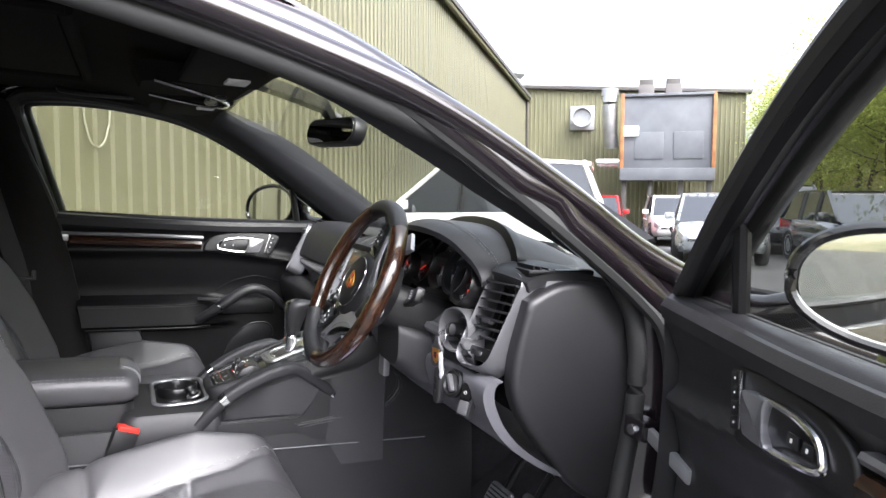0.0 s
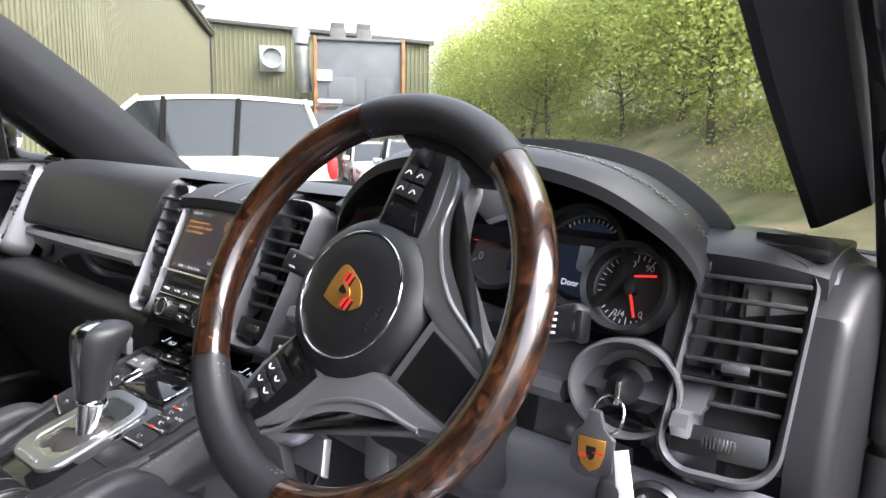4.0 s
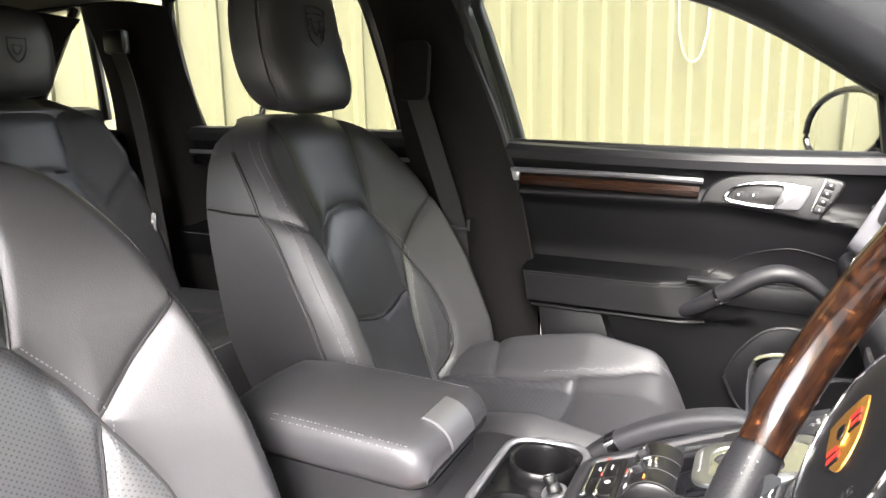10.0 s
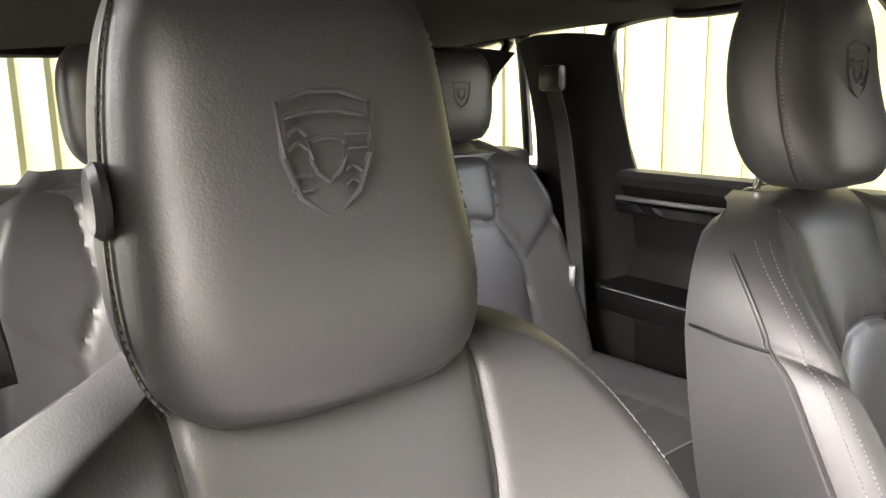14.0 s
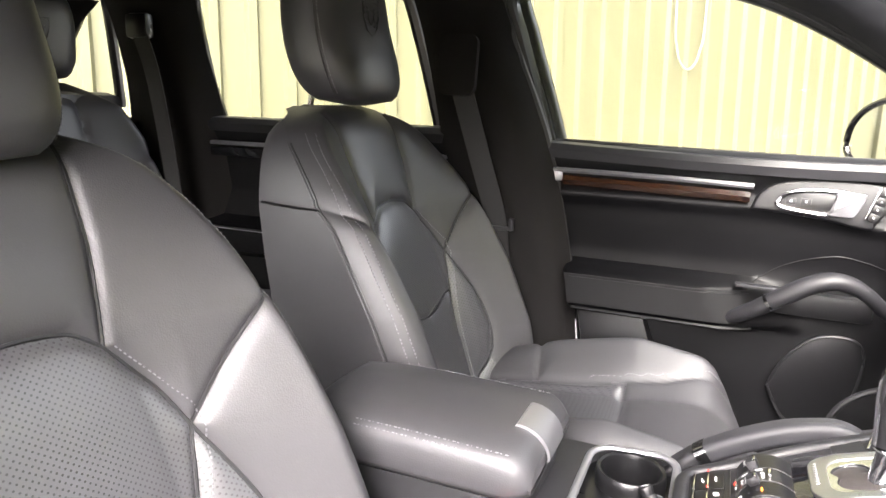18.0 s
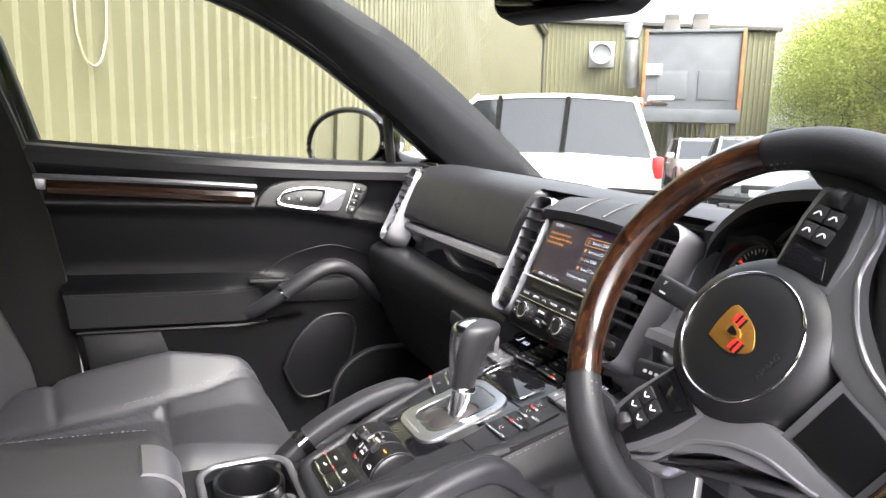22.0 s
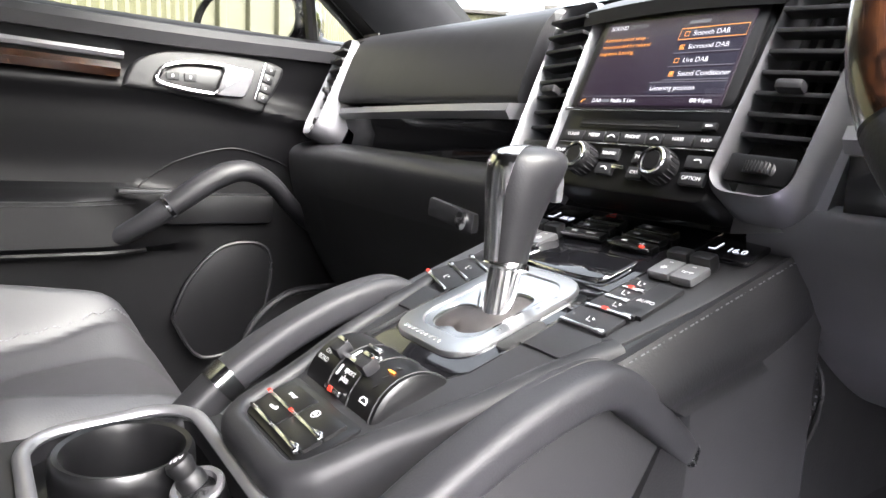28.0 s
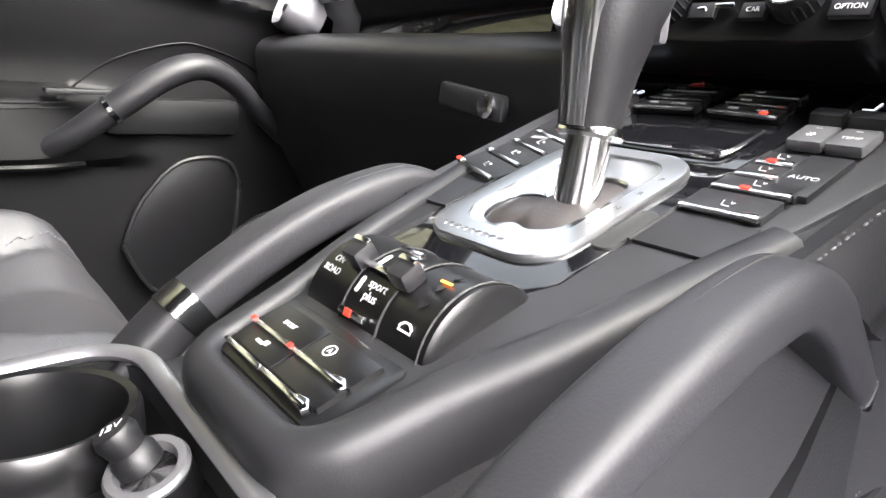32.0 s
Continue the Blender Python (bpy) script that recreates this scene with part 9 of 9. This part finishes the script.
part("adjust_lever", rbox((0.335, 0.085, 0.872), (0.03, 0.014, 0.06), 0.005), SILVER, col)


def stalk(label, a, b, w, h, mark=None):
    ob = thing("control_stalk", label, "stalk", b, group="steering column stalks", frame_m=CAR @ Matrix.Translation((0.012, 0.030, 0.012)))
    a, b = Vector(a), Vector(b)
    d = (a - b).normalized()
    m = frame_at(a, d, (0, 0.35, 0.93))
    ln = (a - b).length
    part("lever", rbox((-ln * 0.30, 0, 0), (ln * 0.66, h, w), min(h, w) * 0.32, m, 3), PLASTIC_M, ob)
    part("arm", rbox((-ln * 0.78, 0, 0), (ln * 0.5, h * 0.6, w * 0.6), min(h, w) * 0.2, m, 2), PLASTIC, ob)
    return ob, m


ob, m = stalk("black indicator stalk with white symbols", (0.211, 0.077, 1.036), (0.318, 0.088, 1.012), 0.014, 0.022)
mm = frame_at(Vector((0.228, 0.0695, 1.036)), (1, 0.02, -0.2), (0.15, 0.35, 0.93))
words("P", 0.006, mm @ Matrix.Translation((-0.004, 0.004, 0.0012)), WHITE, ob, align="CENTER", depth=0.0001)
part("arrow_mark", rbox((-0.002, -0.005, 0.0010), (0.008, 0.0018, 0.0004), 0, mm), WHITE, ob)
ob, m = stalk("black wiper stalk with a silver-edged end", (0.528, 0.068, 1.038), (0.425, 0.088, 1.005), 0.016, 0.024)
mw = frame_at(Vector((0.508, 0.0605, 1.034)), (1, 0.0, 0.15), (0, 0.35, 0.93))
for k in range(4):
    part("mark", rbox((0.002, 0.007 - 0.0045 * k, 0.0010), (0.008, 0.0018, 0.0004), 0, mw), WHITE, ob)
part("end_cap", rbox((0.020, 0, -0.007), (0.010, 0.022, 0.016), 0.004, mw), PLASTIC_S, ob)
ob, m = stalk("black cruise control stalk with white marks", (0.227, 0.050, 0.958), (0.325, 0.075, 0.960), 0.012, 0.019)
mq = frame_at(Vector((0.246, 0.0440, 0.959)), (1, 0.05, 0.05), (0, 0.35, 0.93))
for k in range(3):
    part("mark", rbox((-0.006 + 0.007 * k, 0.002, 0.0006), (0.004, 0.003, 0.0004), 0, mq), WHITE, ob)
